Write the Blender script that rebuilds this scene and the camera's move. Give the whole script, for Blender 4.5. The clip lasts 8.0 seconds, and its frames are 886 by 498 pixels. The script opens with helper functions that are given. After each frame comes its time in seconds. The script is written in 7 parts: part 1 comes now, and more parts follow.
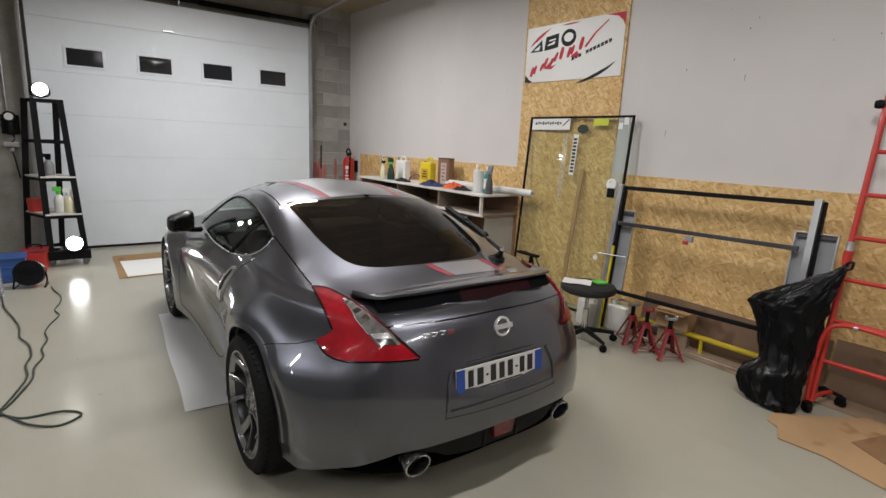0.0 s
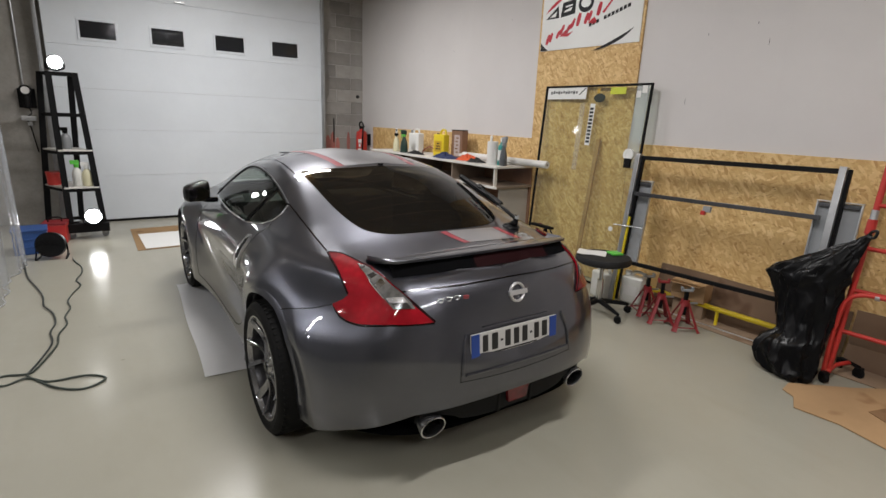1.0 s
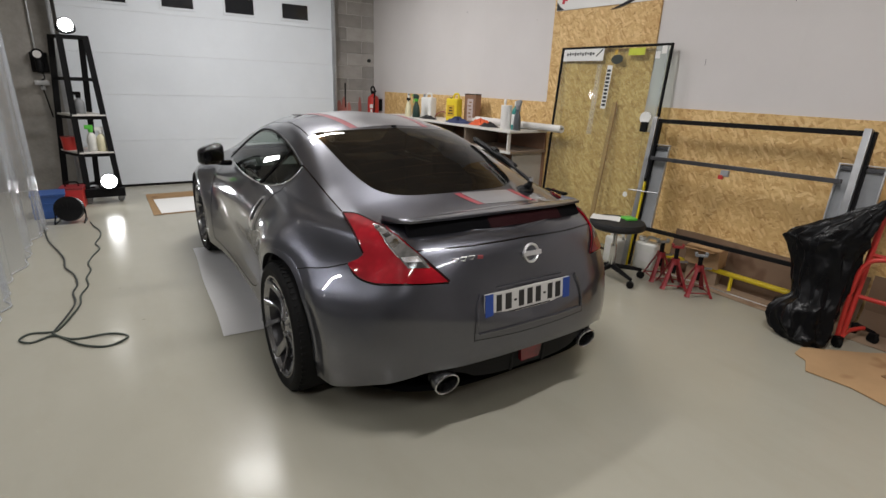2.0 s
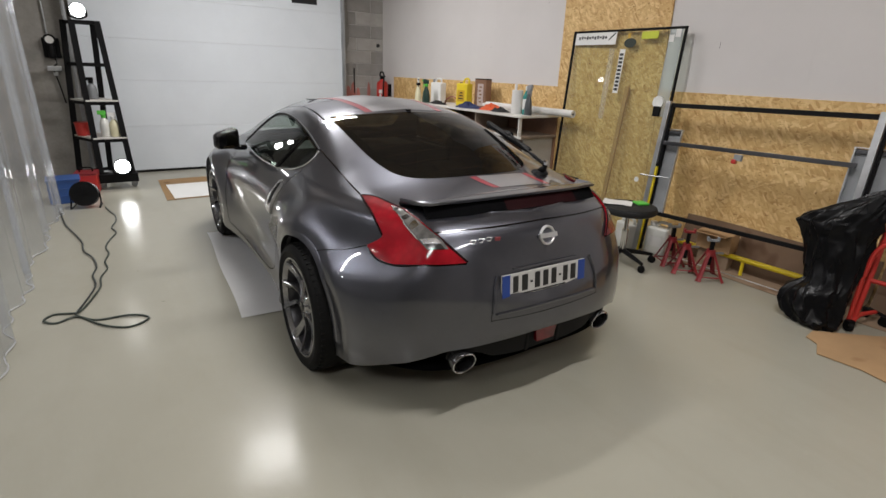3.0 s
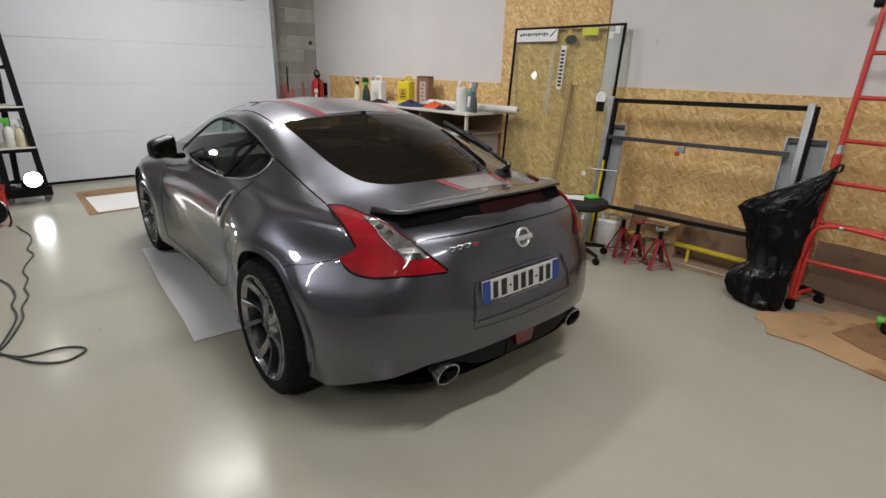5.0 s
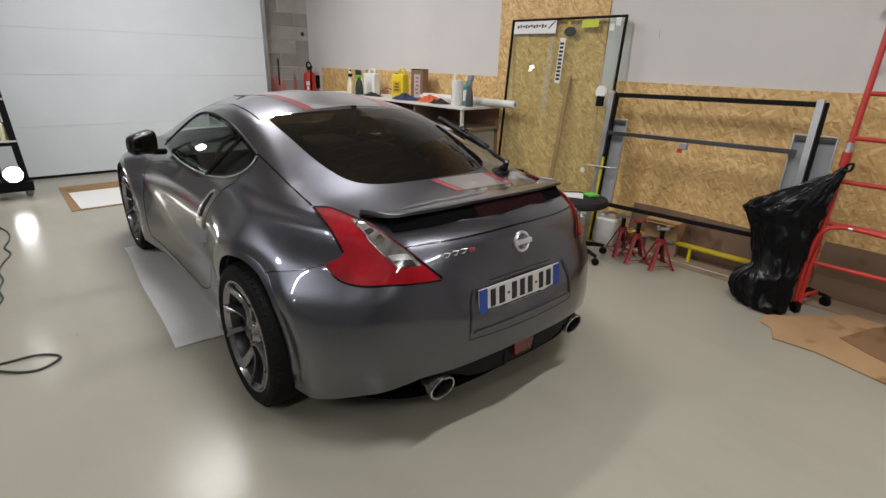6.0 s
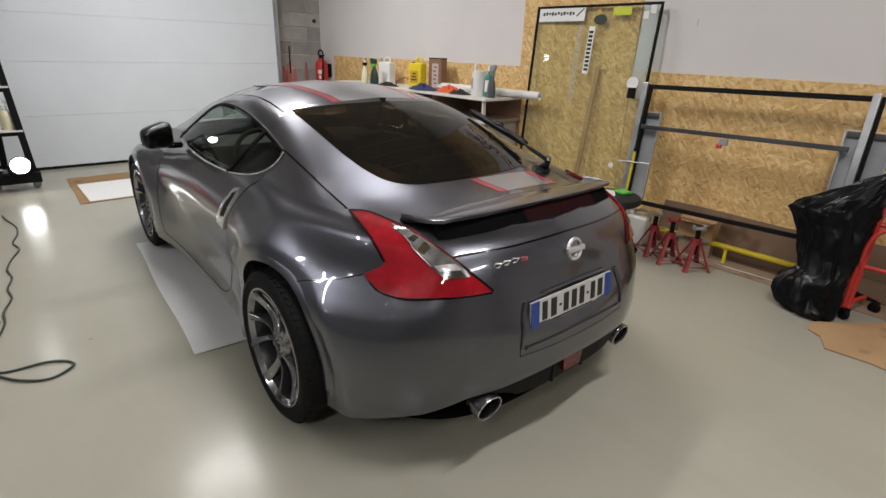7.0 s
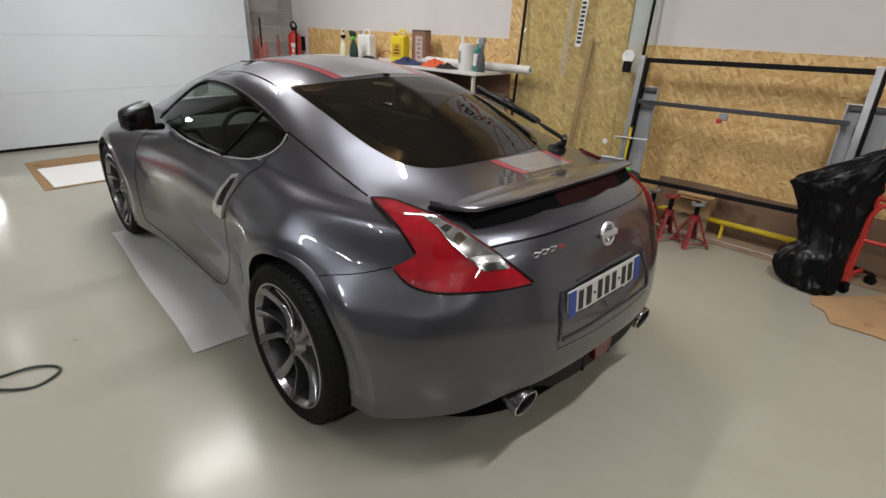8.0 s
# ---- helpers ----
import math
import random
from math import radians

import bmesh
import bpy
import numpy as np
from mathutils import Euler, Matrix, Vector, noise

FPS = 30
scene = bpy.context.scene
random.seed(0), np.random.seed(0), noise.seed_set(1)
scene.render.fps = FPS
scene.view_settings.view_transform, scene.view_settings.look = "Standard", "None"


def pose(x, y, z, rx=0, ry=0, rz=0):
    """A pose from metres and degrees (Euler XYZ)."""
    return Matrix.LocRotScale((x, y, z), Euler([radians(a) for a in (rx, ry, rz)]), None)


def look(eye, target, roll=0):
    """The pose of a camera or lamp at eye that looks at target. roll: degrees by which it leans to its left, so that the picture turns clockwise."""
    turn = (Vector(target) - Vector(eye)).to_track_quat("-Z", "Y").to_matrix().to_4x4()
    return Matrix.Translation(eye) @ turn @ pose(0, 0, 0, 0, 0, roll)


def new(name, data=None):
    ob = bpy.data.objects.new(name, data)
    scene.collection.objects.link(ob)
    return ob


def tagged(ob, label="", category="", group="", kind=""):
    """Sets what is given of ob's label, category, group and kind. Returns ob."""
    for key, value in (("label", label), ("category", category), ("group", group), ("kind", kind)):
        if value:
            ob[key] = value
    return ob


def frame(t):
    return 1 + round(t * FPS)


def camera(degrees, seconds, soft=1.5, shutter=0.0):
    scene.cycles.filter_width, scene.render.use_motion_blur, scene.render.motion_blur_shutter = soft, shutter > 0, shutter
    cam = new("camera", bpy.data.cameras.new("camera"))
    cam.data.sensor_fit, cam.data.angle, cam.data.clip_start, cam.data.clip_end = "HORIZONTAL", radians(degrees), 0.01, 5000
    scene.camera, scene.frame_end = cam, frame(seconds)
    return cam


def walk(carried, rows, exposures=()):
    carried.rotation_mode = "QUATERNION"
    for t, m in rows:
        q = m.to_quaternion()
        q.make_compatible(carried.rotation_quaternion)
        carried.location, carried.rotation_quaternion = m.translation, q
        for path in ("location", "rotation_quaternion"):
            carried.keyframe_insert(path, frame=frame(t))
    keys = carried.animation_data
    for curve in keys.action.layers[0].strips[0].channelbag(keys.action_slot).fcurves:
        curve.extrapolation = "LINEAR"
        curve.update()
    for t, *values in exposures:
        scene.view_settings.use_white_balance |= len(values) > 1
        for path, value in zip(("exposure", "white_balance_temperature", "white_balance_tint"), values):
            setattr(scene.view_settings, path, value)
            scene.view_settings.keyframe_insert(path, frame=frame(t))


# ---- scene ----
cam = camera(81.8, 8.0)
PATH = [
    (0, (0.72, -0.023, 1.653), (1.855, 1.573, 1.247), 2.6),
    (0.5, (0.72, -0.02, 1.627), (1.825, 1.584, 1.17), 2.4),
    (1, (0.712, -0.023, 1.601), (1.797, 1.582, 1.105), 2.3),
    (1.5, (0.702, -0.026, 1.58), (1.762, 1.574, 1.019), 2.3),
    (3, (0.625, -0.037, 1.551), (1.633, 1.559, 0.889), 2.1),
    (3.5, (0.564, 0.021, 1.563), (1.641, 1.568, 0.895), 1.3),
    (4, (0.538, 0.069, 1.572), (1.685, 1.566, 0.906), 1.0),
    (4.5, (0.524, 0.11, 1.568), (1.71, 1.578, 0.906), 1.2),
    (6, (0.635, 0.258, 1.566), (1.85, 1.688, 0.874), 1.7),
    (6.5, (0.691, 0.375, 1.561), (1.886, 1.814, 0.853), 2.0),
    (7, (0.626, 0.513, 1.565), (1.823, 1.94, 0.835), 2.0),
    (7.5, (0.556, 0.643, 1.57), (1.789, 2.017, 0.801), 2.1),
    (8, (0.547, 0.76, 1.555), (1.811, 2.08, 0.743), 2.1),
]
walk(cam, [(t, look(eye, target, roll)) for t, eye, target, roll in PATH], [(0, 0.0), (1.5, -0.04), (4.5, -0.04), (6.0, 0.0), (8.0, 0.04)])

# ---- world and large lights ----
world = bpy.data.worlds.new("dim_workshop")
scene.world = world
world.use_nodes = True
world.node_tree.nodes["Background"].inputs[0].default_value = (1.0, 0.97, 0.92, 1)
world.node_tree.nodes["Background"].inputs[1].default_value = 0.10
# (x, y, power) of the ceiling panels
TUBES = [(2.2, 6.1, 112.0), (2.5, 3.45, 52.0), (2.25, 0.62, 70.0), (2.25, -2.2, 46.0), (-1.7, 3.6, 66.0), (-1.7, -0.6, 58.0), (-5.2, 3.4, 30.0)]
TUBE_Z = 3.62
TUBE_LONG = 1.5
WORK_POWER = 0.9

# ---- materials ----
def node_mat(name):
    m = bpy.data.materials.new(name)
    m.use_nodes = True
    t = m.node_tree
    return m, t, t.nodes["Principled BSDF"]


def add(t, kind, **values):
    n = t.nodes.new(kind)
    for key, v in values.items():
        n.inputs[key.replace("_", " ")].default_value = v
    return n


def coords(t, scale=(1, 1, 1), turn=(0, 0, 0), where="Object"):
    c, m = t.nodes.new("ShaderNodeTexCoord"), t.nodes.new("ShaderNodeMapping")
    m.inputs["Scale"].default_value, m.inputs["Rotation"].default_value = scale, turn
    t.links.new(c.outputs[where], m.inputs["Vector"])
    return m.outputs["Vector"]


def ramp(t, fac, stops):
    r = t.nodes.new("ShaderNodeValToRGB")
    while len(r.color_ramp.elements) < len(stops):
        r.color_ramp.elements.new(0.5)
    for e, (p, c) in zip(r.color_ramp.elements, stops):
        e.position, e.color = p, (*c, 1) if len(c) == 3 else c
    t.links.new(fac, r.inputs["Fac"])
    return r.outputs["Color"]


def noise_at(t, vec, scale, detail=4.0, rough=0.6):
    n = add(t, "ShaderNodeTexNoise", Scale=scale, Detail=detail, Roughness=rough)
    t.links.new(vec, n.inputs["Vector"])
    return n.outputs["Fac"]


def mix(t, fac, a, b, blend="MIX"):
    n = t.nodes.new("ShaderNodeMix")
    n.data_type, n.blend_type = "RGBA", blend
    for sock, v in ((n.inputs["Factor"], fac), (n.inputs["A"], a), (n.inputs["B"], b)):
        if isinstance(v, (int, float)):
            sock.default_value = v
        elif isinstance(v, tuple):
            sock.default_value = (*v, 1)
        else:
            t.links.new(v, sock)
    return n.outputs["Result"]


def bump(t, b, height, strength=0.2, distance=0.01):
    n = add(t, "ShaderNodeBump", Strength=strength, Distance=distance)
    t.links.new(height, n.inputs["Height"])
    t.links.new(n.outputs["Normal"], b.inputs["Normal"])


def simple(name, col, rough=0.5, metal=0.0, vary=0.12, grain=40.0, relief=0.05, coat=0.0, rvary=0.1):
    """A plain surface with large stains, fine grain, uneven gloss and a little relief."""
    m, t, b = node_mat(name)
    v = coords(t)
    big, fine = noise_at(t, v, grain * 0.06, 3), noise_at(t, v, grain, 5)
    dark, light = tuple(c * (1 - vary) for c in col), tuple(min(c * (1 + vary), 1) for c in col)
    c1 = ramp(t, big, [(0.3, dark), (0.7, light)])
    c2 = ramp(t, fine, [(0.3, tuple(1 - vary * 0.6 for _ in col)), (0.7, (1, 1, 1))])
    t.links.new(mix(t, 1.0, c1, c2, "MULTIPLY"), b.inputs["Base Color"])
    r = ramp(t, big, [(0.25, (max(rough - rvary, 0.02),) * 3), (0.75, (min(rough + rvary, 1),) * 3)])
    t.links.new(r, b.inputs["Roughness"])
    b.inputs["Metallic"].default_value = metal
    b.inputs["Coat Weight"].default_value = coat
    if relief:
        bump(t, b, fine, relief, 0.004)
    return m


def osb_mat():
    """Strand board: three layers of long flakes at different slants, the upper ones hiding the lower in patches."""
    m, t, b = node_mat("osb_board")
    warp = add(t, "ShaderNodeTexNoise", Scale=5.0, Detail=2.0)
    t.links.new(coords(t), warp.inputs["Vector"])
    cols, dists, picks = [], [], []
    for turn, sy, sz in ((0.10, 13.0, 50.0), (-0.35, 14.0, 56.0), (0.50, 14.0, 52.0), (-0.95, 18.0, 60.0)):
        rot = t.nodes.new("ShaderNodeMapping")
        rot.inputs["Rotation"].default_value = (turn, 0, 0)
        c = t.nodes.new("ShaderNodeTexCoord")
        t.links.new(c.outputs["Object"], rot.inputs["Vector"])
        sc = t.nodes.new("ShaderNodeMapping")
        sc.inputs["Scale"].default_value = (1, sy, sz)
        t.links.new(rot.outputs["Vector"], sc.inputs["Vector"])
        vec = t.nodes.new("ShaderNodeVectorMath")
        vec.operation = "MULTIPLY_ADD"
        t.links.new(warp.outputs["Color"], vec.inputs[0])
        vec.inputs[1].default_value = (0.0, 1.0, 1.4)
        t.links.new(sc.outputs["Vector"], vec.inputs[2])
        vo = add(t, "ShaderNodeTexVoronoi", Scale=1.0)
        t.links.new(vec.outputs[0], vo.inputs["Vector"])
        sep = t.nodes.new("ShaderNodeSeparateColor")
        t.links.new(vo.outputs["Color"], sep.inputs["Color"])
        cols.append(ramp(t, sep.outputs["Red"], [(0.0, (0.47, 0.275, 0.10)), (0.12, (0.575, 0.365, 0.145)), (0.6, (0.645, 0.435, 0.185)), (1.0, (0.79, 0.58, 0.29))]))
        picks.append(ramp(t, sep.outputs["Green"], [(0.50, (0, 0, 0)), (0.54, (1, 1, 1))]))
        dists.append(vo.outputs["Distance"])
    col = cols[0]
    for k in (1, 2, 3):
        col = mix(t, picks[k], col, cols[k])
    chips = ramp(t, noise_at(t, coords(t, (1, 1, 2.0)), 30, 3), [(0.645, (1, 1, 1)), (0.71, (0.42, 0.30, 0.20))])
    stain = ramp(t, noise_at(t, coords(t), 1.3, 4), [(0.3, (0.88, 0.84, 0.78)), (0.7, (1, 1, 1))])
    t.links.new(mix(t, 1.0, mix(t, 1.0, col, chips, "MULTIPLY"), stain, "MULTIPLY"), b.inputs["Base Color"])
    b.inputs["Roughness"].default_value = 0.6
    bump(t, b, dists[1], 0.25, 0.003)
    return m


def floor_mat():
    m, t, b = node_mat("epoxy_floor")
    v = coords(t)
    big, mid, fine = noise_at(t, v, 0.5, 4), noise_at(t, v, 3.0, 5), noise_at(t, v, 60, 3)
    c = ramp(t, big, [(0.3, (0.326, 0.314, 0.257)), (0.7, (0.353, 0.339, 0.280))])
    dirt = ramp(t, mid, [(0.25, (0.975, 0.972, 0.965)), (0.6, (1, 1, 1))])
    dot = add(t, "ShaderNodeTexVoronoi", Scale=1.9)
    t.links.new(coords(t, (1.0, 1.35, 1.0)), dot.inputs["Vector"])
    specks = ramp(t, dot.outputs["Distance"], [(0.014, (0.72, 0.70, 0.66)), (0.026, (1, 1, 1))])
    scuffs = ramp(t, noise_at(t, coords(t, (1.2, 0.35, 1.0)), 2.6, 5), [(0.30, (0.955, 0.95, 0.94)), (0.5, (1, 1, 1))])
    base = mix(t, 1.0, mix(t, 1.0, c, dirt, "MULTIPLY"), specks, "MULTIPLY")
    t.links.new(mix(t, 1.0, base, scuffs, "MULTIPLY"), b.inputs["Base Color"])
    t.links.new(ramp(t, noise_at(t, v, 1.1, 5), [(0.3, (0.16,) * 3), (0.7, (0.26,) * 3)]), b.inputs["Roughness"])
    b.inputs["Specular IOR Level"].default_value = 0.25
    wave = noise_at(t, coords(t, (1.0, 1.6, 1.0)), 7, 3)
    bump(t, b, mix(t, 0.06, wave, fine), 0.34, 0.003)
    return m


def paint_mat():
    m, t, b = node_mat("grey_metallic_paint")
    v = coords(t)
    flakes = add(t, "ShaderNodeTexVoronoi", Scale=900.0)
    t.links.new(v, flakes.inputs["Vector"])
    c = ramp(t, flakes.outputs["Distance"], [(0.0, (0.158, 0.161, 0.187)), (0.7, (0.090, 0.092, 0.110))])
    dust = ramp(t, noise_at(t, v, 5, 5), [(0.35, (0.93, 0.93, 0.93)), (0.65, (1, 1, 1))])
    t.links.new(mix(t, 1.0, c, dust, "MULTIPLY"), b.inputs["Base Color"])
    b.inputs["Metallic"].default_value, b.inputs["Roughness"].default_value = 0.90, 0.33
    b.inputs["Coat Weight"].default_value, b.inputs["Coat Roughness"].default_value = 1.0, 0.015
    b.inputs["Coat IOR"].default_value = 1.58
    return m


def lens_mat():
    """Red lamp plastic with lighter reflector cells under a clear gloss."""
    m, t, b = node_mat("red_lens")
    v = coords(t)
    cell = add(t, "ShaderNodeTexVoronoi", Scale=26.0)
    t.links.new(v, cell.inputs["Vector"])
    big = ramp(t, noise_at(t, v, 4, 1), [(0.30, (0.07, 0.001, 0.004)), (0.48, (0.21, 0.003, 0.009)), (0.66, (0.37, 0.006, 0.016))])
    cells = ramp(t, cell.outputs["Distance"], [(0.1, (1.1, 1.1, 1.1)), (0.6, (0.88, 0.88, 0.88))])
    t.links.new(mix(t, 1.0, big, cells, "MULTIPLY"), b.inputs["Base Color"])
    b.inputs["Roughness"].default_value = 0.5
    b.inputs["Specular IOR Level"].default_value = 0.05
    b.inputs["Coat Weight"].default_value, b.inputs["Coat Roughness"].default_value = 1.0, 0.015
    b.inputs["Coat IOR"].default_value = 1.65
    return m


def pane_mat(name, tint, gloss_rough=0.01, ior=1.5, haze=0.0):
    """A thin sheet of glass or film: tinted see-through with a mirror gloss that grows at flat angles."""
    m = bpy.data.materials.new(name)
    m.use_nodes = True
    t = m.node_tree
    t.nodes.clear()
    out = t.nodes.new("ShaderNodeOutputMaterial")
    clear, gloss, f, mx = (t.nodes.new("ShaderNodeBsdfTransparent"), t.nodes.new("ShaderNodeBsdfGlossy"), t.nodes.new("ShaderNodeLayerWeight"), t.nodes.new("ShaderNodeMixShader"))
    f.inputs["Blend"].default_value = 0.5
    power, scale = t.nodes.new("ShaderNodeMath"), t.nodes.new("ShaderNodeMath")
    power.operation, scale.operation = "POWER", "MULTIPLY_ADD"
    power.inputs[1].default_value = 5.0
    r0 = ((ior - 1) / (ior + 1)) ** 2
    scale.inputs[1].default_value, scale.inputs[2].default_value = 1 - r0, r0
    clear.inputs["Color"].default_value = (*tint, 1)
    gloss.inputs["Roughness"].default_value = gloss_rough
    t.links.new(f.outputs["Facing"], power.inputs[0])
    t.links.new(power.outputs[0], scale.inputs[0])
    t.links.new(scale.outputs[0], mx.inputs["Fac"])
    under = clear.outputs[0]
    if haze:
        d, mh = t.nodes.new("ShaderNodeBsdfDiffuse"), t.nodes.new("ShaderNodeMixShader")
        d.inputs["Color"].default_value = (0.75, 0.77, 0.78, 1)
        mh.inputs["Fac"].default_value = haze
        t.links.new(clear.outputs[0], mh.inputs[1])
        t.links.new(d.outputs[0], mh.inputs[2])
        under = mh.outputs[0]
    t.links.new(under, mx.inputs[1])
    t.links.new(gloss.outputs[0], mx.inputs[2])
    t.links.new(mx.outputs[0], out.inputs["Surface"])
    return m


def glow_mat(name, col, strength):
    m, t, b = node_mat(name)
    b.inputs["Base Color"].default_value = (*col, 1)
    b.inputs["Emission Color"].default_value = (*col, 1)
    b.inputs["Emission Strength"].default_value = strength
    return m


def block_mat():
    m, t, b = node_mat("concrete_block")
    v = coords(t)
    c = ramp(t, noise_at(t, v, 2.2, 6), [(0.25, (0.22, 0.205, 0.19)), (0.55, (0.32, 0.305, 0.285)), (0.8, (0.42, 0.405, 0.385))])
    info = t.nodes.new("ShaderNodeObjectInfo")
    each = ramp(t, info.outputs["Random"], [(0, (0.78, 0.775, 0.77)), (0.5, (0.95, 0.945, 0.94)), (1, (1.22, 1.215, 1.21))])
    fine = noise_at(t, v, 70, 5)
    t.links.new(mix(t, 1.0, c, each, "MULTIPLY"), b.inputs["Base Color"])
    b.inputs["Roughness"].default_value = 0.9
    bump(t, b, fine, 0.5, 0.006)
    return m


def wall_mat():
    m, t, b = node_mat("plasterboard")
    v = coords(t)
    c = ramp(t, noise_at(t, v, 0.7, 5), [(0.3, (0.585, 0.56, 0.55)), (0.7, (0.64, 0.615, 0.605))])
    scuff = ramp(t, noise_at(t, coords(t, (1, 6, 1)), 4, 5), [(0.68, (1, 1, 1)), (0.80, (0.88, 0.87, 0.85))])
    dots = ramp(t, noise_at(t, v, 22, 1), [(0.80, (1, 1, 1)), (0.83, (0.7, 0.69, 0.68))])
    t.links.new(mix(t, 1.0, mix(t, 1.0, c, scuff, "MULTIPLY"), dots, "MULTIPLY"), b.inputs["Base Color"])
    b.inputs["Roughness"].default_value = 0.7
    bump(t, b, noise_at(t, v, 90, 4), 0.08, 0.003)
    return m


def cardboard_mat(name, col):
    m, t, b = node_mat(name)
    v = coords(t)
    c = ramp(t, noise_at(t, v, 2.5, 5), [(0.3, tuple(0.78 * k for k in col)), (0.7, col)])
    oil = ramp(t, noise_at(t, v, 3.2, 2), [(0.60, (1, 1, 1)), (0.68, (0.62, 0.52, 0.44))])
    w = add(t, "ShaderNodeTexWave", Scale=60.0, Distortion=0.6)
    t.links.new(v, w.inputs["Vector"])
    t.links.new(mix(t, 1.0, c, oil, "MULTIPLY"), b.inputs["Base Color"])
    b.inputs["Roughness"].default_value = 0.8
    bump(t, b, w.outputs["Fac"], 0.1, 0.002)
    return m


OSB, FLOOR, PAINT, WALL, BLOCK = osb_mat(), floor_mat(), paint_mat(), wall_mat(), block_mat()
DOOR_WHITE = simple("door_white", (0.655, 0.695, 0.735), 0.45, 0, 0.03, 30, 0.05)
CONCRETE = simple("rough_concrete", (0.30, 0.285, 0.26), 0.85, 0, 0.25, 30, 0.4)
MORTAR = simple("mortar", (0.42, 0.405, 0.38), 0.95, 0, 0.15, 60, 0.4)
CEIL = simple("ceiling_board", (0.32, 0.25, 0.165), 0.7, 0, 0.15, 20, 0.1)
ALU = simple("brushed_aluminium", (0.55, 0.56, 0.57), 0.38, 0.9, 0.12, 60, 0.04)
STEEL = simple("galvanised_steel", (0.42, 0.43, 0.44), 0.42, 0.9, 0.18, 40, 0.05)
CHROME = simple("chrome", (0.75, 0.75, 0.76), 0.08, 1.0, 0.03, 30, 0.0, rvary=0.03)
BLACK = simple("black_plastic", (0.006, 0.006, 0.0065), 0.5, 0, 0.2, 60, 0.06)
GLOSS_BLACK = simple("gloss_black", (0.004, 0.004, 0.0045), 0.12, 0, 0.1, 40, 0.0, rvary=0.04)
MATT_BLACK = simple("matt_black_steel", (0.005, 0.005, 0.0055), 0.6, 0, 0.2, 50, 0.05)
for _dark in (BLACK, MATT_BLACK):
    _dark.node_tree.nodes["Principled BSDF"].inputs["Specular IOR Level"].default_value = 0.14
RUBBER = simple("tyre_rubber", (0.007, 0.007, 0.007), 0.72, 0, 0.2, 70, 0.15)
RUBBER.node_tree.nodes["Principled BSDF"].inputs["Specular IOR Level"].default_value = 0.15
RED = simple("red_enamel", (0.50, 0.032, 0.025), 0.38, 0, 0.14, 25, 0.04, coat=0.3)
DARK_RED = simple("worn_red_paint", (0.25, 0.018, 0.022), 0.5, 0, 0.25, 30, 0.08)
YELLOW = simple("yellow_paint", (0.72, 0.55, 0.02), 0.4, 0, 0.1, 25, 0.03)
WHITE = simple("white_plastic", (0.74, 0.74, 0.72), 0.4, 0, 0.05, 30, 0.03)
LAMINATE = simple("white_laminate", (0.62, 0.60, 0.56), 0.45, 0, 0.08, 25, 0.04)
PAPER = simple("white_paper", (0.66, 0.65, 0.63), 0.6, 0, 0.04, 12, 0.1)
CARD, CARD_GREY = cardboard_mat("cardboard", (0.43, 0.27, 0.135)), cardboard_mat("grey_cardboard", (0.29, 0.205, 0.135))
WOOD = simple("pine_batten", (0.40, 0.24, 0.10), 0.6, 0, 0.2, 40, 0.1)
BLUE = simple("blue_plastic", (0.03, 0.085, 0.27), 0.45, 0, 0.15, 30, 0.05)
NAVY = simple("navy_cloth", (0.025, 0.035, 0.10), 0.85, 0, 0.3, 60, 0.3)
ORANGE = simple("orange_cloth", (0.62, 0.10, 0.03), 0.85, 0, 0.2, 60, 0.3)
GREEN = simple("green_plastic", (0.10, 0.48, 0.06), 0.4, 0, 0.1, 30, 0.03)
TEAL = simple("teal_plastic", (0.02, 0.22, 0.20), 0.35, 0, 0.1, 30, 0.03)
GREY = simple("grey_plastic", (0.24, 0.25, 0.26), 0.45, 0, 0.12, 30, 0.04)
CREAM = simple("cream_plastic", (0.66, 0.62, 0.42), 0.4, 0, 0.08, 30, 0.03)
MILKY = simple("milky_plastic", (0.62, 0.62, 0.58), 0.42, 0, 0.06, 20, 0.04)
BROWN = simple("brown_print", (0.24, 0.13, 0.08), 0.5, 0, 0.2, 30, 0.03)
GREY_MARK = simple("pencil_mark", (0.16, 0.15, 0.15), 0.8, 0, 0.2, 60, 0.0)
SATIN = simple("satin_chrome", (0.78, 0.78, 0.79), 0.28, 0.85, 0.05, 30, 0.0)


def bag_mat():
    m, t, b = node_mat("black_bin_film")
    warp = add(t, "ShaderNodeTexNoise", Scale=6.0, Detail=2.0)
    v = coords(t, (1, 1, 0.35))
    t.links.new(v, warp.inputs["Vector"])
    vec = t.nodes.new("ShaderNodeVectorMath")
    vec.operation = "MULTIPLY_ADD"
    t.links.new(warp.outputs["Color"], vec.inputs[0])
    vec.inputs[1].default_value = (0.25, 0.25, 0.25)
    t.links.new(v, vec.inputs[2])
    vo = add(t, "ShaderNodeTexVoronoi", Scale=9.0)
    t.links.new(vec.outputs[0], vo.inputs["Vector"])
    b.inputs["Base Color"].default_value = (0.004, 0.004, 0.0045, 1)
    b.inputs["Specular IOR Level"].default_value = 0.18
    t.links.new(ramp(t, warp.outputs["Fac"], [(0.3, (0.22,) * 3), (0.7, (0.36,) * 3)]), b.inputs["Roughness"])
    bump(t, b, vo.outputs["Distance"], 0.22, 0.009)
    return m


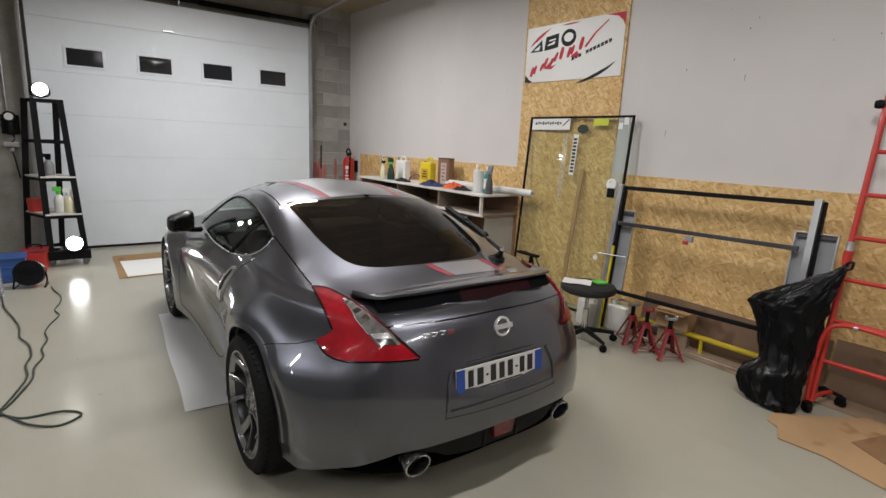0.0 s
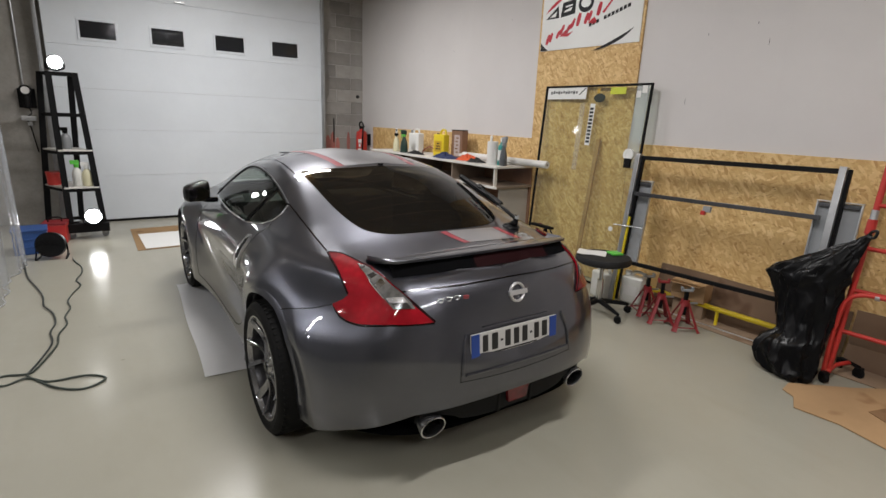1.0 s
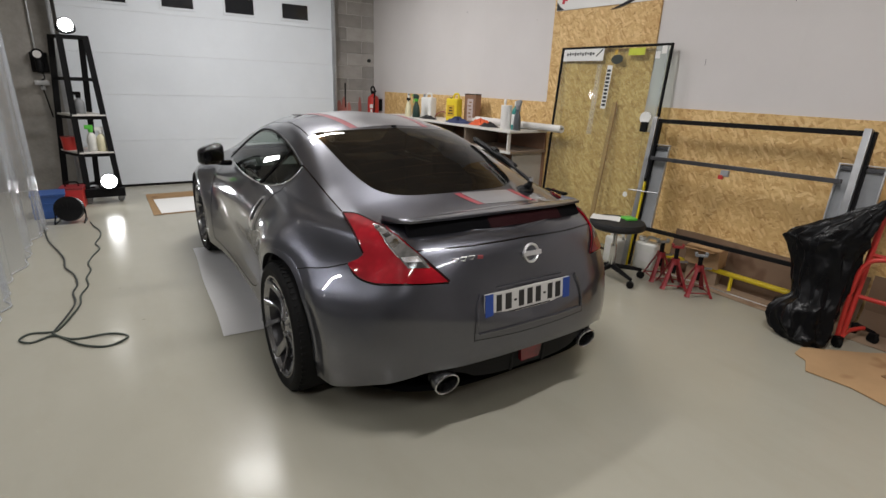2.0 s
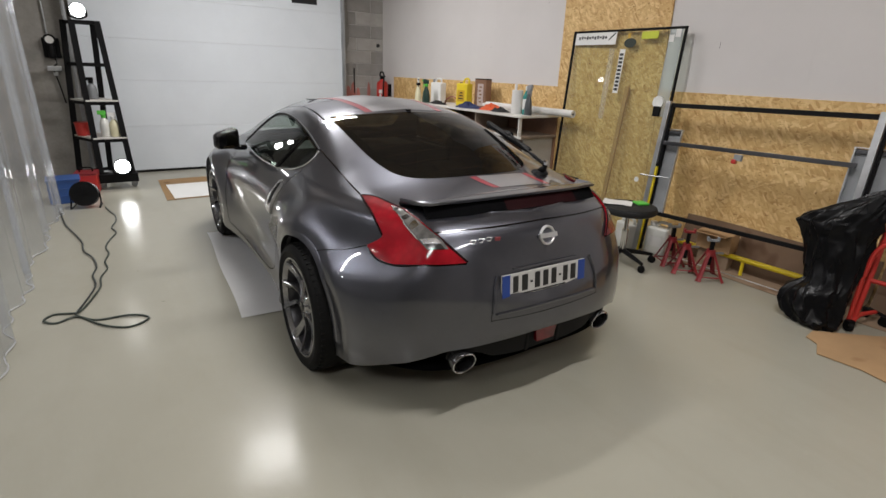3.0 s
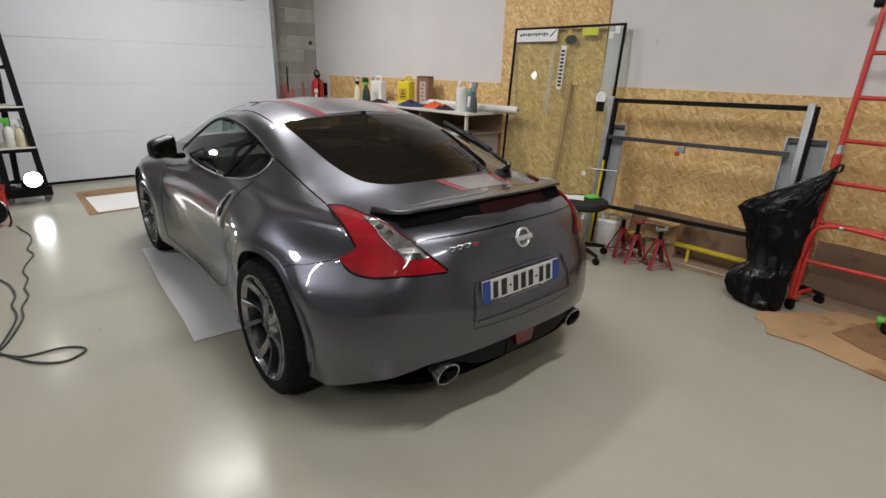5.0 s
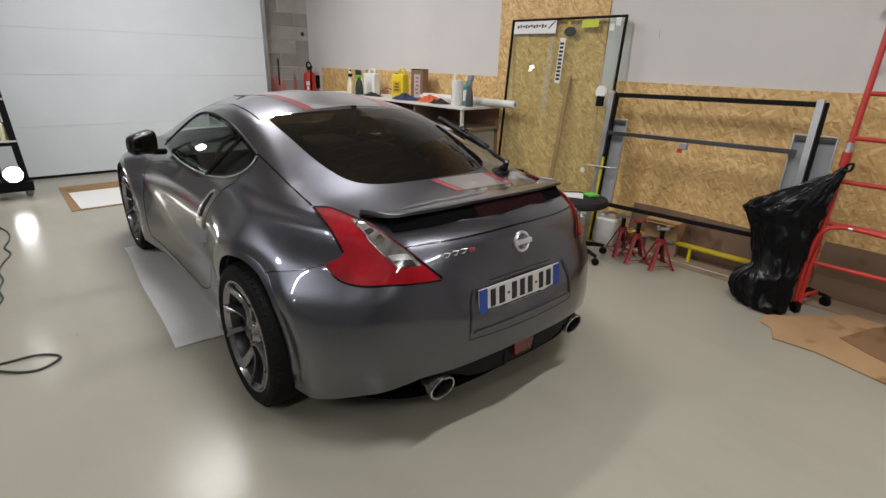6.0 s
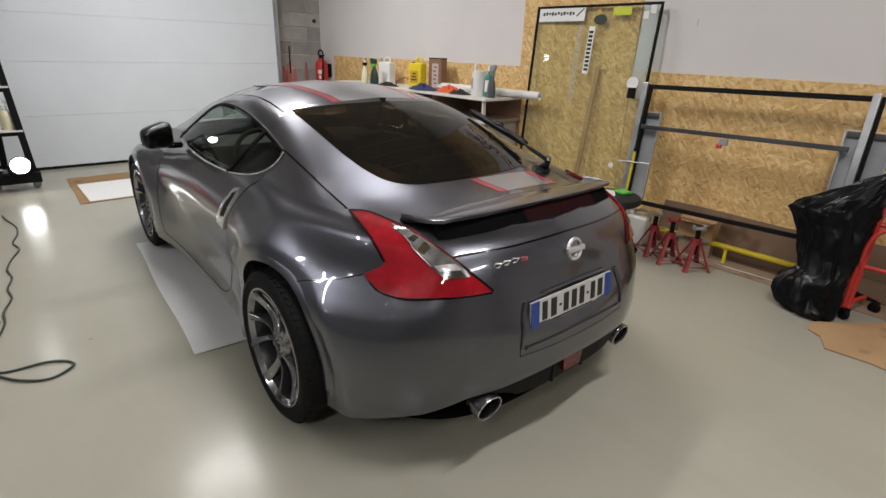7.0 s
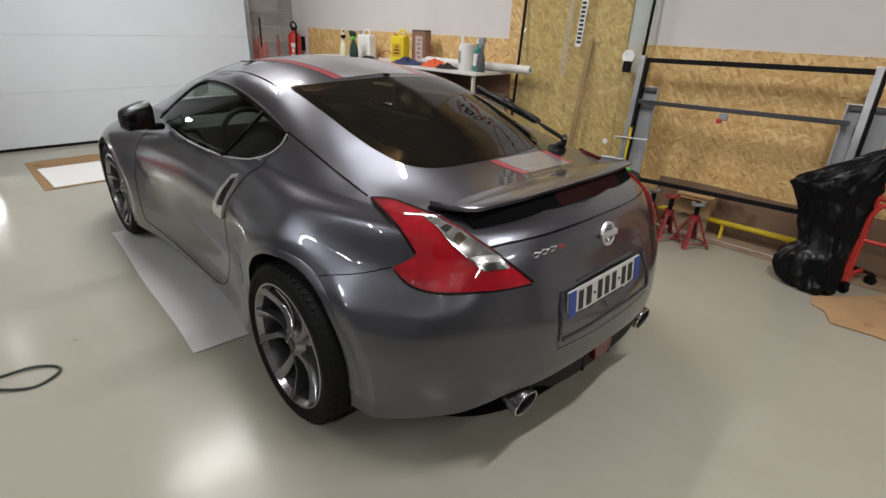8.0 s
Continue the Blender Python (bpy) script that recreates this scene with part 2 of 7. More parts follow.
BIN_BAG = bag_mat()
STRIPE_RED = simple("red_vinyl", (0.30, 0.045, 0.06), 0.3, 0, 0.08, 30, 0.0, coat=0.5)
STRIPE_SILVER = simple("silver_vinyl", (0.48, 0.48, 0.50), 0.34, 0.85, 0.06, 30, 0.0, coat=0.6)
DARK_STEEL = simple("dark_steel", (0.07, 0.07, 0.075), 0.35, 0.6, 0.25, 30, 0.04)
# Near-black, almost without gloss: the shade under the spoiler as a colour.
SHADE_BLACK = simple("gap_shade_black", (0.004, 0.004, 0.0045), 0.9, 0, 0.2, 40, 0.0)
SHADE_BLACK.node_tree.nodes["Principled BSDF"].inputs["Specular IOR Level"].default_value = 0.03
LENS_RED = lens_mat()
BADGE_SILVER = simple("badge_silver", (0.55, 0.55, 0.54), 0.3, 0.35, 0.1, 40, 0.0)
LENS_DARK = simple("dark_red_lens", (0.014, 0.0012, 0.002), 0.7, 0, 0.12, 20, 0.0, coat=0.0, rvary=0.03)
LENS_DARK.node_tree.nodes["Principled BSDF"].inputs["Specular IOR Level"].default_value = 0.1
DARK_CHROME = simple("dark_chrome", (0.16, 0.16, 0.165), 0.2, 0.9, 0.1, 30, 0.0, rvary=0.05)
LENS_CLEAR = simple("clear_lens", (0.42, 0.41, 0.40), 0.22, 0.6, 0.85, 30, 0.0, coat=1.0, rvary=0.04)
RIM = simple("rim_gunmetal", (0.34, 0.34, 0.35), 0.2, 0.9, 0.1, 40, 0.0)
SEAT = simple("dark_upholstery", (0.006, 0.006, 0.0065), 0.7, 0, 0.2, 50, 0.1)
GLASS_CLEAR = pane_mat("clear_glass", (0.90, 0.945, 0.83), haze=0.05)
GLASS_TINT = pane_mat("brown_tinted_glass", (0.23, 0.17, 0.105), ior=1.75, haze=0.006)
GLASS_SIDE = pane_mat("green_tinted_glass", (0.58, 0.65, 0.60), ior=1.52)
FILM = pane_mat("clear_film", (0.88, 0.90, 0.94), 0.09, 1.5, haze=0.17)
PLATE_WHITE = simple("plate_white", (0.72, 0.72, 0.70), 0.35, 0, 0.03, 20, 0.0)
PLATE_BLUE = simple("plate_blue", (0.015, 0.05, 0.24), 0.35, 0, 0.05, 20, 0.0)
INK = simple("black_ink", (0.012, 0.012, 0.012), 0.5, 0, 0.1, 30, 0.0)
LAMP_GLOW = glow_mat("lamp_face", (0.96, 0.98, 1.0), 14.0)
TUBE_GLOW = glow_mat("tube_face", (1.0, 0.97, 0.92), 10.0)

# ---- building blocks ----
def mesh_of(bm, material, smooth=False):
    me = bpy.data.meshes.new("mesh")
    bmesh.ops.recalc_face_normals(bm, faces=bm.faces)
    bm.to_mesh(me)
    bm.free()
    if smooth:
        for p in me.polygons:
            p.use_smooth = True
        me.set_sharp_from_angle(angle=radians(38))
    for m in material if isinstance(material, (list, tuple)) else [material]:
        me.materials.append(m)
    return me


def part(name, bm, material, parent=None, label="", smooth=False, m=None):
    ob = new(name, mesh_of(bm, material, smooth))
    ob.parent = parent
    if m is not None:
        ob.matrix_basis = m
    return tagged(ob, label)


def thing(name, label, category, m=None, group="", kind=""):
    ob = new(name)
    ob.empty_display_size = 0.1
    if m is not None:
        ob.matrix_basis = m
    return tagged(ob, label, category, group, kind)


def box_bm(x0, y0, z0, x1, y1, z1, bevel=0.0, bm=None, m=None, seg=2):
    out = bm or bmesh.new()
    g = bmesh.new()
    bmesh.ops.create_cube(g, size=1)
    for v in g.verts:
        v.co = Vector((x0 + (v.co.x + .5) * (x1 - x0), y0 + (v.co.y + .5) * (y1 - y0), z0 + (v.co.z + .5) * (z1 - z0)))
    if bevel:
        bmesh.ops.bevel(g, geom=list(g.edges), offset=bevel, segments=seg, affect="EDGES", profile=0.6)
    if m is not None:
        bmesh.ops.transform(g, matrix=m, verts=g.verts)
    return join(out, g)


def join(out, g):
    idx = {}
    for v in g.verts:
        idx[v] = out.verts.new(v.co)
    for f in g.faces:
        nf = out.faces.new([idx[v] for v in f.verts])
        nf.material_index, nf.smooth = f.material_index, f.smooth
    g.free()
    return out


def lathe_bm(prof, n=28, bm=None, m=None, squash=1.0):
    """A turned body round z from (radius, z) pairs."""
    out = bm or bmesh.new()
    g = bmesh.new()
    rings = []
    for r, z in prof:
        if r < 1e-5:
            rings.append([g.verts.new((0, 0, z))])
        else:
            rings.append([g.verts.new((r * math.cos(2 * math.pi * k / n), squash * r * math.sin(2 * math.pi * k / n), z)) for k in range(n)])
    for a, b in zip(rings, rings[1:]):
        for k in range(n):
            q = [a[k % len(a)], a[(k + 1) % len(a)], b[(k + 1) % len(b)], b[k % len(b)]]
            q = [v for i, v in enumerate(q) if v not in q[:i]]
            if len(q) > 2:
                g.faces.new(q)
    if m is not None:
        bmesh.ops.transform(g, matrix=m, verts=g.verts)
    return join(out, g)


def tube_bm(pts, r=0.01, n=8, bm=None, closed=False):
    """A round tube along points."""
    out = bm or bmesh.new()
    pts = [Vector(p) for p in pts]
    cnt, up, rings = len(pts), Vector((0, 0, 1)), []
    for i, p in enumerate(pts):
        a = pts[(i - 1) % cnt] if closed or i else p
        b = pts[(i + 1) % cnt] if closed or i < cnt - 1 else p
        d = (b - a).normalized()
        side = d.cross(up)
        if side.length < 0.05:
            side = d.cross(Vector((1, 0, 0)))
        side.normalize()
        nrm = side.cross(d).normalized()
        rr = r[i] if isinstance(r, (list, tuple)) else r
        rings.append([out.verts.new(p + side * rr * math.cos(2 * math.pi * k / n) + nrm * rr * math.sin(2 * math.pi * k / n)) for k in range(n)])
    for i in range(cnt if closed else cnt - 1):
        a, b = rings[i], rings[(i + 1) % cnt]
        for k in range(n):
            out.faces.new((a[k], a[(k + 1) % n], b[(k + 1) % n], b[k]))
    if not closed:
        out.faces.new(rings[0][::-1])
        out.faces.new(rings[-1])
    return out


def smooth_path(pts, n=6, closed=False):
    """Points of a smooth curve through pts."""
    pts = [Vector(p) for p in pts]
    cnt, out = len(pts), []
    for i in range(cnt if closed else cnt - 1):
        if closed:
            a, b, c, d = (pts[(i + k) % cnt] for k in (-1, 0, 1, 2))
        else:
            a, b, c, d = pts[max(i - 1, 0)], pts[i], pts[i + 1], pts[min(i + 2, cnt - 1)]
        for k in range(n):
            t = k / n
            out.append(0.5 * (2 * b + (c - a) * t + (2 * a - 5 * b + 4 * c - d) * t * t + (3 * b - a - 3 * c + d) * t ** 3))
    return out if closed else out + [pts[-1]]


def plate_bm(pts, thick, bm=None, axis=0):
    """A flat sheet of the outline pts (two coordinates), standing in the plane across axis (0: x, 2: z), thick along it from 0."""
    out = bm or bmesh.new()

    def at(p, d):
        return (d, p[0], p[1]) if axis == 0 else (p[0], p[1], d)
    a = [out.verts.new(at(p, 0)) for p in pts]
    b = [out.verts.new(at(p, thick)) for p in pts]
    out.faces.new(a[::-1])
    out.faces.new(b)
    for k in range(len(pts)):
        j = (k + 1) % len(pts)
        out.faces.new((a[k], a[j], b[j], b[k]))
    return out


def structure(name, bm, material, label, category, m=None, smooth=False):
    ob = part(name, bm, material, None, label, smooth, m)
    return tagged(ob, category=category, kind="structure")


# ---- the hall ----
SIDE = pose(4.98, 3.6, 0, 0, 0, 3)          # side wall: x into the wall, y towards the garage door
CEIL_Z = 3.74
structure("floor", box_bm(-11.5, -6.5, -0.15, 6.2, 9.2, 0), FLOOR, "glossy grey-beige epoxy workshop floor with faint stains", "floor")
structure("ceiling", box_bm(-11.5, -6.5, CEIL_Z, 6.2, 9.2, CEIL_Z + 0.15), CEIL, "brown wood-board workshop ceiling", "ceiling")
# end wall with the door's opening
structure("wall_north", join(box_bm(-11.5, 8.62, 0, 0.36, 8.87, CEIL_Z), box_bm(0.36, 8.62, 3.25, 3.86, 8.87, CEIL_Z)), CONCRETE, "bare grey concrete end wall round the garage door", "wall")
structure("wall_northeast", box_bm(3.86, 8.64, 0, 4.90, 8.87, CEIL_Z), MORTAR, "grey concrete block pier beside the garage door", "wall")
side_wall = structure("wall_east", box_bm(0, -9.8, 0, 0.2, 5.10, CEIL_Z), WALL, "pale grey painted plasterboard side wall with scuffs", "wall", SIDE)
# Added out of view, kept dark so the car's flank mirrors less light.
structure("wall_west", box_bm(-11.5, -6.5, 0, -11.3, 8.62, CEIL_Z), CONCRETE, "unseen dark grey wall added to close the neighbouring bay", "wall")
structure("wall_south", box_bm(-11.3, -6.5, 0, 6.2, -6.3, CEIL_Z), WALL, "plain painted wall at the back of the workshop", "wall")

# osb sheets on the side wall
for y0, y1, z1 in ((-3.10, -0.432, 1.435), (-0.428, 0.86, CEIL_Z - 0.002), (0.864, 3.36, 1.415), (3.364, 4.62, 1.405)):
    part("osb_panel", box_bm(-0.018, y0, 0.005, -0.001, y1, z1, 0.0015, seg=1), OSB, side_wall)
# seams and filler marks of the plasterboard
for y in (2.06, -1.63, -2.83):
    part("board_joint", box_bm(-0.0012, y, 1.45, -0.0005, y + 0.004, CEIL_Z - 0.01), WALL, side_wall)


rng = random.Random(7)
for k in range(15):
    y, z = rng.uniform(-2.9, -0.5) if k % 3 else rng.uniform(1.0, 4.4), rng.uniform(1.6, 3.2)
    w, h = rng.choice(((0.006, 0.008), (0.004, 0.05), (0.010, 0.012), (0.005, 0.02)))
    part("wall_mark", box_bm(-0.0014, y, z, -0.0004, y + w, z + h), GREY_MARK, side_wall)


def garage_door():
    d = thing("door_1", "white sectional overhead garage door, closed, with four small dark windows", "garage door", kind="structure")
    x0, x1 = 0.30, 3.90
    for z0, z1 in ((0.035, 0.647), (0.649, 1.267), (1.269, 1.797), (1.799, 2.327), (2.329, 2.977), (2.979, 3.36)):
        g = bmesh.new()
        box_bm(x0, 8.46, z0, x1, 8.50, z1, 0.0025, g)
        # shallow pressed ribs
        for k in range(1, 4):
            z = z0 + (z1 - z0) * k / 4
            box_bm(x0 + 0.01, 8.4585, z - 0.002, x1 - 0.01, 8.462, z + 0.002, 0, g)
        part("panel", g, DOOR_WHITE, d)
    part("bottom_seal", box_bm(x0, 8.462, 0.0, x1, 8.498, 0.034, 0.006), RUBBER, d)
    for k in range(4):
        xc = 0.878 + k * 0.813
        w = part("window", join(join(box_bm(xc - 0.225, 8.449, 2.395, xc + 0.225, 8.459, 2.425, 0.003), box_bm(xc - 0.225, 8.449, 2.635, xc + 0.225, 8.459, 2.665, 0.003)),
                                join(box_bm(xc - 0.225, 8.449, 2.426, xc - 0.197, 8.459, 2.634, 0.003), box_bm(xc + 0.197, 8.449, 2.426, xc + 0.225, 8.459, 2.634, 0.003))), DOOR_WHITE, d)
        g = bmesh.new()
        n = 20
        swell = (0.002, 0.034, 0.002, 0.001)[k]     # the second pane is buckled outwards
        rows = [[g.verts.new((xc - 0.196 + 0.392 * i / n, 8.456 - swell * (1 - (2 * i / n - 1) ** 2) * (1 - (2 * j / n - 1) ** 4), 2.427 + 0.206 * j / n)) for i in range(n + 1)] for j in range(n + 1)]
        for a, b in zip(rows, rows[1:]):
            for i in range(n):
                g.faces.new((a[i], a[i + 1], b[i + 1], b[i]))
        part("pane", g, simple("dark_acrylic", (0.02, 0.021, 0.024), 0.06, 0, 0.1, 20, 0.0, rvary=0.02), w, smooth=True)
    part("handle", box_bm(1.80, 8.435, 2.99, 1.94, 8.459, 3.02, 0.006), ALU, d)
    return d


garage_door()


def door_tracks():
    t = thing("door_track", "galvanised steel runners and spring shaft of the garage door", "door track")
    for x in (0.245, 3.925):
        part("upright_track", join(box_bm(x - 0.03, 8.43, 0, x + 0.005, 8.53, 3.30, 0.003), box_bm(x - 0.015, 8.40, 0, x + 0.015, 8.43, 3.30, 0.003)), STEEL, t)
        part("curve", tube_bm(smooth_path([(x, 8.44, 3.28), (x, 8.40, 3.42), (x, 8.28, 3.50), (x, 8.05, 3.53), (x, 6.2, 3.56)], 6), 0.024, 8), STEEL, t, smooth=True)
    part("spring_shaft", tube_bm([(0.1, 8.52, 3.47), (4.05, 8.52, 3.47)], 0.03, 12), MATT_BLACK, t, smooth=True)
    for x0, x1 in ((0.75, 1.75), (2.3, 3.3)):
        g = bmesh.new()
        for k in range(40):
            x = x0 + (x1 - x0) * k / 39
            lathe_bm([(0.032, -0.011), (0.045, 0), (0.032, 0.011)], 12, g, pose(x, 8.52, 3.47, 0, 90, 0))
        part("spring", g, MATT_BLACK, t, smooth=True)
    for x in (0.18, 2.02, 3.98):
        part("bearing_plate", box_bm(x - 0.01, 8.40, 3.36, x + 0.01, 8.62, 3.60, 0.003), STEEL, t)
    for x in (0.20, 3.965):
        part("cable_drum", lathe_bm([(0.02, -0.03), (0.075, -0.03), (0.075, -0.02), (0.06, -0.015), (0.06, 0.015), (0.075, 0.02), (0.075, 0.03), (0.02, 0.03)], 20, None, pose(x, 8.52, 3.47, 0, 90, 0)), ALU, t, smooth=True)
    part("hanger", box_bm(3.915, 6.8, 3.56, 3.935, 6.83, CEIL_Z, 0.002), STEEL, t)


door_tracks()


def ceiling_lamp(x, y, power):
    l = thing("ceiling_lamp", "slim white LED tube light under the ceiling", "ceiling light", pose(x, y, TUBE_Z), group="ceiling lights")
    h = TUBE_LONG / 2
    for s in (-1, 1):
        part("end_cap", box_bm(s * (h + 0.02) - 0.02, -0.046, -0.004, s * (h + 0.02) + 0.02, 0.046, 0.05, 0.006), DOOR_WHITE, l)
        part("side_rim", box_bm(-h, s * 0.041 - 0.004, -0.002, h, s * 0.041 + 0.004, 0.03, 0.002), DOOR_WHITE, l)
        part("hanger", box_bm(s * 0.5 - 0.01, -0.01, 0.051, s * 0.5 + 0.01, 0.01, CEIL_Z - TUBE_Z, 0.002), STEEL, l)
    part("diffuser", box_bm(-h, -0.035, 0.012, h, 0.035, 0.03, 0.004), TUBE_GLOW, l)
    part("housing", box_bm(-h, -0.035, 0.031, h, 0.035, 0.05, 0.004), WHITE, l)
    a = bpy.data.lights.new("panel_light", "AREA")
    a.shape, a.size, a.size_y, a.energy, a.color = "RECTANGLE", TUBE_LONG, 0.07, power, (1.0, 0.978, 0.975)
    new("panel_light", a).matrix_basis = pose(x, y, TUBE_Z + 0.002)


for x, y, power in TUBES:
    ceiling_lamp(x, y, power)


# ---- along the side wall (x = 0 is the wall, negative into the room) ----
def banner():
    s = thing("wall_sign", "white workshop sign with red and black graphic shapes", "sign", SIDE @ pose(-0.020, 0.213, 2.64))
    part("board", box_bm(-0.006, -0.615, -0.288, 0.0, 0.615, 0.288, 0.002), PLATE_WHITE, s)

    def shape(pts, mat, lift=-0.0075):
        part("graphic", plate_bm(pts, 0.0012), mat, s, m=pose(lift, 0, 0))

    def arc(a0, a1, r0, r1, mat, n=12, sq=0.52, cx=0.0, cz=-0.02):
        out, inn = [], []
        for k in range(n + 1):
            a = radians(a0 + (a1 - a0) * k / n)
            w = math.sin(math.pi * (k + 0.15) / (n + 0.3))
            out.append((cx + r0 * math.cos(a), cz + r0 * sq * math.sin(a)))
            inn.append((cx + (r0 - (r0 - r1) * w) * math.cos(a), cz + (r0 - (r0 - r1) * w) * sq * math.sin(a)))
        shape(out + inn[::-1], mat)
    red = simple("sign_red", (0.50, 0.022, 0.04), 0.6, 0, 0.05, 20, 0.0)
    black = simple("sign_black", (0.005, 0.005, 0.006), 0.7, 0, 0.05, 20, 0.0)
    # seen from the room, y grows to the left
    arc(20, 62, 0.60, 0.55, red)
    arc(75, 100, 0.56, 0.53, red)
    shape([(-0.40, 0.285), (-0.612, 0.285), (-0.612, 0.16), (-0.585, 0.21), (-0.53, 0.255)], red)
    arc(205, 262, 0.60, 0.545, black)
    shape([(0.61, -0.285), (0.50, -0.285), (0.56, -0.25), (0.61, -0.20)], black)
    shape([(0.56, 0.03), (0.38, 0.03), (0.40, 0.15)], black)
    shape([(0.36, 0.03), (0.17, 0.05), (0.17, 0.19), (0.34, 0.17)], black)
    ring = [(0.04 + 0.095 * math.cos(2 * math.pi * k / 24), 0.13 + 0.085 * math.sin(2 * math.pi * k / 24)) for k in range(24)]
    shape(ring, black)
    shape([(0.51, 0.045), (0.43, 0.045), (0.415, 0.10)], PLATE_WHITE, -0.009)
    shape([(0.32, 0.075), (0.23, 0.085), (0.21, 0.115), (0.25, 0.112), (0.255, 0.103), (0.30, 0.095)], PLATE_WHITE, -0.009)
    shape([(0.30, 0.12), (0.21, 0.13), (0.21, 0.145), (0.30, 0.135)], PLATE_WHITE, -0.009)
    shape([(0.04 + 0.06 * math.cos(2 * math.pi * k / 20), 0.135 + 0.045 * math.sin(2 * math.pi * k / 20)) for k in range(20)], PLATE_WHITE, -0.009)
    def stroke(pts, w):
        """A red brush stroke along pts."""
        w *= 1.75
        path = smooth_path([(p[0], p[1], 0) for p in pts], 4)
        lo, hi = [], []
        for i, p in enumerate(path):
            d = (path[min(i + 1, len(path) - 1)] - path[max(i - 1, 0)]).normalized()
            k = w * (0.35 + 0.65 * math.sin(math.pi * (i + 1) / (len(path) + 1)))
            lo.append((p.x - d.y * k, p.y + d.x * k))
            hi.append((p.x + d.y * k, p.y - d.x * k))
        shape(lo + hi[::-1], red)
    for y, z, k in ((0.53, -0.225, 0), (0.385, -0.17, 1), (0.25, -0.125, 2), (0.13, -0.075, 3), (0.035, -0.065, 4), (-0.115, -0.005, 3)):
        if k in (0, 4):
            stroke([(y, z), (y - 0.035, z + 0.10)], 0.012)
            stroke([(y - 0.045, z + 0.025), (y - 0.075, z + 0.115)], 0.010)
        elif k in (1, 2):
            stroke([(y + 0.01, z), (y - 0.02, z + 0.05), (y - 0.05, z + 0.06), (y - 0.085, z + 0.125)], 0.013)
        else:
            stroke([(y, z), (y - 0.03, z + 0.12)], 0.013)
    shape([(-0.165, 0.02), (-0.19, 0.01), (-0.30, 0.135), (-0.435, 0.235), (-0.42, 0.237), (-0.285, 0.145)], red)
    shape([(0.36, -0.155), (0.20, -0.05), (0.25, -0.135), (0.18, -0.12), (0.24, -0.165)], red)
    shape([(0.00, -0.06), (-0.08, -0.01), (-0.12, -0.06), (-0.07, -0.075)], red)
    for k in range(11):
        if k == 3:
            continue
        y, z = -0.02 - k * 0.043, -0.085 + k * 0.0125
        shape([(y, z - 0.017), (y - 0.032, z - 0.008), (y - 0.032, z + 0.026), (y, z + 0.017)], black)


banner()
LEAN_GLASS = SIDE @ pose(-0.190, 0.018, 0.012, 0, 0, -2.4) @ pose(0, 0, 0, 0, 3.8, 0)


def sheet_bm(y0, z0, y1, z1, x=0.0):
    """One thin sheet in the plane across x."""
    g = bmesh.new()
    g.faces.new([g.verts.new((x, y, z)) for y, z in ((y0, z0), (y1, z0), (y1, z1), (y0, z1))])
    return g


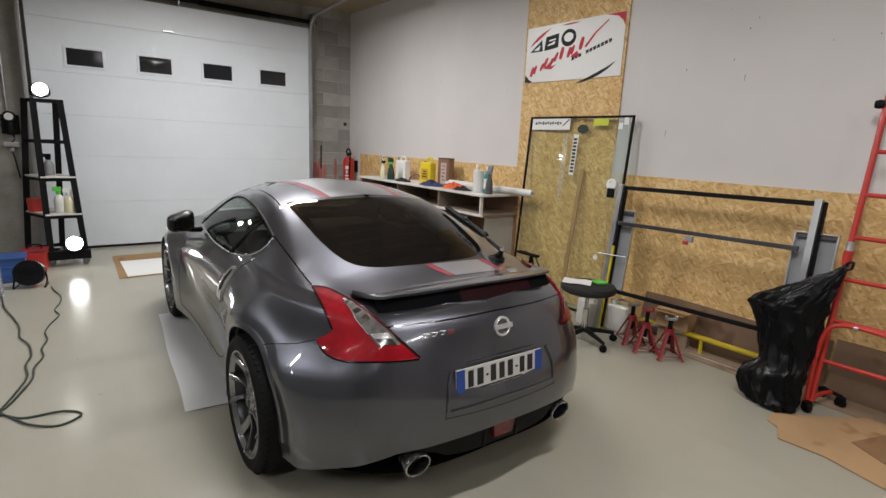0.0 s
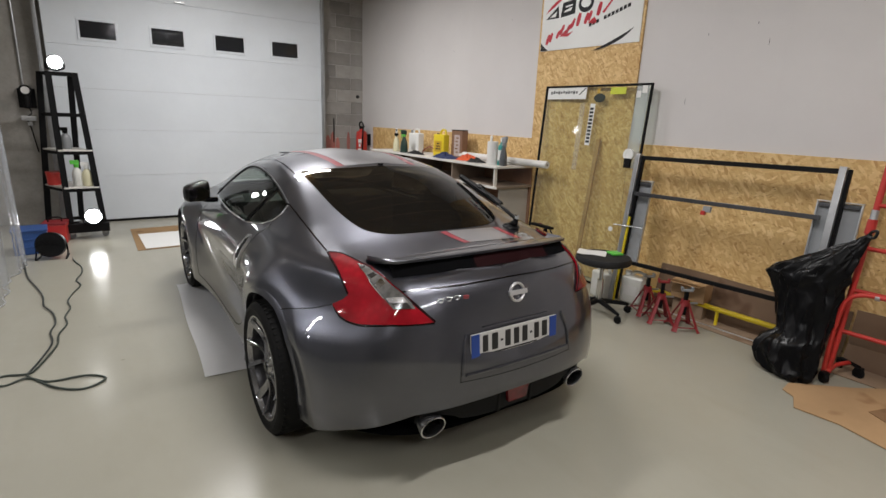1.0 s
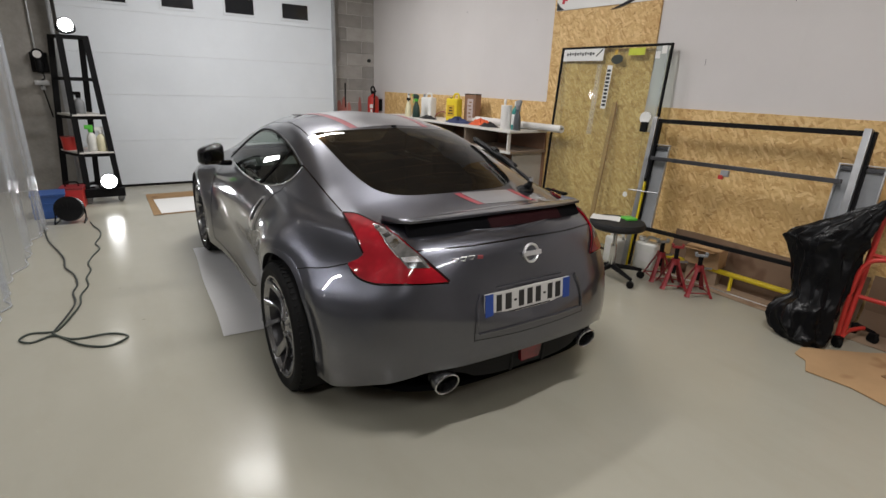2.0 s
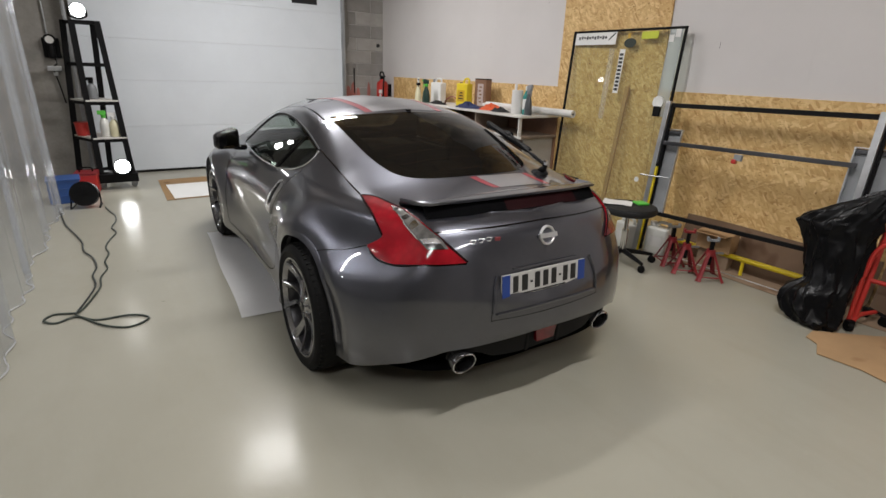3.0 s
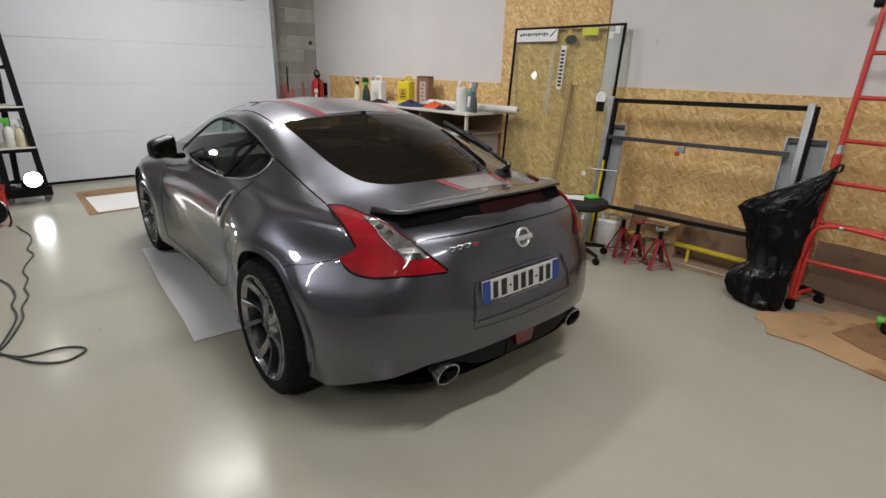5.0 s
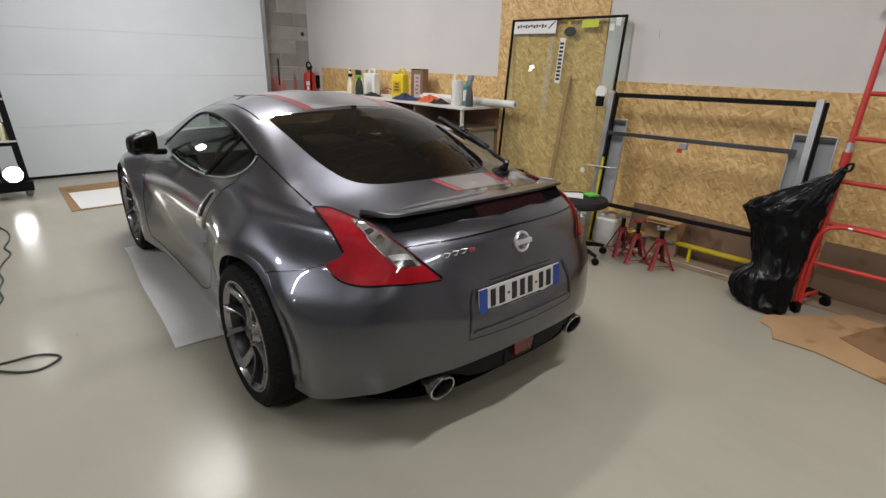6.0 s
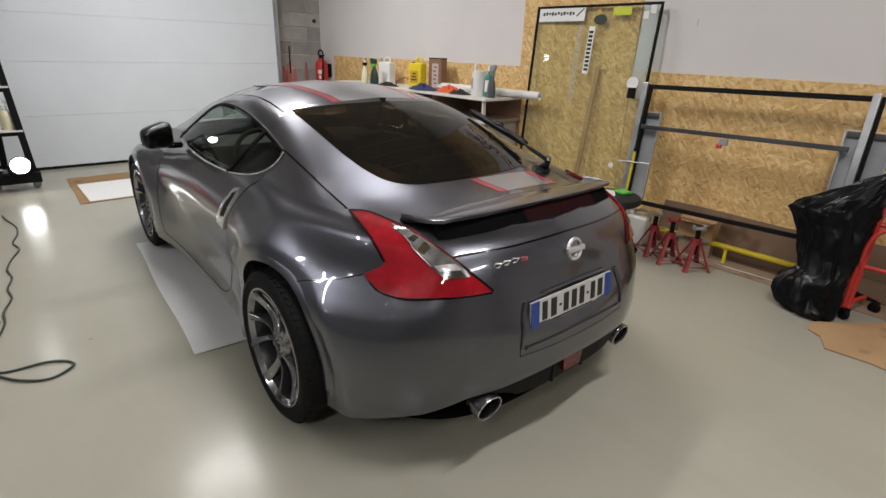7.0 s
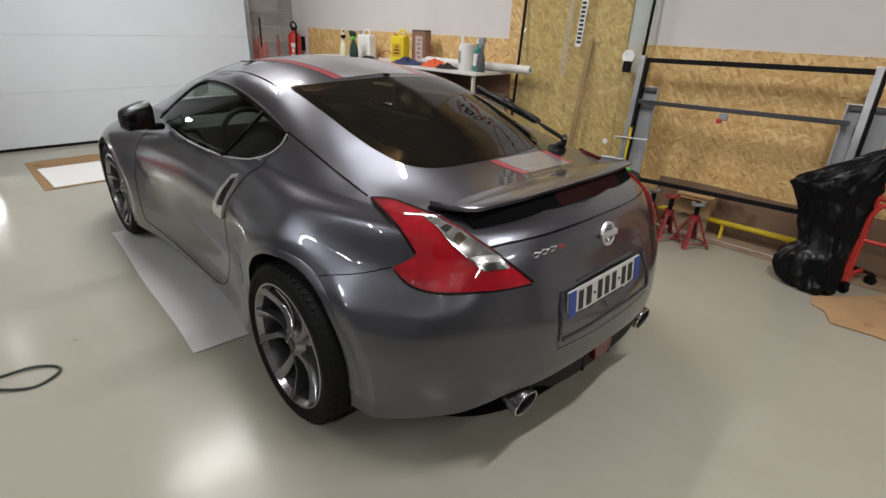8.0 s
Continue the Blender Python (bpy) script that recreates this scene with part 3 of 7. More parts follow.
def glass_sheet():
    s = thing("glass_panel", "large clear glass panel with black rubber edge leaning on the wall", "glass panel", LEAN_GLASS)
    h, w = 1.972, 0.662
    part("pane", sheet_bm(-w + 0.006, 0.006, w - 0.006, h - 0.006), GLASS_CLEAR, s)
    for a, b in (((-w, 0), (w, 0.02)), ((-w, h - 0.02), (w, h)), ((-w, 0.02), (-w + 0.02, h - 0.02)), ((w - 0.02, 0.02), (w, h - 0.02))):
        part("rubber_edge", box_bm(-0.011, a[0], a[1], 0.011, b[0], b[1], 0.004), RUBBER, s)
    st = part("sticker", box_bm(-0.0045, 0.09, 1.835, -0.0032, 0.63, 1.955), PLATE_WHITE, s)
    for k in range(11):
        part("print_bar", box_bm(-0.0055, 0.56 - k * 0.035, 1.886 + 0.005 * (k % 3), -0.0046, 0.583 - k * 0.035, 1.914 + 0.006 * (k % 2)), INK, st)
    part("print_tick", box_bm(-0.0055, -0.05, -0.006, -0.0046, 0.05, 0.006, 0, None, pose(0, 0.145, 1.910, -40, 0, 0)), INK, st)
    part("oval_sticker", lathe_bm([(0, 0.0), (0.07, 0.0), (0.07, 0.0012), (0, 0.0012)], 28, None, pose(-0.0045, -0.085, 1.845, 0, -90, 0) @ Matrix.Diagonal((0.62, 1, 1, 1))), simple("dark_green_print", (0.012, 0.020, 0.012), 0.4), s, "dark green oval sticker")
    part("amber_tag", box_bm(-0.0045, -0.078, 1.888, -0.0032, -0.045, 1.935), simple("amber_print", (0.55, 0.33, 0.03), 0.4), s)
    part("yellow_sticker", box_bm(-0.0045, -0.385, 1.878, -0.0032, -0.205, 1.942), simple("lime_print", (0.50, 0.55, 0.03), 0.4), s)
    for k, y in enumerate((-0.52, -0.58)):
        part("paper_label", box_bm(-0.0045, y - 0.03, 1.845 + 0.04 * k, -0.0032, y + 0.02, 1.905 + 0.05 * k, 0, None), PAPER, s)
    part("side_strip", sheet_bm(-0.63, 1.20, -0.50, 1.95, -0.004), pane_mat("bluish_film", (0.70, 0.78, 0.82), 0.05, 1.5, haze=0.35), s, "pale blue protective film")
    t = part("brand_strip", box_bm(-0.0045, -0.02, 1.38, -0.0032, 0.042, 1.79, 0, None, pose(0, 0.0, 0, 0.8, 0, 0)), PLATE_WHITE, s)
    for k in range(10):
        part("print_bar", box_bm(-0.0056, -0.032, 1.405 + k * 0.036, -0.0046, 0.012, 1.428 + k * 0.036), INK, t)
    part("ruler_strip", sheet_bm(0.085, 1.12, 0.150, 1.80, -0.004), pane_mat("ruler_film", (0.86, 0.86, 0.84), 0.1, 1.5, haze=0.18), s)
    part("suction_ring", lathe_bm([(0, 0.0), (0.055, 0.0), (0.055, 0.018), (0.03, 0.018), (0.028, 0.014), (0, 0.014)], 24, None, pose(-0.004, -0.53, 1.325, 0, -90, 0)), WHITE, s, "white tape roll", smooth=True)
    part("suction_grip", box_bm(-0.03, -0.57, 1.20, -0.004, -0.50, 1.29, 0.006), MATT_BLACK, s)
    part("white_dot", lathe_bm([(0, 0), (0.025, 0), (0.025, 0.002), (0, 0.002)], 20, None, pose(-0.0045, -0.46, 0.60, 0, -90, 0)), PLATE_WHITE, s)


glass_sheet()
# wooden batten behind the glass
part_b = thing("wood_batten", "thin brown wooden batten leaning behind the glass", "wood batten", SIDE @ pose(-0.125, -0.02, 0.0) @ pose(0, 0, 0, 3, 3.0, 0))
part("batten", box_bm(-0.01, -0.022, 0, 0.01, 0.022, 1.46, 0.003), WOOD, part_b)


def shutter_frame():
    f = thing("metal_frame", "leaning black and aluminium frame of three rails between two posts", "metal frame", SIDE @ pose(-0.42, -1.49, 0.0) @ pose(0, 0, 0, -1.2, 8.5, 0))
    w = 0.765
    part("top_rail", box_bm(-0.02, -w, 1.338, 0.02, w, 1.372, 0.004), MATT_BLACK, f)
    part("bottom_rail", box_bm(-0.02, -w, 0.388, 0.02, w, 0.422, 0.004), MATT_BLACK, f)
    part("middle_rail", box_bm(-0.05, -w + 0.06, 1.012, -0.022, w - 0.04, 1.046, 0.004), DARK_STEEL, f, "dark steel middle rail")
    for y, z0 in ((w, 0.03), (-w, 0.42)):
        p = part("post", box_bm(-0.045, y - 0.022, z0, 0.02, y + 0.022, 1.385, 0.005), ALU, f)
        part("post_strip", box_bm(-0.018, y - 0.044, z0 + 0.02, 0.018, y - 0.0235, 1.37, 0.003), MATT_BLACK, p)
    for y0, y1, z0, z1, strips in ((w - 0.165, w - 0.025, 0.42, 1.145, (0,)), (-w - 0.145, -w + 0.110, 0.50, 1.145, (0, 1))):
        b = part("side_plate", box_bm(0.022, y0, z0, 0.030, y1, z1, 0.002), GREY, f, "grey metal side plate with bright edges")
        part("plate_head", box_bm(0.004, y0 + 0.012, z1 - 0.035, 0.020, y1 - 0.012, z1 - 0.012, 0.003), DARK_STEEL, b)
        part("plate_rim", box_bm(0.0, y0 - 0.008, z1 + 0.0025, 0.026, y1 + 0.008, z1 + 0.010, 0.002), ALU, b)
        for k in strips:
            y = (y0, y1)[k]
            part("plate_edge", box_bm(-0.004, y - 0.007, z0, 0.0195, y + 0.003, z1, 0.002), ALU, b)
    part("peg", tube_bm([(-0.06, w + 0.10, 0.725), (-0.06, w - 0.20, 0.735)], 0.006, 8), STEEL, f)
    part("clamp", box_bm(-0.085, 0.015, 0.955, -0.052, 0.075, 1.005, 0.006), GREY, f, "small grey and red clamp")
    part("clamp_jaw", box_bm(-0.09, 0.05, 0.93, -0.06, 0.085, 0.965, 0.006), RED, f)


shutter_frame()


def level():
    l = thing("spirit_level", "yellow spirit level standing against the frame", "spirit level", SIDE @ pose(-0.44, -0.735, 0.005) @ pose(0, 0, 0, -1, 8, 0))
    part("beam", box_bm(-0.012, -0.024, 0, 0.012, 0.024, 0.80, 0.003), YELLOW, l)
    part("end_cap", box_bm(-0.014, -0.026, 0.80, 0.014, 0.026, 0.83, 0.004), BLACK, l)
    part("vial", box_bm(-0.015, -0.012, 0.38, 0.015, 0.012, 0.44, 0.004), simple("vial_green", (0.5, 0.6, 0.1), 0.15), l)


level()


def yellow_bar():
    b = thing("yellow_steel_bar", "long yellow steel tube on short feet by the wall", "steel bar", SIDE @ pose(-0.20, -1.45, 0))
    part("tube", tube_bm([(0, 0.75, 0.15), (0, -0.72, 0.15)], 0.022, 12), YELLOW, b, smooth=True)
    for y in (0.62, -0.13, -0.6):
        part("foot", join(tube_bm([(0, y, 0.135), (0, y, 0.008)], 0.014, 10), box_bm(-0.03, y - 0.03, 0, 0.03, y + 0.03, 0.008, 0.002)), YELLOW, b)


yellow_bar()
rod = thing("steel_rod", "thin bare steel rod lying on the floor", "steel rod", SIDE @ pose(-0.27, -1.6, 0.009))
part("rod", tube_bm([(0, 0.8, 0), (0.01, -0.75, 0)], 0.008, 8), ALU, rod, smooth=True)


# Darker cardboard with the wall foot's shade put into its colour.
CARD_SHADED = cardboard_mat("shaded_cardboard", (0.17, 0.105, 0.062))


def flat_cartons():
    c = thing("flattened_carton", "flattened brown cardboard propped along the wall foot", "cardboard", SIDE @ pose(-0.03, -2.0, 0))
    for k, (y0, y1, h, dx) in enumerate(((1.05, -0.42, 0.375, 0.0), (-0.44, -1.7, 0.40, -0.012))):
        g = bmesh.new()
        rows = []
        for i in range(9):
            t = i / 8
            y = y0 + (y1 - y0) * t
            wob = 0.006 * math.sin(7 * t + k)
            rows.append([g.verts.new(p) for p in ((dx - 0.005, y, h + wob), (dx - 0.05 + wob, y, 0.16), (dx - 0.10 + wob, y, 0.02 + wob * 0.3), (dx - 0.31 + wob * 2, y, 0.006))])
        for a, b in zip(rows, rows[1:]):
            g.faces.new((a[2], a[3], b[3], b[2]))
        up = bmesh.new()
        stand = [[up.verts.new(v.co) for v in r[:3]] for r in rows]
        for a, b in zip(stand, stand[1:]):
            for i in range(2):
                up.faces.new((a[i], a[i + 1], b[i + 1], b[i]))
        bmesh.ops.delete(g, geom=[v for r in rows for v in r[:2]], context="VERTS")
        for name, mesh, mat in (("flap", g, CARD_GREY), ("standing_panel", up, CARD_SHADED)):
            part(name, mesh, mat, c).modifiers.new("thick", "SOLIDIFY").thickness = 0.004
    return c


flat_cartons()


def floor_card():
    c = thing("cardboard_sheet", "oil-stained brown cardboard sheet lying on the floor", "cardboard", pose(0, 0, 0.004))
    pts = [(4.33, 1.22), (4.20, 1.20), (4.16, 1.12), (4.02, 1.06), (4.05, 0.84), (3.97, 0.48), (3.86, 0.05), (4.40, -0.25), (4.95, -0.2), (5.05, 0.7), (4.62, 0.98)]
    g = plate_bm(pts, 0.005, None, 2)
    part("sheet", g, CARD, c)
    # The upper sheet is a darker brown than the one below.
    g = plate_bm([(4.36, 0.80), (4.26, 0.62), (4.20, 0.45), (4.10, 0.30), (4.06, 0.05), (4.5, -0.16), (4.9, -0.1), (4.95, 0.55), (4.70, 0.70)], 0.004, None, 2)
    part("upper_sheet", g, cardboard_mat("dark_cardboard", (0.25, 0.14, 0.065)), c, "dark brown upper cardboard", m=pose(0, 0, 0.006))


floor_card()


def box_piece():
    b = thing("cardboard_box", "small open brown cardboard box under the frame", "box", SIDE @ pose(-0.16, -1.33, 0.17, 0, 0, 4))
    part("box", box_bm(-0.10, -0.14, 0.0, 0.06, 0.14, 0.16, 0.003), CARD, b)
    part("flap", box_bm(-0.20, -0.13, 0.155, -0.10, 0.13, 0.159, 0.001), CARD, b)
    part("support", box_bm(-0.06, -0.13, -0.165, 0.05, 0.13, -0.001, 0.003), CARD_GREY, b)


box_piece()


def jack_stand(x, y, rz, post, cradle):
    j = thing("jack_stand", "worn dark red steel axle stand on the floor", "axle stand", pose(x, y, 0, 0, 0, rz), group="axle stands")
    for k in range(4):
        a = radians(45 + 90 * k)
        ca, sa = math.cos(a), math.sin(a)
        g = bmesh.new()
        prev = None
        for r, z, w in ((0.138, 0.004, 0.024), (0.120, 0.03, 0.020), (0.028, 0.225, 0.015), (0.026, 0.25, 0.015)):
            c, t = Vector((r * ca, r * sa, z)), Vector((-sa, ca, 0))
            n = Vector((ca, sa, 0.3)).normalized()
            ring = [g.verts.new(c + t * w), g.verts.new(c + n * 0.010), g.verts.new(c - t * w), g.verts.new(c - n * 0.004)]
            if prev:
                for i in range(4):
                    g.faces.new((prev[i], prev[(i + 1) % 4], ring[(i + 1) % 4], ring[i]))
            else:
                g.faces.new(ring[::-1])
            prev = ring
        g.faces.new(prev)
        part("leg", g, DARK_RED, j)
    for k in range(4):
        a, b = radians(45 + 90 * k), radians(135 + 90 * k)
        part("brace", tube_bm([(0.115 * math.cos(a), 0.115 * math.sin(a), 0.035), (0.115 * math.cos(b), 0.115 * math.sin(b), 0.035)], 0.005, 6), DARK_RED, j)
    part("collar", lathe_bm([(0.022, 0.20), (0.034, 0.20), (0.034, 0.25), (0.022, 0.25)], 16), DARK_RED, j, smooth=True)
    p = part("post", box_bm(-0.014, -0.014, 0.12, 0.014, 0.014, post, 0.003), MATT_BLACK, j)
    part("saddle", join(box_bm(-0.045, -0.018, post - 0.004, 0.045, 0.018, post + 0.012, 0.004), join(box_bm(-0.048, -0.018, post + 0.010, -0.034, 0.018, post + 0.032, 0.003), box_bm(0.034, -0.018, post + 0.010, 0.048, 0.018, post + 0.032, 0.003))), cradle, p)
    part("lever", box_bm(0.03, -0.006, 0.215, 0.10, 0.006, 0.232, 0.003), STEEL, j)
    return j


jack_stand(4.59, 2.50, -30, 0.335, STEEL)
jack_stand(4.535, 2.325, -41, 0.345, DARK_RED)
jack_stand(4.565, 2.13, -37, 0.325, GREY)


def jerrycan(x, y, rz):
    c = thing("jerrycan", "milky white plastic jerrycan with a white cap", "jerrycan", pose(x, y, 0, 0, 0, rz), group="jerrycans")
    g = box_bm(-0.07, -0.10, 0.0, 0.07, 0.10, 0.25, 0.022, seg=3)
    part("body", g, MILKY, c, smooth=True)
    part("handle", tube_bm(smooth_path([(0, -0.08, 0.245), (0, -0.075, 0.29), (0, 0.0, 0.295), (0, 0.03, 0.25)], 5), 0.014, 8), MILKY, c, smooth=True)
    part("neck", lathe_bm([(0.026, 0.245), (0.026, 0.275), (0.0, 0.275)], 18, None, pose(0, 0.065, 0)), MILKY, c, smooth=True)
    part("cap", lathe_bm([(0.031, 0.262), (0.031, 0.292), (0.0, 0.294)], 18, None, pose(0, 0.065, 0)), WHITE, c, smooth=True)
    part("label", box_bm(-0.0715, -0.06, 0.08, -0.0702, 0.06, 0.17), PAPER, c)


jerrycan(4.74, 2.74, 10)
jerrycan(4.60, 2.98, -15)


def stool():
    s = thing("work_stool", "black round rolling stool with paper and a green pad on it", "stool", pose(4.235, 2.725, 0, 0, 0, 9))
    part("seat", lathe_bm([(0.0, 0.455), (0.208, 0.450), (0.230, 0.464), (0.234, 0.488), (0.222, 0.512), (0.17, 0.522), (0.0, 0.525)], 40), SEAT, s, smooth=True)
    part("column", lathe_bm([(0.02, 0.08), (0.03, 0.10), (0.028, 0.30), (0.018, 0.30), (0.018, 0.455)], 16), CHROME, s, smooth=True)
    for k in range(5):
        a = 2 * math.pi * k / 5 + 0.55
        leg = part("leg", tube_bm([(0.0, 0.0, 0.11), (0.14 * math.cos(a), 0.14 * math.sin(a), 0.095), (0.27 * math.cos(a), 0.27 * math.sin(a), 0.075)], [0.024, 0.02, 0.014], 8), BLACK, s, smooth=True)
        part("castor", lathe_bm([(0, -0.022), (0.026, -0.022), (0.030, -0.015), (0.030, 0.015), (0.026, 0.022), (0, 0.022)], 18, None, pose(0.27 * math.cos(a), 0.27 * math.sin(a), 0.030, 90, 0, 40 * k)), RUBBER, leg, smooth=True)
    return s


stool()
ps = thing("paper_sheet", "white sheet of paper lying on the stool", "paper", pose(4.17, 2.80, 0.527, 0, 0, 35))
g = bmesh.new()
rows = [[g.verts.new((-0.09 + 0.06 * i, -0.12 + 0.06 * j, 0.006 * math.sin(i * 1.3 + j) ** 2)) for i in range(4)] for j in range(5)]
for a, b in zip(rows, rows[1:]):
    for i in range(3):
        g.faces.new((a[i], a[i + 1], b[i + 1], b[i]))
part("sheet", g, PAPER, ps, smooth=True)
gp = thing("green_pad", "bright green pad lying on the stool", "pad", pose(4.32, 2.68, 0.526, 0, 0, -20))
part("pad", box_bm(-0.05, -0.055, 0, 0.05, 0.055, 0.018, 0.007), GREEN, gp, smooth=True)


def bin_bag():
    b = thing("bin_bag", "black plastic rubbish bag hanging from the red ladder to the floor", "rubbish bag", SIDE)
    secs = [(-0.43, -2.490, 1.00, 0.012, 0.012), (-0.44, -2.475, 0.965, 0.02, 0.03), (-0.45, -2.445, 0.93, 0.035, 0.05), (-0.47, -2.380, 0.85, 0.05, 0.105), (-0.49, -2.310, 0.77, 0.07, 0.17),
            (-0.50, -2.245, 0.70, 0.085, 0.225), (-0.505, -2.225, 0.655, 0.09, 0.240), (-0.51, -2.245, 0.59, 0.09, 0.212), (-0.52, -2.262, 0.49, 0.10, 0.188), (-0.53, -2.270, 0.38, 0.11, 0.170),
            (-0.56, -2.285, 0.285, 0.120, 0.155), (-0.59, -2.245, 0.215, 0.14, 0.195), (-0.61, -2.235, 0.12, 0.155, 0.208), (-0.63, -2.265, 0.045, 0.15, 0.185), (-0.64, -2.29, 0.006, 0.12, 0.14)]
    keys = [[(k, s[i]) for k, s in enumerate(secs)] for i in range(5)]
    g = bmesh.new()
    n, m = 96, 126
    rings = []
    for j in range(m + 1):
        s = (len(secs) - 1) * j / m
        cx, cy, cz, rx, ry = (spline_of(k, s) for k in keys)
        ring = []
        for k in range(n):
            a = 2 * math.pi * k / n
            d = Vector((math.cos(a), math.sin(a), 0))
            ridge = 0.03 + sum(h * (0.5 - abs(noise.noise(Vector((d.x * q + 3 * q, d.y * q, s * q * 0.16 + d.y * 0.8))))) for q, h in ((1.5, 0.34), (3.0, 0.15), (6.0, 0.06), (11.0, 0.02)))
            fold = ridge - 0.28 + 0.05 * math.sin(9 * a + 1.5 * math.sin(s * 0.9))
            fold *= min(1.0, 0.3 + s / 3)
            z = cz + 0.02 * noise.noise(Vector((d.x * 3, d.y * 3, s))) * min(s, 1)
            ring.append(g.verts.new((cx + rx * (1 + fold) * d.x, cy + ry * (1 + fold) * d.y, max(z, 0.004))))
        rings.append(ring)
    for a, c in zip(rings, rings[1:]):
        for k in range(n):
            g.faces.new((a[k], a[(k + 1) % n], c[(k + 1) % n], c[k]))
    g.faces.new(rings[0][::-1])
    g.faces.new(rings[-1])
    part("film", g, BIN_BAG, b, smooth=True)
    part("tied_neck", tube_bm(smooth_path([(-0.43, -2.485, 0.99), (-0.435, -2.50, 1.02), (-0.44, -2.525, 1.025), (-0.45, -2.52, 0.985), (-0.44, -2.49, 0.985)], 4), 0.009, 6), BIN_BAG, b, smooth=True)


def spline_of(keys, s):
    i = min(int(s), len(keys) - 2)
    t = s - i
    a, p, c, d = keys[max(i - 1, 0)][1], keys[i][1], keys[i + 1][1], keys[min(i + 2, len(keys) - 1)][1]
    return 0.5 * (2 * p + (c - a) * t + (2 * a - 5 * p + 4 * c - d) * t * t + (3 * p - a - 3 * c + d) * t ** 3)


bin_bag()


def red_ladder():
    l = thing("red_ladder", "red painted steel ladder on castors leaning by the wall", "ladder", SIDE)
    w = 0.54
    foot, head = Vector((-0.46, -2.455, 0.05)), Vector((-0.12, -2.455, 2.10))
    for dy in (0, -w):
        part("stile", tube_bm([foot + Vector((0, dy, 0)), head + Vector((0, dy, 0))], 0.019, 12), RED, l, smooth=True)
    for k in range(7):
        p = foot.lerp(head, 0.14 + 0.135 * k)
        part("rung", tube_bm([p, p + Vector((0, -w, 0))], 0.015, 10), RED, l, smooth=True)
    hoop = [(-0.50, -2.44, 0.03), (-0.50, -2.445, 0.35), (-0.50, -2.47, 0.56), (-0.50, -2.56, 0.63), (-0.50, -2.75, 0.63), (-0.50, -2.92, 0.60), (-0.50, -2.98, 0.50), (-0.50, -2.99, 0.03)]
    hp = part("hoop", tube_bm(smooth_path(hoop, 8), 0.015, 10), RED, l, smooth=True)
    for y in (-2.62, -2.86):
        part("band", lathe_bm([(0.016, -0.012), (0.018, -0.012), (0.018, 0.012), (0.016, 0.012)], 14, None, pose(-0.50, y, 0.63, 90, 0, 0)), ALU, hp, smooth=True)
    part("base_arm", tube_bm(smooth_path([(-0.49, -2.46, 0.055), (-0.40, -2.47, 0.085), (-0.26, -2.51, 0.085)], 5), 0.015, 10), RED, l, smooth=True)
    part("base_arm", tube_bm(smooth_path([(-0.48, -2.99, 0.05), (-0.36, -3.0, 0.075), (-0.22, -3.0, 0.06)], 5), 0.015, 10), RED, l, smooth=True)
    for x, y, turn in ((-0.55, -2.462, 60), (-0.20, -2.45, 20), (-0.27, -2.575, 75), (-0.50, -2.99, 25), (-0.20, -3.0, 25), (-0.44, -3.04, 25)):
        ca = part("castor", lathe_bm([(0, -0.016), (0.030, -0.016), (0.036, -0.008), (0.036, 0.008), (0.030, 0.016), (0, 0.016)], 18, None, pose(x, y, 0.036, 90, 0, turn)), RUBBER, l, smooth=True)
        part("castor_fork", box_bm(-0.022, -0.024, 0.040, 0.022, 0.024, 0.078, 0.008, None, pose(x, y, 0, 0, 0, turn)), MATT_BLACK, ca)
    part("castor_bar", tube_bm([(-0.20, -2.45, 0.078), (-0.27, -2.575, 0.078)], 0.012, 8), MATT_BLACK, l, smooth=True)
    part("sleeve", tube_bm([foot.lerp(head, 0.455), foot.lerp(head, 0.50)], 0.028, 12), RED, l, smooth=True)
    part("sleeve_pin", tube_bm([foot.lerp(head, 0.50), foot.lerp(head, 0.53)], 0.022, 12), ALU, l, smooth=True)
    part("top_knob", lathe_bm([(0, -0.03), (0.024, -0.025), (0.03, 0), (0.024, 0.025), (0, 0.03)], 16, None, pose(-0.15, -2.425, 2.02, 90, 0, 0)), BLACK, l, smooth=True)
    part("green_roller", lathe_bm([(0, -0.02), (0.03, -0.02), (0.03, 0.02), (0, 0.02)], 16, None, pose(-0.46, -2.955, 0.075, 90, 0, 0)), GREEN, l, smooth=True)


red_ladder()


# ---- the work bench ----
# Darker and browner than the laminate worktop.
CARCASS = simple("brown_carcass_board", (0.22, 0.17, 0.13), 0.6, 0, 0.15, 20, 0.06)


GREY_BOARD = simple("grey_board", (0.40, 0.38, 0.35), 0.6, 0, 0.18, 9, 0.05)


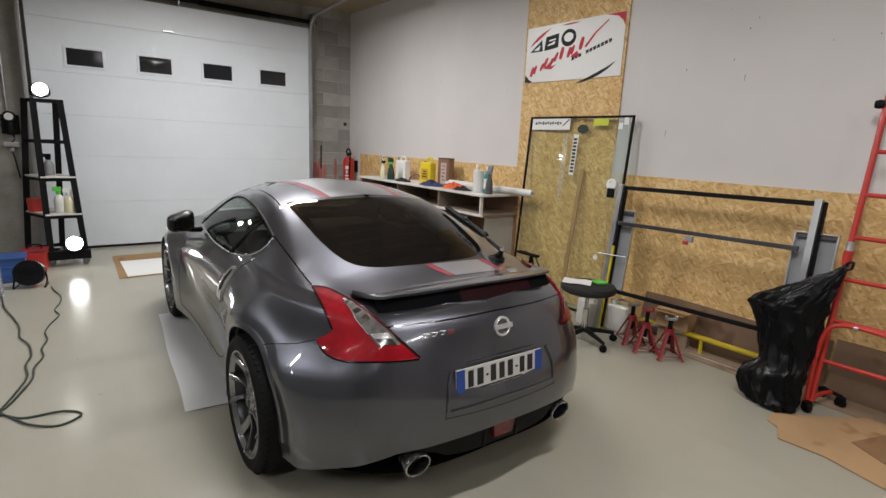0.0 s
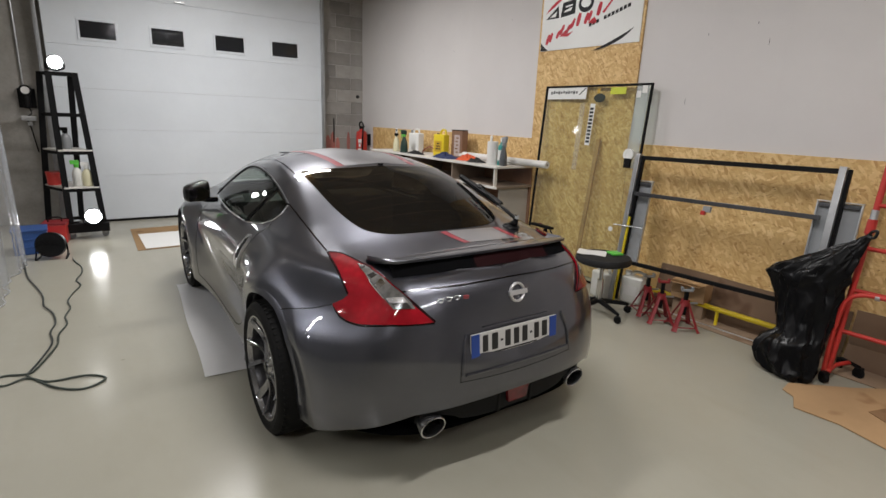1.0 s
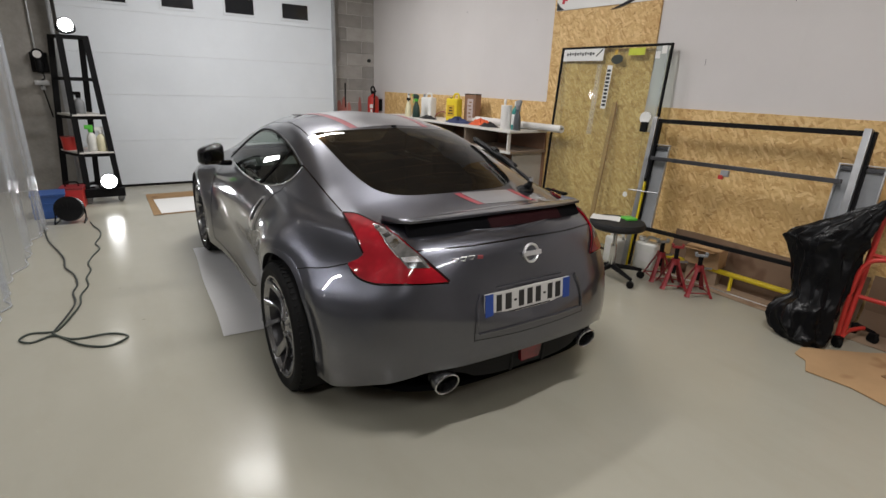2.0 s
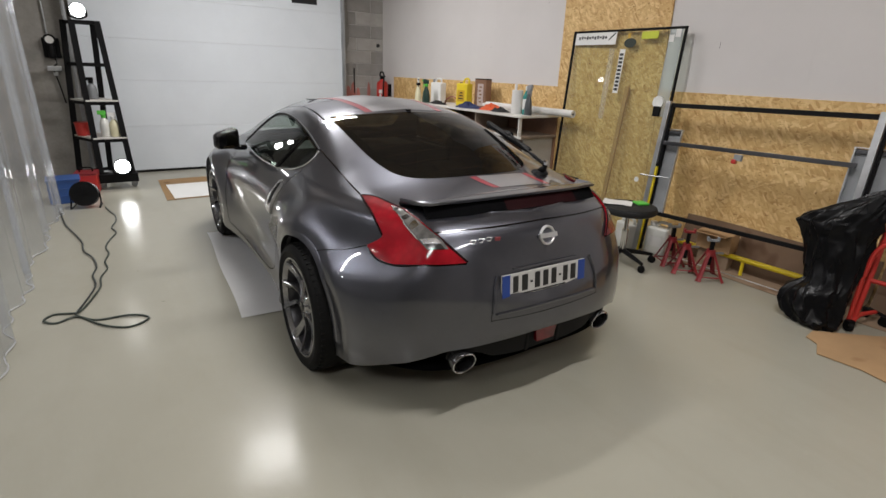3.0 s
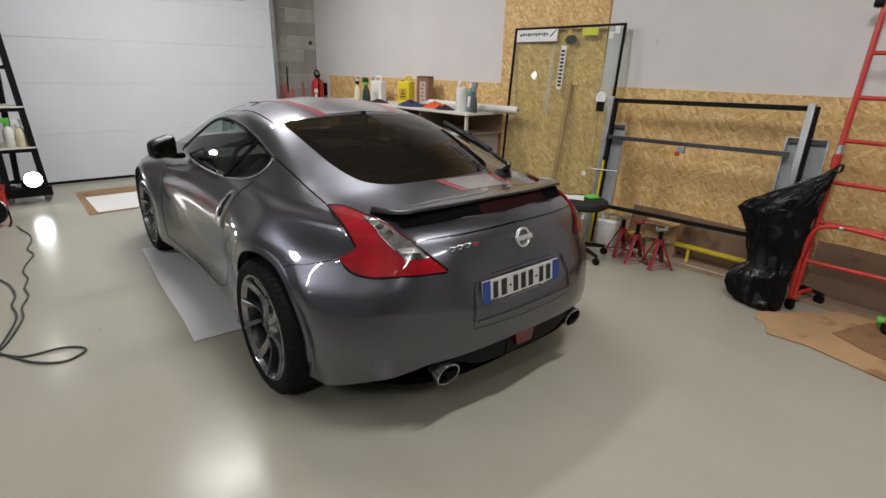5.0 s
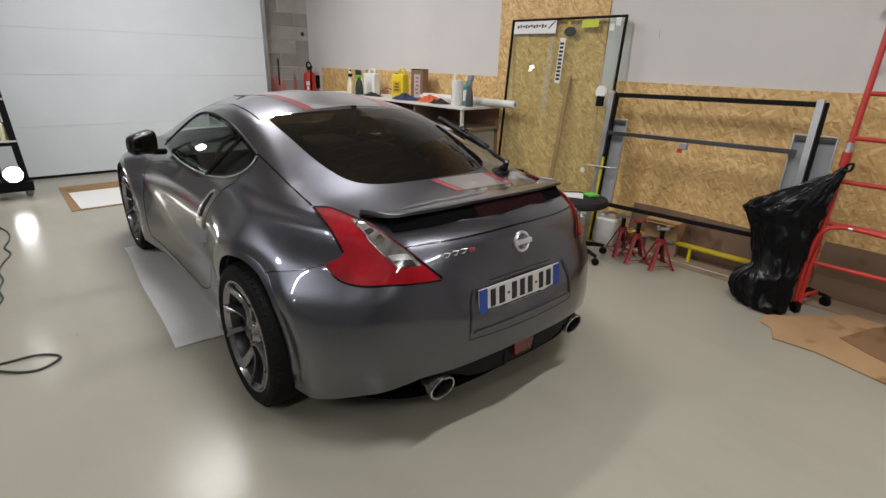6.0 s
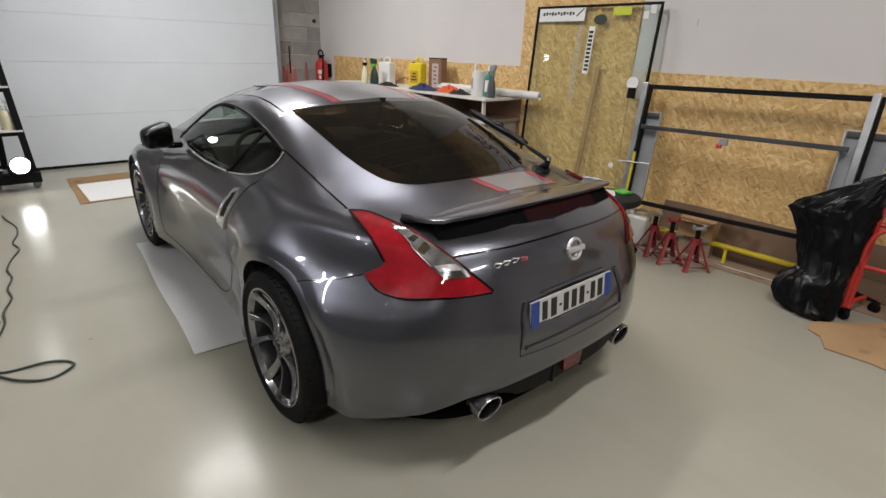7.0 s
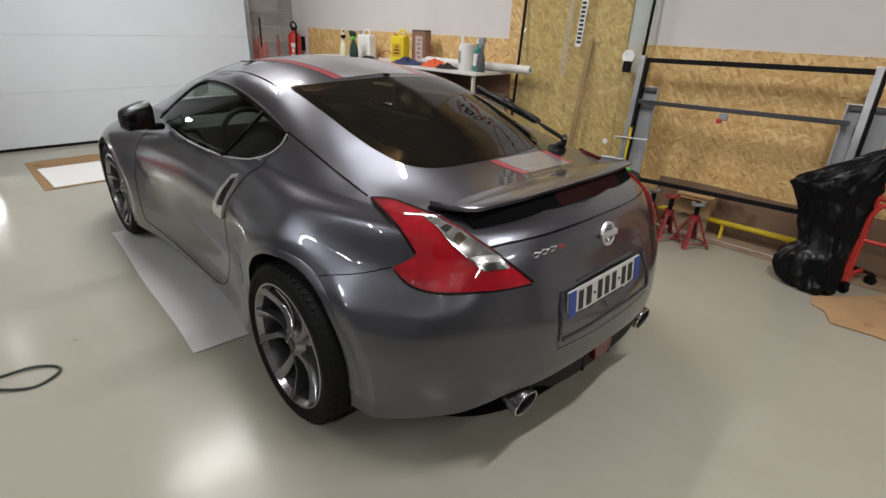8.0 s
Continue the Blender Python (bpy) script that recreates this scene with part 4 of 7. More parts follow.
def bench():
    b = thing("work_bench", "white laminate work bench with a lower shelf along the wall", "work bench", SIDE)
    part("worktop", box_bm(-0.60, 0.79, 1.080, -0.022, 3.62, 1.105, 0.004), LAMINATE, b)
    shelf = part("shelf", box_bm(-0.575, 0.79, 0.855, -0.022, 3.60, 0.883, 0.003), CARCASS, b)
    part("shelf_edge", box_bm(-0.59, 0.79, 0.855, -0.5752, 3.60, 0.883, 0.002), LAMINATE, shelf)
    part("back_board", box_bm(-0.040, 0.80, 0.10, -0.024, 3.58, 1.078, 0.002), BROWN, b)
    part("front_post", box_bm(-0.585, 0.83, 0.884, -0.545, 0.85, 1.079, 0.002), LAMINATE, b)
    part("end_panel", box_bm(-0.50, 0.83, 0.0, -0.042, 0.85, 0.854, 0.003), GREY_BOARD, b, "pale grey end panel")
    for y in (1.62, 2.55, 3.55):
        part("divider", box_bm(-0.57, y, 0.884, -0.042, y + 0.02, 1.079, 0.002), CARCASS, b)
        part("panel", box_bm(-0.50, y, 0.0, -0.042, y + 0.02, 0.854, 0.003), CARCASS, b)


bench()
TOP = 1.106


def on_bench(name, label, category, x, y, rz=0, group=""):
    return thing(name, label, category, SIDE @ pose(x, y, TOP, 0, 0, rz), group)


def bottle(name, label, x, y, r, h, mat, cap, squash=1.0):
    t = on_bench(name, label, "bottle", x, y, 20)
    part("body", lathe_bm([(0, 0), (r * 0.92, 0), (r, 0.012), (r, h * 0.62), (r * 0.85, h * 0.72), (r * 0.36, h * 0.82), (r * 0.34, h * 0.88), (0, h * 0.88)], 24, None, None, squash), mat, t, smooth=True)
    part("cap", lathe_bm([(r * 0.42, h * 0.86), (r * 0.42, h), (r * 0.3, h * 1.02), (0, h * 1.02)], 18), cap, t, smooth=True)
    part("label", lathe_bm([(r * 1.01, h * 0.18), (r * 1.012, h * 0.2), (r * 1.012, h * 0.55), (r * 1.01, h * 0.56)], 24, None, None, squash), PAPER if mat is not WHITE else GREY, t, smooth=True)


def sprayer(name, label, x, y, rz, r, h, mat, collar, head):
    """A cone-shouldered bottle under a trigger head with its nozzle and lever."""
    t = on_bench(name, label, "spray bottle", x, y, rz)
    part("body", lathe_bm([(0, 0), (r * 0.94, 0), (r, 0.010), (r * 0.98, h * 0.22), (r * 0.80, h * 0.45), (r * 0.42, h * 0.62), (r * 0.36, h * 0.70), (0, h * 0.70)], 24, None, None, 0.72), mat, t, smooth=True)
    part("collar", lathe_bm([(r * 0.44, h * 0.68), (r * 0.46, h * 0.69), (r * 0.46, h * 0.77), (r * 0.36, h * 0.79), (0, h * 0.79)], 18), collar, t, smooth=True)
    g = box_bm(-0.052, -0.015, h * 0.785, 0.040, 0.015, h, 0.012, seg=3)
    for v in g.verts:
        v.co.z -= 0.35 * max(0.0, v.co.x) * (1 if v.co.z > h * 0.9 else 0)
    hd = part("spray_head", g, head, t, smooth=True)
    part("nozzle", lathe_bm([(0, 0), (0.011, 0), (0.012, 0.014), (0.008, 0.016), (0, 0.016)], 12, None, pose(-0.052, 0, h * 0.93, 0, -90, 0)), collar, hd, smooth=True)
    part("trigger", tube_bm(smooth_path([(-0.035, 0, h * 0.80), (-0.050, 0, h * 0.72), (-0.046, 0, h * 0.62)], 4), 0.006, 8), collar, hd, smooth=True)


DARK_GREEN = simple("dark_green_plastic", (0.012, 0.035, 0.026), 0.4)
sprayer("cleaner_bottle", "cream spray bottle with a white trigger head", -0.48, 3.09, 60, 0.066, 0.325, CREAM, MATT_BLACK, WHITE)
sprayer("dark_bottle", "dark green spray bottle with a bright green trigger", -0.48, 2.88, -70, 0.060, 0.315, DARK_GREEN, GREEN, DARK_GREEN)
jug = on_bench("white_canister", "white plastic canister with a moulded handle", "canister", -0.24, 2.93, 8)
part("body", box_bm(-0.06, -0.105, 0, 0.06, 0.105, 0.27, 0.022, seg=3), WHITE, jug, smooth=True)
part("handle", tube_bm(smooth_path([(0, -0.06, 0.265), (0, -0.05, 0.315), (0, 0.03, 0.315), (0, 0.06, 0.265)], 4), 0.013, 8), WHITE, jug, smooth=True)
part("cap", lathe_bm([(0.026, 0.265), (0.026, 0.31), (0, 0.312)], 16, None, pose(0, 0.082, 0)), GREY, jug, smooth=True)
yc = on_bench("yellow_canister", "bright yellow plastic oil canister", "canister", -0.34, 2.18, 8)
part("body", box_bm(-0.055, -0.100, 0, 0.055, 0.100, 0.285, 0.018, seg=3), YELLOW, yc, smooth=True)
part("handle", tube_bm(smooth_path([(0, 0.02, 0.265), (0, -0.0, 0.33), (0, -0.07, 0.34), (0, -0.085, 0.265)], 4), 0.014, 8), YELLOW, yc, smooth=True)
part("cap", lathe_bm([(0.022, 0.265), (0.022, 0.295), (0, 0.296)], 16, None, pose(0, 0.06, 0)), INK, yc, smooth=True)
yl = part("label", box_bm(-0.057, -0.06, 0.06, -0.0555, 0.07, 0.20), simple("ochre_label", (0.55, 0.33, 0.02), 0.45), yc)
for k in range(3):
    part("label_mark", box_bm(-0.0590, -0.04 + 0.008 * k, 0.09 + 0.035 * k, -0.0577, 0.05 - 0.012 * k, 0.105 + 0.035 * k), INK, yl)
bx = on_bench("product_box", "tall brown and white printed carton", "box", -0.20, 1.97, 6)
part("carton", box_bm(-0.05, -0.10, 0, 0.05, 0.10, 0.34, 0.003), BROWN, bx)
pn = part("print", box_bm(-0.0525, -0.058, 0.02, -0.051, 0.045, 0.29), simple("pale_print", (0.50, 0.42, 0.40), 0.5), bx)
for k, z in enumerate((0.06, 0.105, 0.15, 0.195, 0.24)):
    part("print_mark", box_bm(-0.0545, -0.034 + 0.012 * (k % 2), z, -0.0532, 0.010 + 0.014 * (k % 2), z + 0.018), BROWN, pn)
part("lid", box_bm(-0.052, -0.102, 0.3405, 0.052, 0.102, 0.352, 0.003), MATT_BLACK, bx)
pr = on_bench("paper_towel_roll", "white paper towel roll standing on end", "paper roll", -0.43, 1.06)
part("roll", lathe_bm([(0.02, 0), (0.062, 0), (0.063, 0.004), (0.063, 0.252), (0.062, 0.256), (0.02, 0.256), (0.02, 0.0)], 32), PAPER, pr, smooth=True)
bottle("spray_bottle", "clear teal spray bottle with a white cap", -0.40, 0.945, 0.040, 0.30, TEAL, WHITE)
bottle("white_bottle", "slim white plastic bottle", -0.26, 1.28, 0.038, 0.31, WHITE, WHITE)
sprayer("grey_sprayer", "dark grey spray bottle with a bulky trigger head", -0.43, 0.875, 75, 0.055, 0.325, simple("smoke_plastic", (0.07, 0.075, 0.08), 0.35), GREY, GREY)


def rag(name, label, x, y, rx, ry, h, mat, seed):
    t = on_bench(name, label, "cloth", x, y)
    g = bmesh.new()
    n, m = 30, 8
    rings = []
    for j in range(m):
        s = j / (m - 1)
        ring = []
        for k in range(n):
            a = 2 * math.pi * k / n
            f = 1 + 0.35 * noise.noise(Vector((math.cos(a) * 1.6 + seed, math.sin(a) * 1.6, s)))
            z = h * math.cos(s * math.pi / 2) * (0.7 + 0.6 * noise.noise(Vector((math.cos(a) * 2.5, math.sin(a) * 2.5 + seed, s * 3))))
            ring.append(g.verts.new((rx * s * f * math.cos(a), ry * s * f * math.sin(a), max(z, 0.002)) if j else (0.002 * math.cos(a), 0.002 * math.sin(a), h)))
        rings.append(ring)
    for a, b in zip(rings, rings[1:]):
        for k in range(n):
            g.faces.new((a[k], a[(k + 1) % n], b[(k + 1) % n], b[k]))
    part("cloth", g, mat, t, smooth=True)


rag("blue_rag", "crumpled navy blue cloth on the bench", -0.45, 1.92, 0.13, 0.24, 0.075, NAVY, 1)
rag("orange_rag", "crumpled orange cloth on the bench", -0.40, 1.55, 0.10, 0.20, 0.085, ORANGE, 5)
rag("black_glove", "black work gloves lying on the bench", -0.44, 1.33, 0.10, 0.14, 0.06, SEAT, 9)
rag("tool_pouch", "dark folded tool cloth on the bench", -0.46, 2.60, 0.08, 0.20, 0.05, SEAT, 13)
fr = on_bench("film_roll", "long white roll of vinyl film on the bench", "film roll", -0.17, 0.50)
part("roll", lathe_bm([(0.014, -0.05), (0.039, -0.05), (0.040, -0.045), (0.040, 1.50), (0.039, 1.505), (0.014, 1.505)], 28, None, pose(0, 0, 0.041, -90, 0, 1.5)), PAPER, fr, smooth=True)
cb = on_bench("cable_loop", "thin red and black cable loop on the bench", "cable", -0.40, 2.42)
part("cable", tube_bm(smooth_path([(0, 0.1, 0.01), (-0.04, 0.03, 0.06), (0.02, -0.04, 0.11), (0.05, -0.12, 0.06), (0.0, -0.16, 0.008)], 6), 0.006, 6), DARK_RED, cb, smooth=True)


def extinguisher():
    e = thing("fire_extinguisher", "red fire extinguisher with a black hose hanging in the corner", "fire extinguisher", SIDE @ pose(-0.17, 4.75, 0.86))
    part("cylinder", lathe_bm([(0, 0), (0.082, 0.0), (0.096, 0.014), (0.096, 0.39), (0.085, 0.45), (0.035, 0.485), (0.030, 0.50), (0, 0.50)], 32), RED, e, smooth=True)
    part("valve", box_bm(-0.03, -0.028, 0.498, 0.03, 0.028, 0.535, 0.006), MATT_BLACK, e)
    part("lever", box_bm(-0.02, -0.085, 0.537, 0.02, 0.05, 0.552, 0.004), MATT_BLACK, e)
    hose = [(0, 0.02, 0.52), (0, 0.075, 0.55), (-0.005, 0.05, 0.605), (-0.01, -0.03, 0.615), (-0.02, -0.10, 0.56), (-0.04, -0.118, 0.44), (-0.045, -0.112, 0.25), (-0.05, -0.11, 0.12)]
    part("hose", tube_bm(smooth_path(hose, 6), 0.013, 8), BLACK, e, smooth=True)
    for a0, a1, z0, z1 in ((205, 240, 0.27, 0.33), (212, 232, 0.20, 0.255), (200, 250, 0.15, 0.175), (205, 245, 0.09, 0.125)):
        g = bmesh.new()
        cols = []
        for k in range(7):
            a = radians(a0 + (a1 - a0) * k / 6)
            cols.append([g.verts.new((r * math.cos(a), r * math.sin(a), z)) for r, z in ((0.0962, z0), (0.0975, z0), (0.0975, z1), (0.0962, z1))])
        for p, q in zip(cols, cols[1:]):
            for i in range(3):
                g.faces.new((p[i], q[i], q[i + 1], p[i + 1]))
        part("print", g, PAPER, e)
    part("bracket", box_bm(0.092, -0.02, 0.22, 0.170, 0.02, 0.42, 0.004), MATT_BLACK, e)


extinguisher()


def tripod():
    """A small folding stand that peeps over the car's tail."""
    t = thing("tripod_stand", "black folding tripod stand with a red knob by the glass", "tripod", pose(4.60, 3.80, -0.0))
    part("column", tube_bm([(0, 0, 0.30), (0, 0, 0.530)], 0.012, 10), MATT_BLACK, t, smooth=True)
    for k in range(3):
        a = 2 * math.pi * k / 3 - 0.9
        leg = part("leg", tube_bm([(0.012 * math.cos(a), 0.012 * math.sin(a), 0.50), (0.11 * math.cos(a), 0.11 * math.sin(a), 0.012)], [0.010, 0.007], 8), MATT_BLACK, t, smooth=True)
        part("foot", lathe_bm([(0, 0), (0.012, 0), (0.013, 0.018), (0.007, 0.03), (0, 0.03)], 12, None, pose(0.11 * math.cos(a), 0.11 * math.sin(a), 0)), RUBBER, leg, smooth=True)
        part("brace", tube_bm([(0, 0, 0.33), (0.05 * math.cos(a), 0.05 * math.sin(a), 0.345)], 0.005, 6), MATT_BLACK, t)
    head = part("head", box_bm(-0.03, -0.10, 0.508, 0.03, 0.20, 0.536, 0.010), MATT_BLACK, t, smooth=True)
    part("knob", lathe_bm([(0, 0), (0.016, 0), (0.018, 0.012), (0.012, 0.03), (0, 0.032)], 14, None, pose(0.03, 0.13, 0.522, 0, 90, 0)), DARK_RED, head, "small red knob", smooth=True)
    part("lever", tube_bm([(0, -0.06, 0.52), (-0.03, -0.17, 0.42)], 0.006, 8), BLACK, head, smooth=True)


tripod()


# ---- by the garage door ----
def bar_bm(p, q, w, d, bm=None):
    """A square bar from p to q, w wide across x and d deep across y."""
    g = bm or bmesh.new()
    ends = [[g.verts.new(Vector(e) + Vector(o)) for o in ((-w / 2, -d / 2, 0), (w / 2, -d / 2, 0), (w / 2, d / 2, 0), (-w / 2, d / 2, 0))] for e in (p, q)]
    g.faces.new(ends[0][::-1])
    g.faces.new(ends[1])
    for k in range(4):
        g.faces.new((ends[0][k], ends[0][(k + 1) % 4], ends[1][(k + 1) % 4], ends[1][k]))
    return g


def shelf_ladder():
    s = thing("ladder_shelf", "black steel A-shaped ladder shelf with white boards on castors", "shelf")
    z0, z1 = 0.10, 1.95
    low = {"fl": Vector((0.35, 7.50, z0)), "fr": Vector((0.69, 7.52, z0)), "rl": Vector((0.10, 8.03, z0)), "rr": Vector((0.44, 8.22, z0))}
    top = {"fl": Vector((0.325, 7.74, z1)), "fr": Vector((0.578, 7.74, z1)), "rl": Vector((0.235, 7.92, z1)), "rr": Vector((0.53, 7.92, z1))}

    def at(k, z):
        return low[k].lerp(top[k], (z - z0) / (z1 - z0))

    def beam(name, p, q, high, deep):
        d = (q - p).normalized()
        side = Vector((-d.y, d.x, 0)).normalized() * deep / 2
        up = Vector((0, 0, high / 2))
        g = bmesh.new()
        ends = [[g.verts.new(e + o) for o in (side + up, side - up, -side - up, -side + up)] for e in (p, q)]
        g.faces.new(ends[0][::-1])
        g.faces.new(ends[1])
        for k in range(4):
            g.faces.new((ends[0][k], ends[0][(k + 1) % 4], ends[1][(k + 1) % 4], ends[1][k]))
        return part(name, g, MATT_BLACK, s)
    for k in low:
        part("front_leg" if k[0] == "f" else "rear_leg", bar_bm(low[k], top[k], 0.064, 0.046), MATT_BLACK, s)
    for z, board in ((0.13, False), (0.58, True), (1.02, True), (1.46, False), (1.93, False)):
        c = {k: at(k, z) for k in low}
        beam("cross_bar", c["fl"], c["fr"], 0.040, 0.028)
        beam("cross_bar", c["rl"], c["rr"], 0.040, 0.028)
        beam("side_bar", c["fl"], c["rl"], 0.034, 0.024)
        beam("side_bar", c["fr"], c["rr"], 0.034, 0.024)
        if board:
            mid = sum(c.values(), Vector()) / 4
            pts = [c[k] + (c[k] - mid).normalized() * 0.035 for k in ("fl", "fr", "rr", "rl")]
            part("shelf_board", plate_bm([(p.x, p.y) for p in pts], 0.018, None, 2), LAMINATE, s, m=pose(0, 0, z + 0.021))
    part("base_board", bar_bm(Vector((0.53, 7.47, 0.085)), Vector((0.53, 7.47, 0.185)), 0.42, 0.12), MATT_BLACK, s)
    for k, p in low.items():
        part("castor", lathe_bm([(0, -0.011), (0.038, -0.011), (0.042, -0.005), (0.042, 0.005), (0.038, 0.011), (0, 0.011)], 18, None, pose(p.x, p.y, 0.043, 90, 0, 30)), GREY, s, smooth=True)
        part("castor_fork", box_bm(p.x - 0.016, p.y - 0.02, 0.045, p.x + 0.016, p.y + 0.02, 0.099, 0.004), STEEL, s)


shelf_ladder()


def work_light(name, label, at, aim, r, power):
    """A round LED work light: its face glows and a spot-like disc lamp lies on it."""
    m = look(at, aim) 
    w = thing(name, label, "work light", m)
    part("housing", lathe_bm([(0, 0.06), (r * 0.7, 0.06), (r, 0.035), (r * 1.05, 0.0), (r * 1.05, -0.012), (r * 0.96, -0.012)], 28), MATT_BLACK, w, smooth=True)
    part("lens", lathe_bm([(0, -0.006), (r * 0.96, -0.006)], 28), LAMP_GLOW, w, "glowing white lens")
    part("bracket", tube_bm(smooth_path([(-r * 1.08, 0, 0.02), (-r * 1.1, -r * 0.9, 0.05), (0, -r * 1.3, 0.06), (r * 1.1, -r * 0.9, 0.05), (r * 1.08, 0, 0.02)], 5), 0.009, 8), MATT_BLACK, w, smooth=True)
    a = bpy.data.lights.new("work_lamp", "AREA")
    a.shape, a.size, a.energy, a.color = "DISK", r * 1.8, power, (1.0, 0.985, 0.96)
    new("work_lamp", a).matrix_basis = m @ pose(0, 0, -0.015)
    return w


work_light("low_work_light", "lit round LED work light at the foot of the ladder shelf", (0.586, 7.36, 0.288), (0.95, 2.6, 0.45), 0.088, WORK_POWER)
work_light("top_work_light", "lit LED work light clamped on top of the ladder shelf", (0.405, 7.72, 2.055), (1.1, 2.0, 0.9), 0.078, WORK_POWER)


def fan():
    f = thing("drum_fan", "black round floor fan on a tubular stand", "fan", pose(0.20, 6.58, 0.0, 0, 0, -8) @ Matrix.Diagonal((0.74, 0.74, 0.74, 1)))
    R = 0.165
    part("drum", lathe_bm([(R, -0.07), (R + 0.012, -0.07), (R + 0.012, 0.07), (R, 0.07)], 36, None, pose(0, 0, 0.205, 78, 0, 0)), BLACK, f, smooth=True)
    g = bmesh.new()
    for k in range(7):
        r = 0.02 + 0.022 * k
        tube_bm([(r * math.cos(a), r * math.sin(a), -0.068) for a in [2 * math.pi * i / 28 for i in range(28)]], 0.0022, 5, g, True)
    for k in range(12):
        a = 2 * math.pi * k / 12
        tube_bm([(0.02 * math.cos(a), 0.02 * math.sin(a), -0.068), (R * math.cos(a), R * math.sin(a), -0.066)], 0.0022, 5, g)
    bmesh.ops.transform(g, matrix=pose(0, 0, 0.205, 78, 0, 180), verts=g.verts)
    part("grille", g, MATT_BLACK, f)
    part("motor", lathe_bm([(0, -0.05), (0.05, -0.05), (0.055, 0.05), (0, 0.05)], 20, None, pose(0, 0, 0.205, 78, 0, 0)), MATT_BLACK, f, smooth=True)
    for k in range(4):
        a = 2 * math.pi * k / 4 + 0.3
        part("blade", box_bm(0.04, -0.04, -0.004, 0.15, 0.04, 0.004, 0.002, None, pose(0, 0, 0.205, 78, 0, 0) @ pose(0, 0, 0, 0, 0, math.degrees(a)) @ pose(0, 0, 0, 28, 0, 0)), BLACK, f)
    part("backplate", lathe_bm([(0, 0.06), (R, 0.06), (R, 0.066), (0, 0.066)], 30, None, pose(0, 0, 0.205, 78, 0, 0)), BLACK, f)
    for s in (-1, 1):
        part("stand", tube_bm(smooth_path([(s * 0.18, 0.0, 0.21), (s * 0.185, 0.0, 0.08), (s * 0.175, -0.10, 0.014), (s * 0.165, 0.16, 0.014)], 5), 0.011, 8), MATT_BLACK, f, smooth=True)


fan()
bl = thing("blue_crate", "blue plastic crate on the floor", "crate", pose(0.00, 6.98, 0, 0, 0, 4))
g = box_bm(-0.15, -0.15, 0.0, 0.15, 0.15, 0.25, 0.012)
part("crate", g, BLUE, bl)
for z in (0.08, 0.16):
    part("rib", box_bm(-0.155, -0.155, z, 0.155, 0.155, z + 0.012, 0.003), BLUE, bl)
part("lid", box_bm(-0.16, -0.16, 0.25, 0.16, 0.16, 0.268, 0.005), BLUE, bl)
rb = thing("red_crate", "red plastic box with handle on the floor", "crate", pose(0.22, 7.40, 0, 0, 0, -6))
part("box", box_bm(-0.13, -0.12, 0.0, 0.10, 0.12, 0.22, 0.012), RED, rb)
part("lid", box_bm(-0.135, -0.125, 0.22, 0.105, 0.125, 0.245, 0.006), DARK_RED, rb)
part("handle", tube_bm(smooth_path([(-0.08, 0, 0.245), (-0.07, 0, 0.29), (0.04, 0, 0.29), (0.05, 0, 0.245)], 4), 0.009, 8), BLACK, rb, smooth=True)
rs = thing("red_tub", "red plastic tub on the shelf board", "tub", pose(0.235, 7.86, 0.62))
part("tub", lathe_bm([(0, 0), (0.075, 0), (0.085, 0.15), (0.090, 0.155), (0.088, 0.16), (0, 0.158)], 24), RED, rs, smooth=True)
for nm, lb, x, y, z, mat, cap, h in (("pressure_sprayer", "white sprayer bottle with a green pump head", 0.475, 7.66, 0.62, MILKY, GREEN, 0.27), ("spray_bottle", "yellowish spray bottle with a white trigger", 0.575, 7.64, 0.62, CREAM, WHITE, 0.25), ("grey_bottle", "dark grey plastic bottle on the shelf", 0.405, 7.80, 1.06, GREY, BLACK, 0.22)):
    t = thing(nm, lb, "bottle", pose(x, y, z))
    part("body", lathe_bm([(0, 0), (0.05, 0), (0.055, 0.01), (0.055, h * 0.55), (0.042, h * 0.72), (0.02, h * 0.82), (0.02, h * 0.88), (0, h * 0.88)], 22), mat, t, smooth=True)
    part("head", join(lathe_bm([(0.026, h * 0.84), (0.028, h * 0.98), (0.0, h * 1.02)], 16), box_bm(-0.06, -0.014, h * 0.98, 0.03, 0.014, h * 1.16, 0.006)), cap, t)


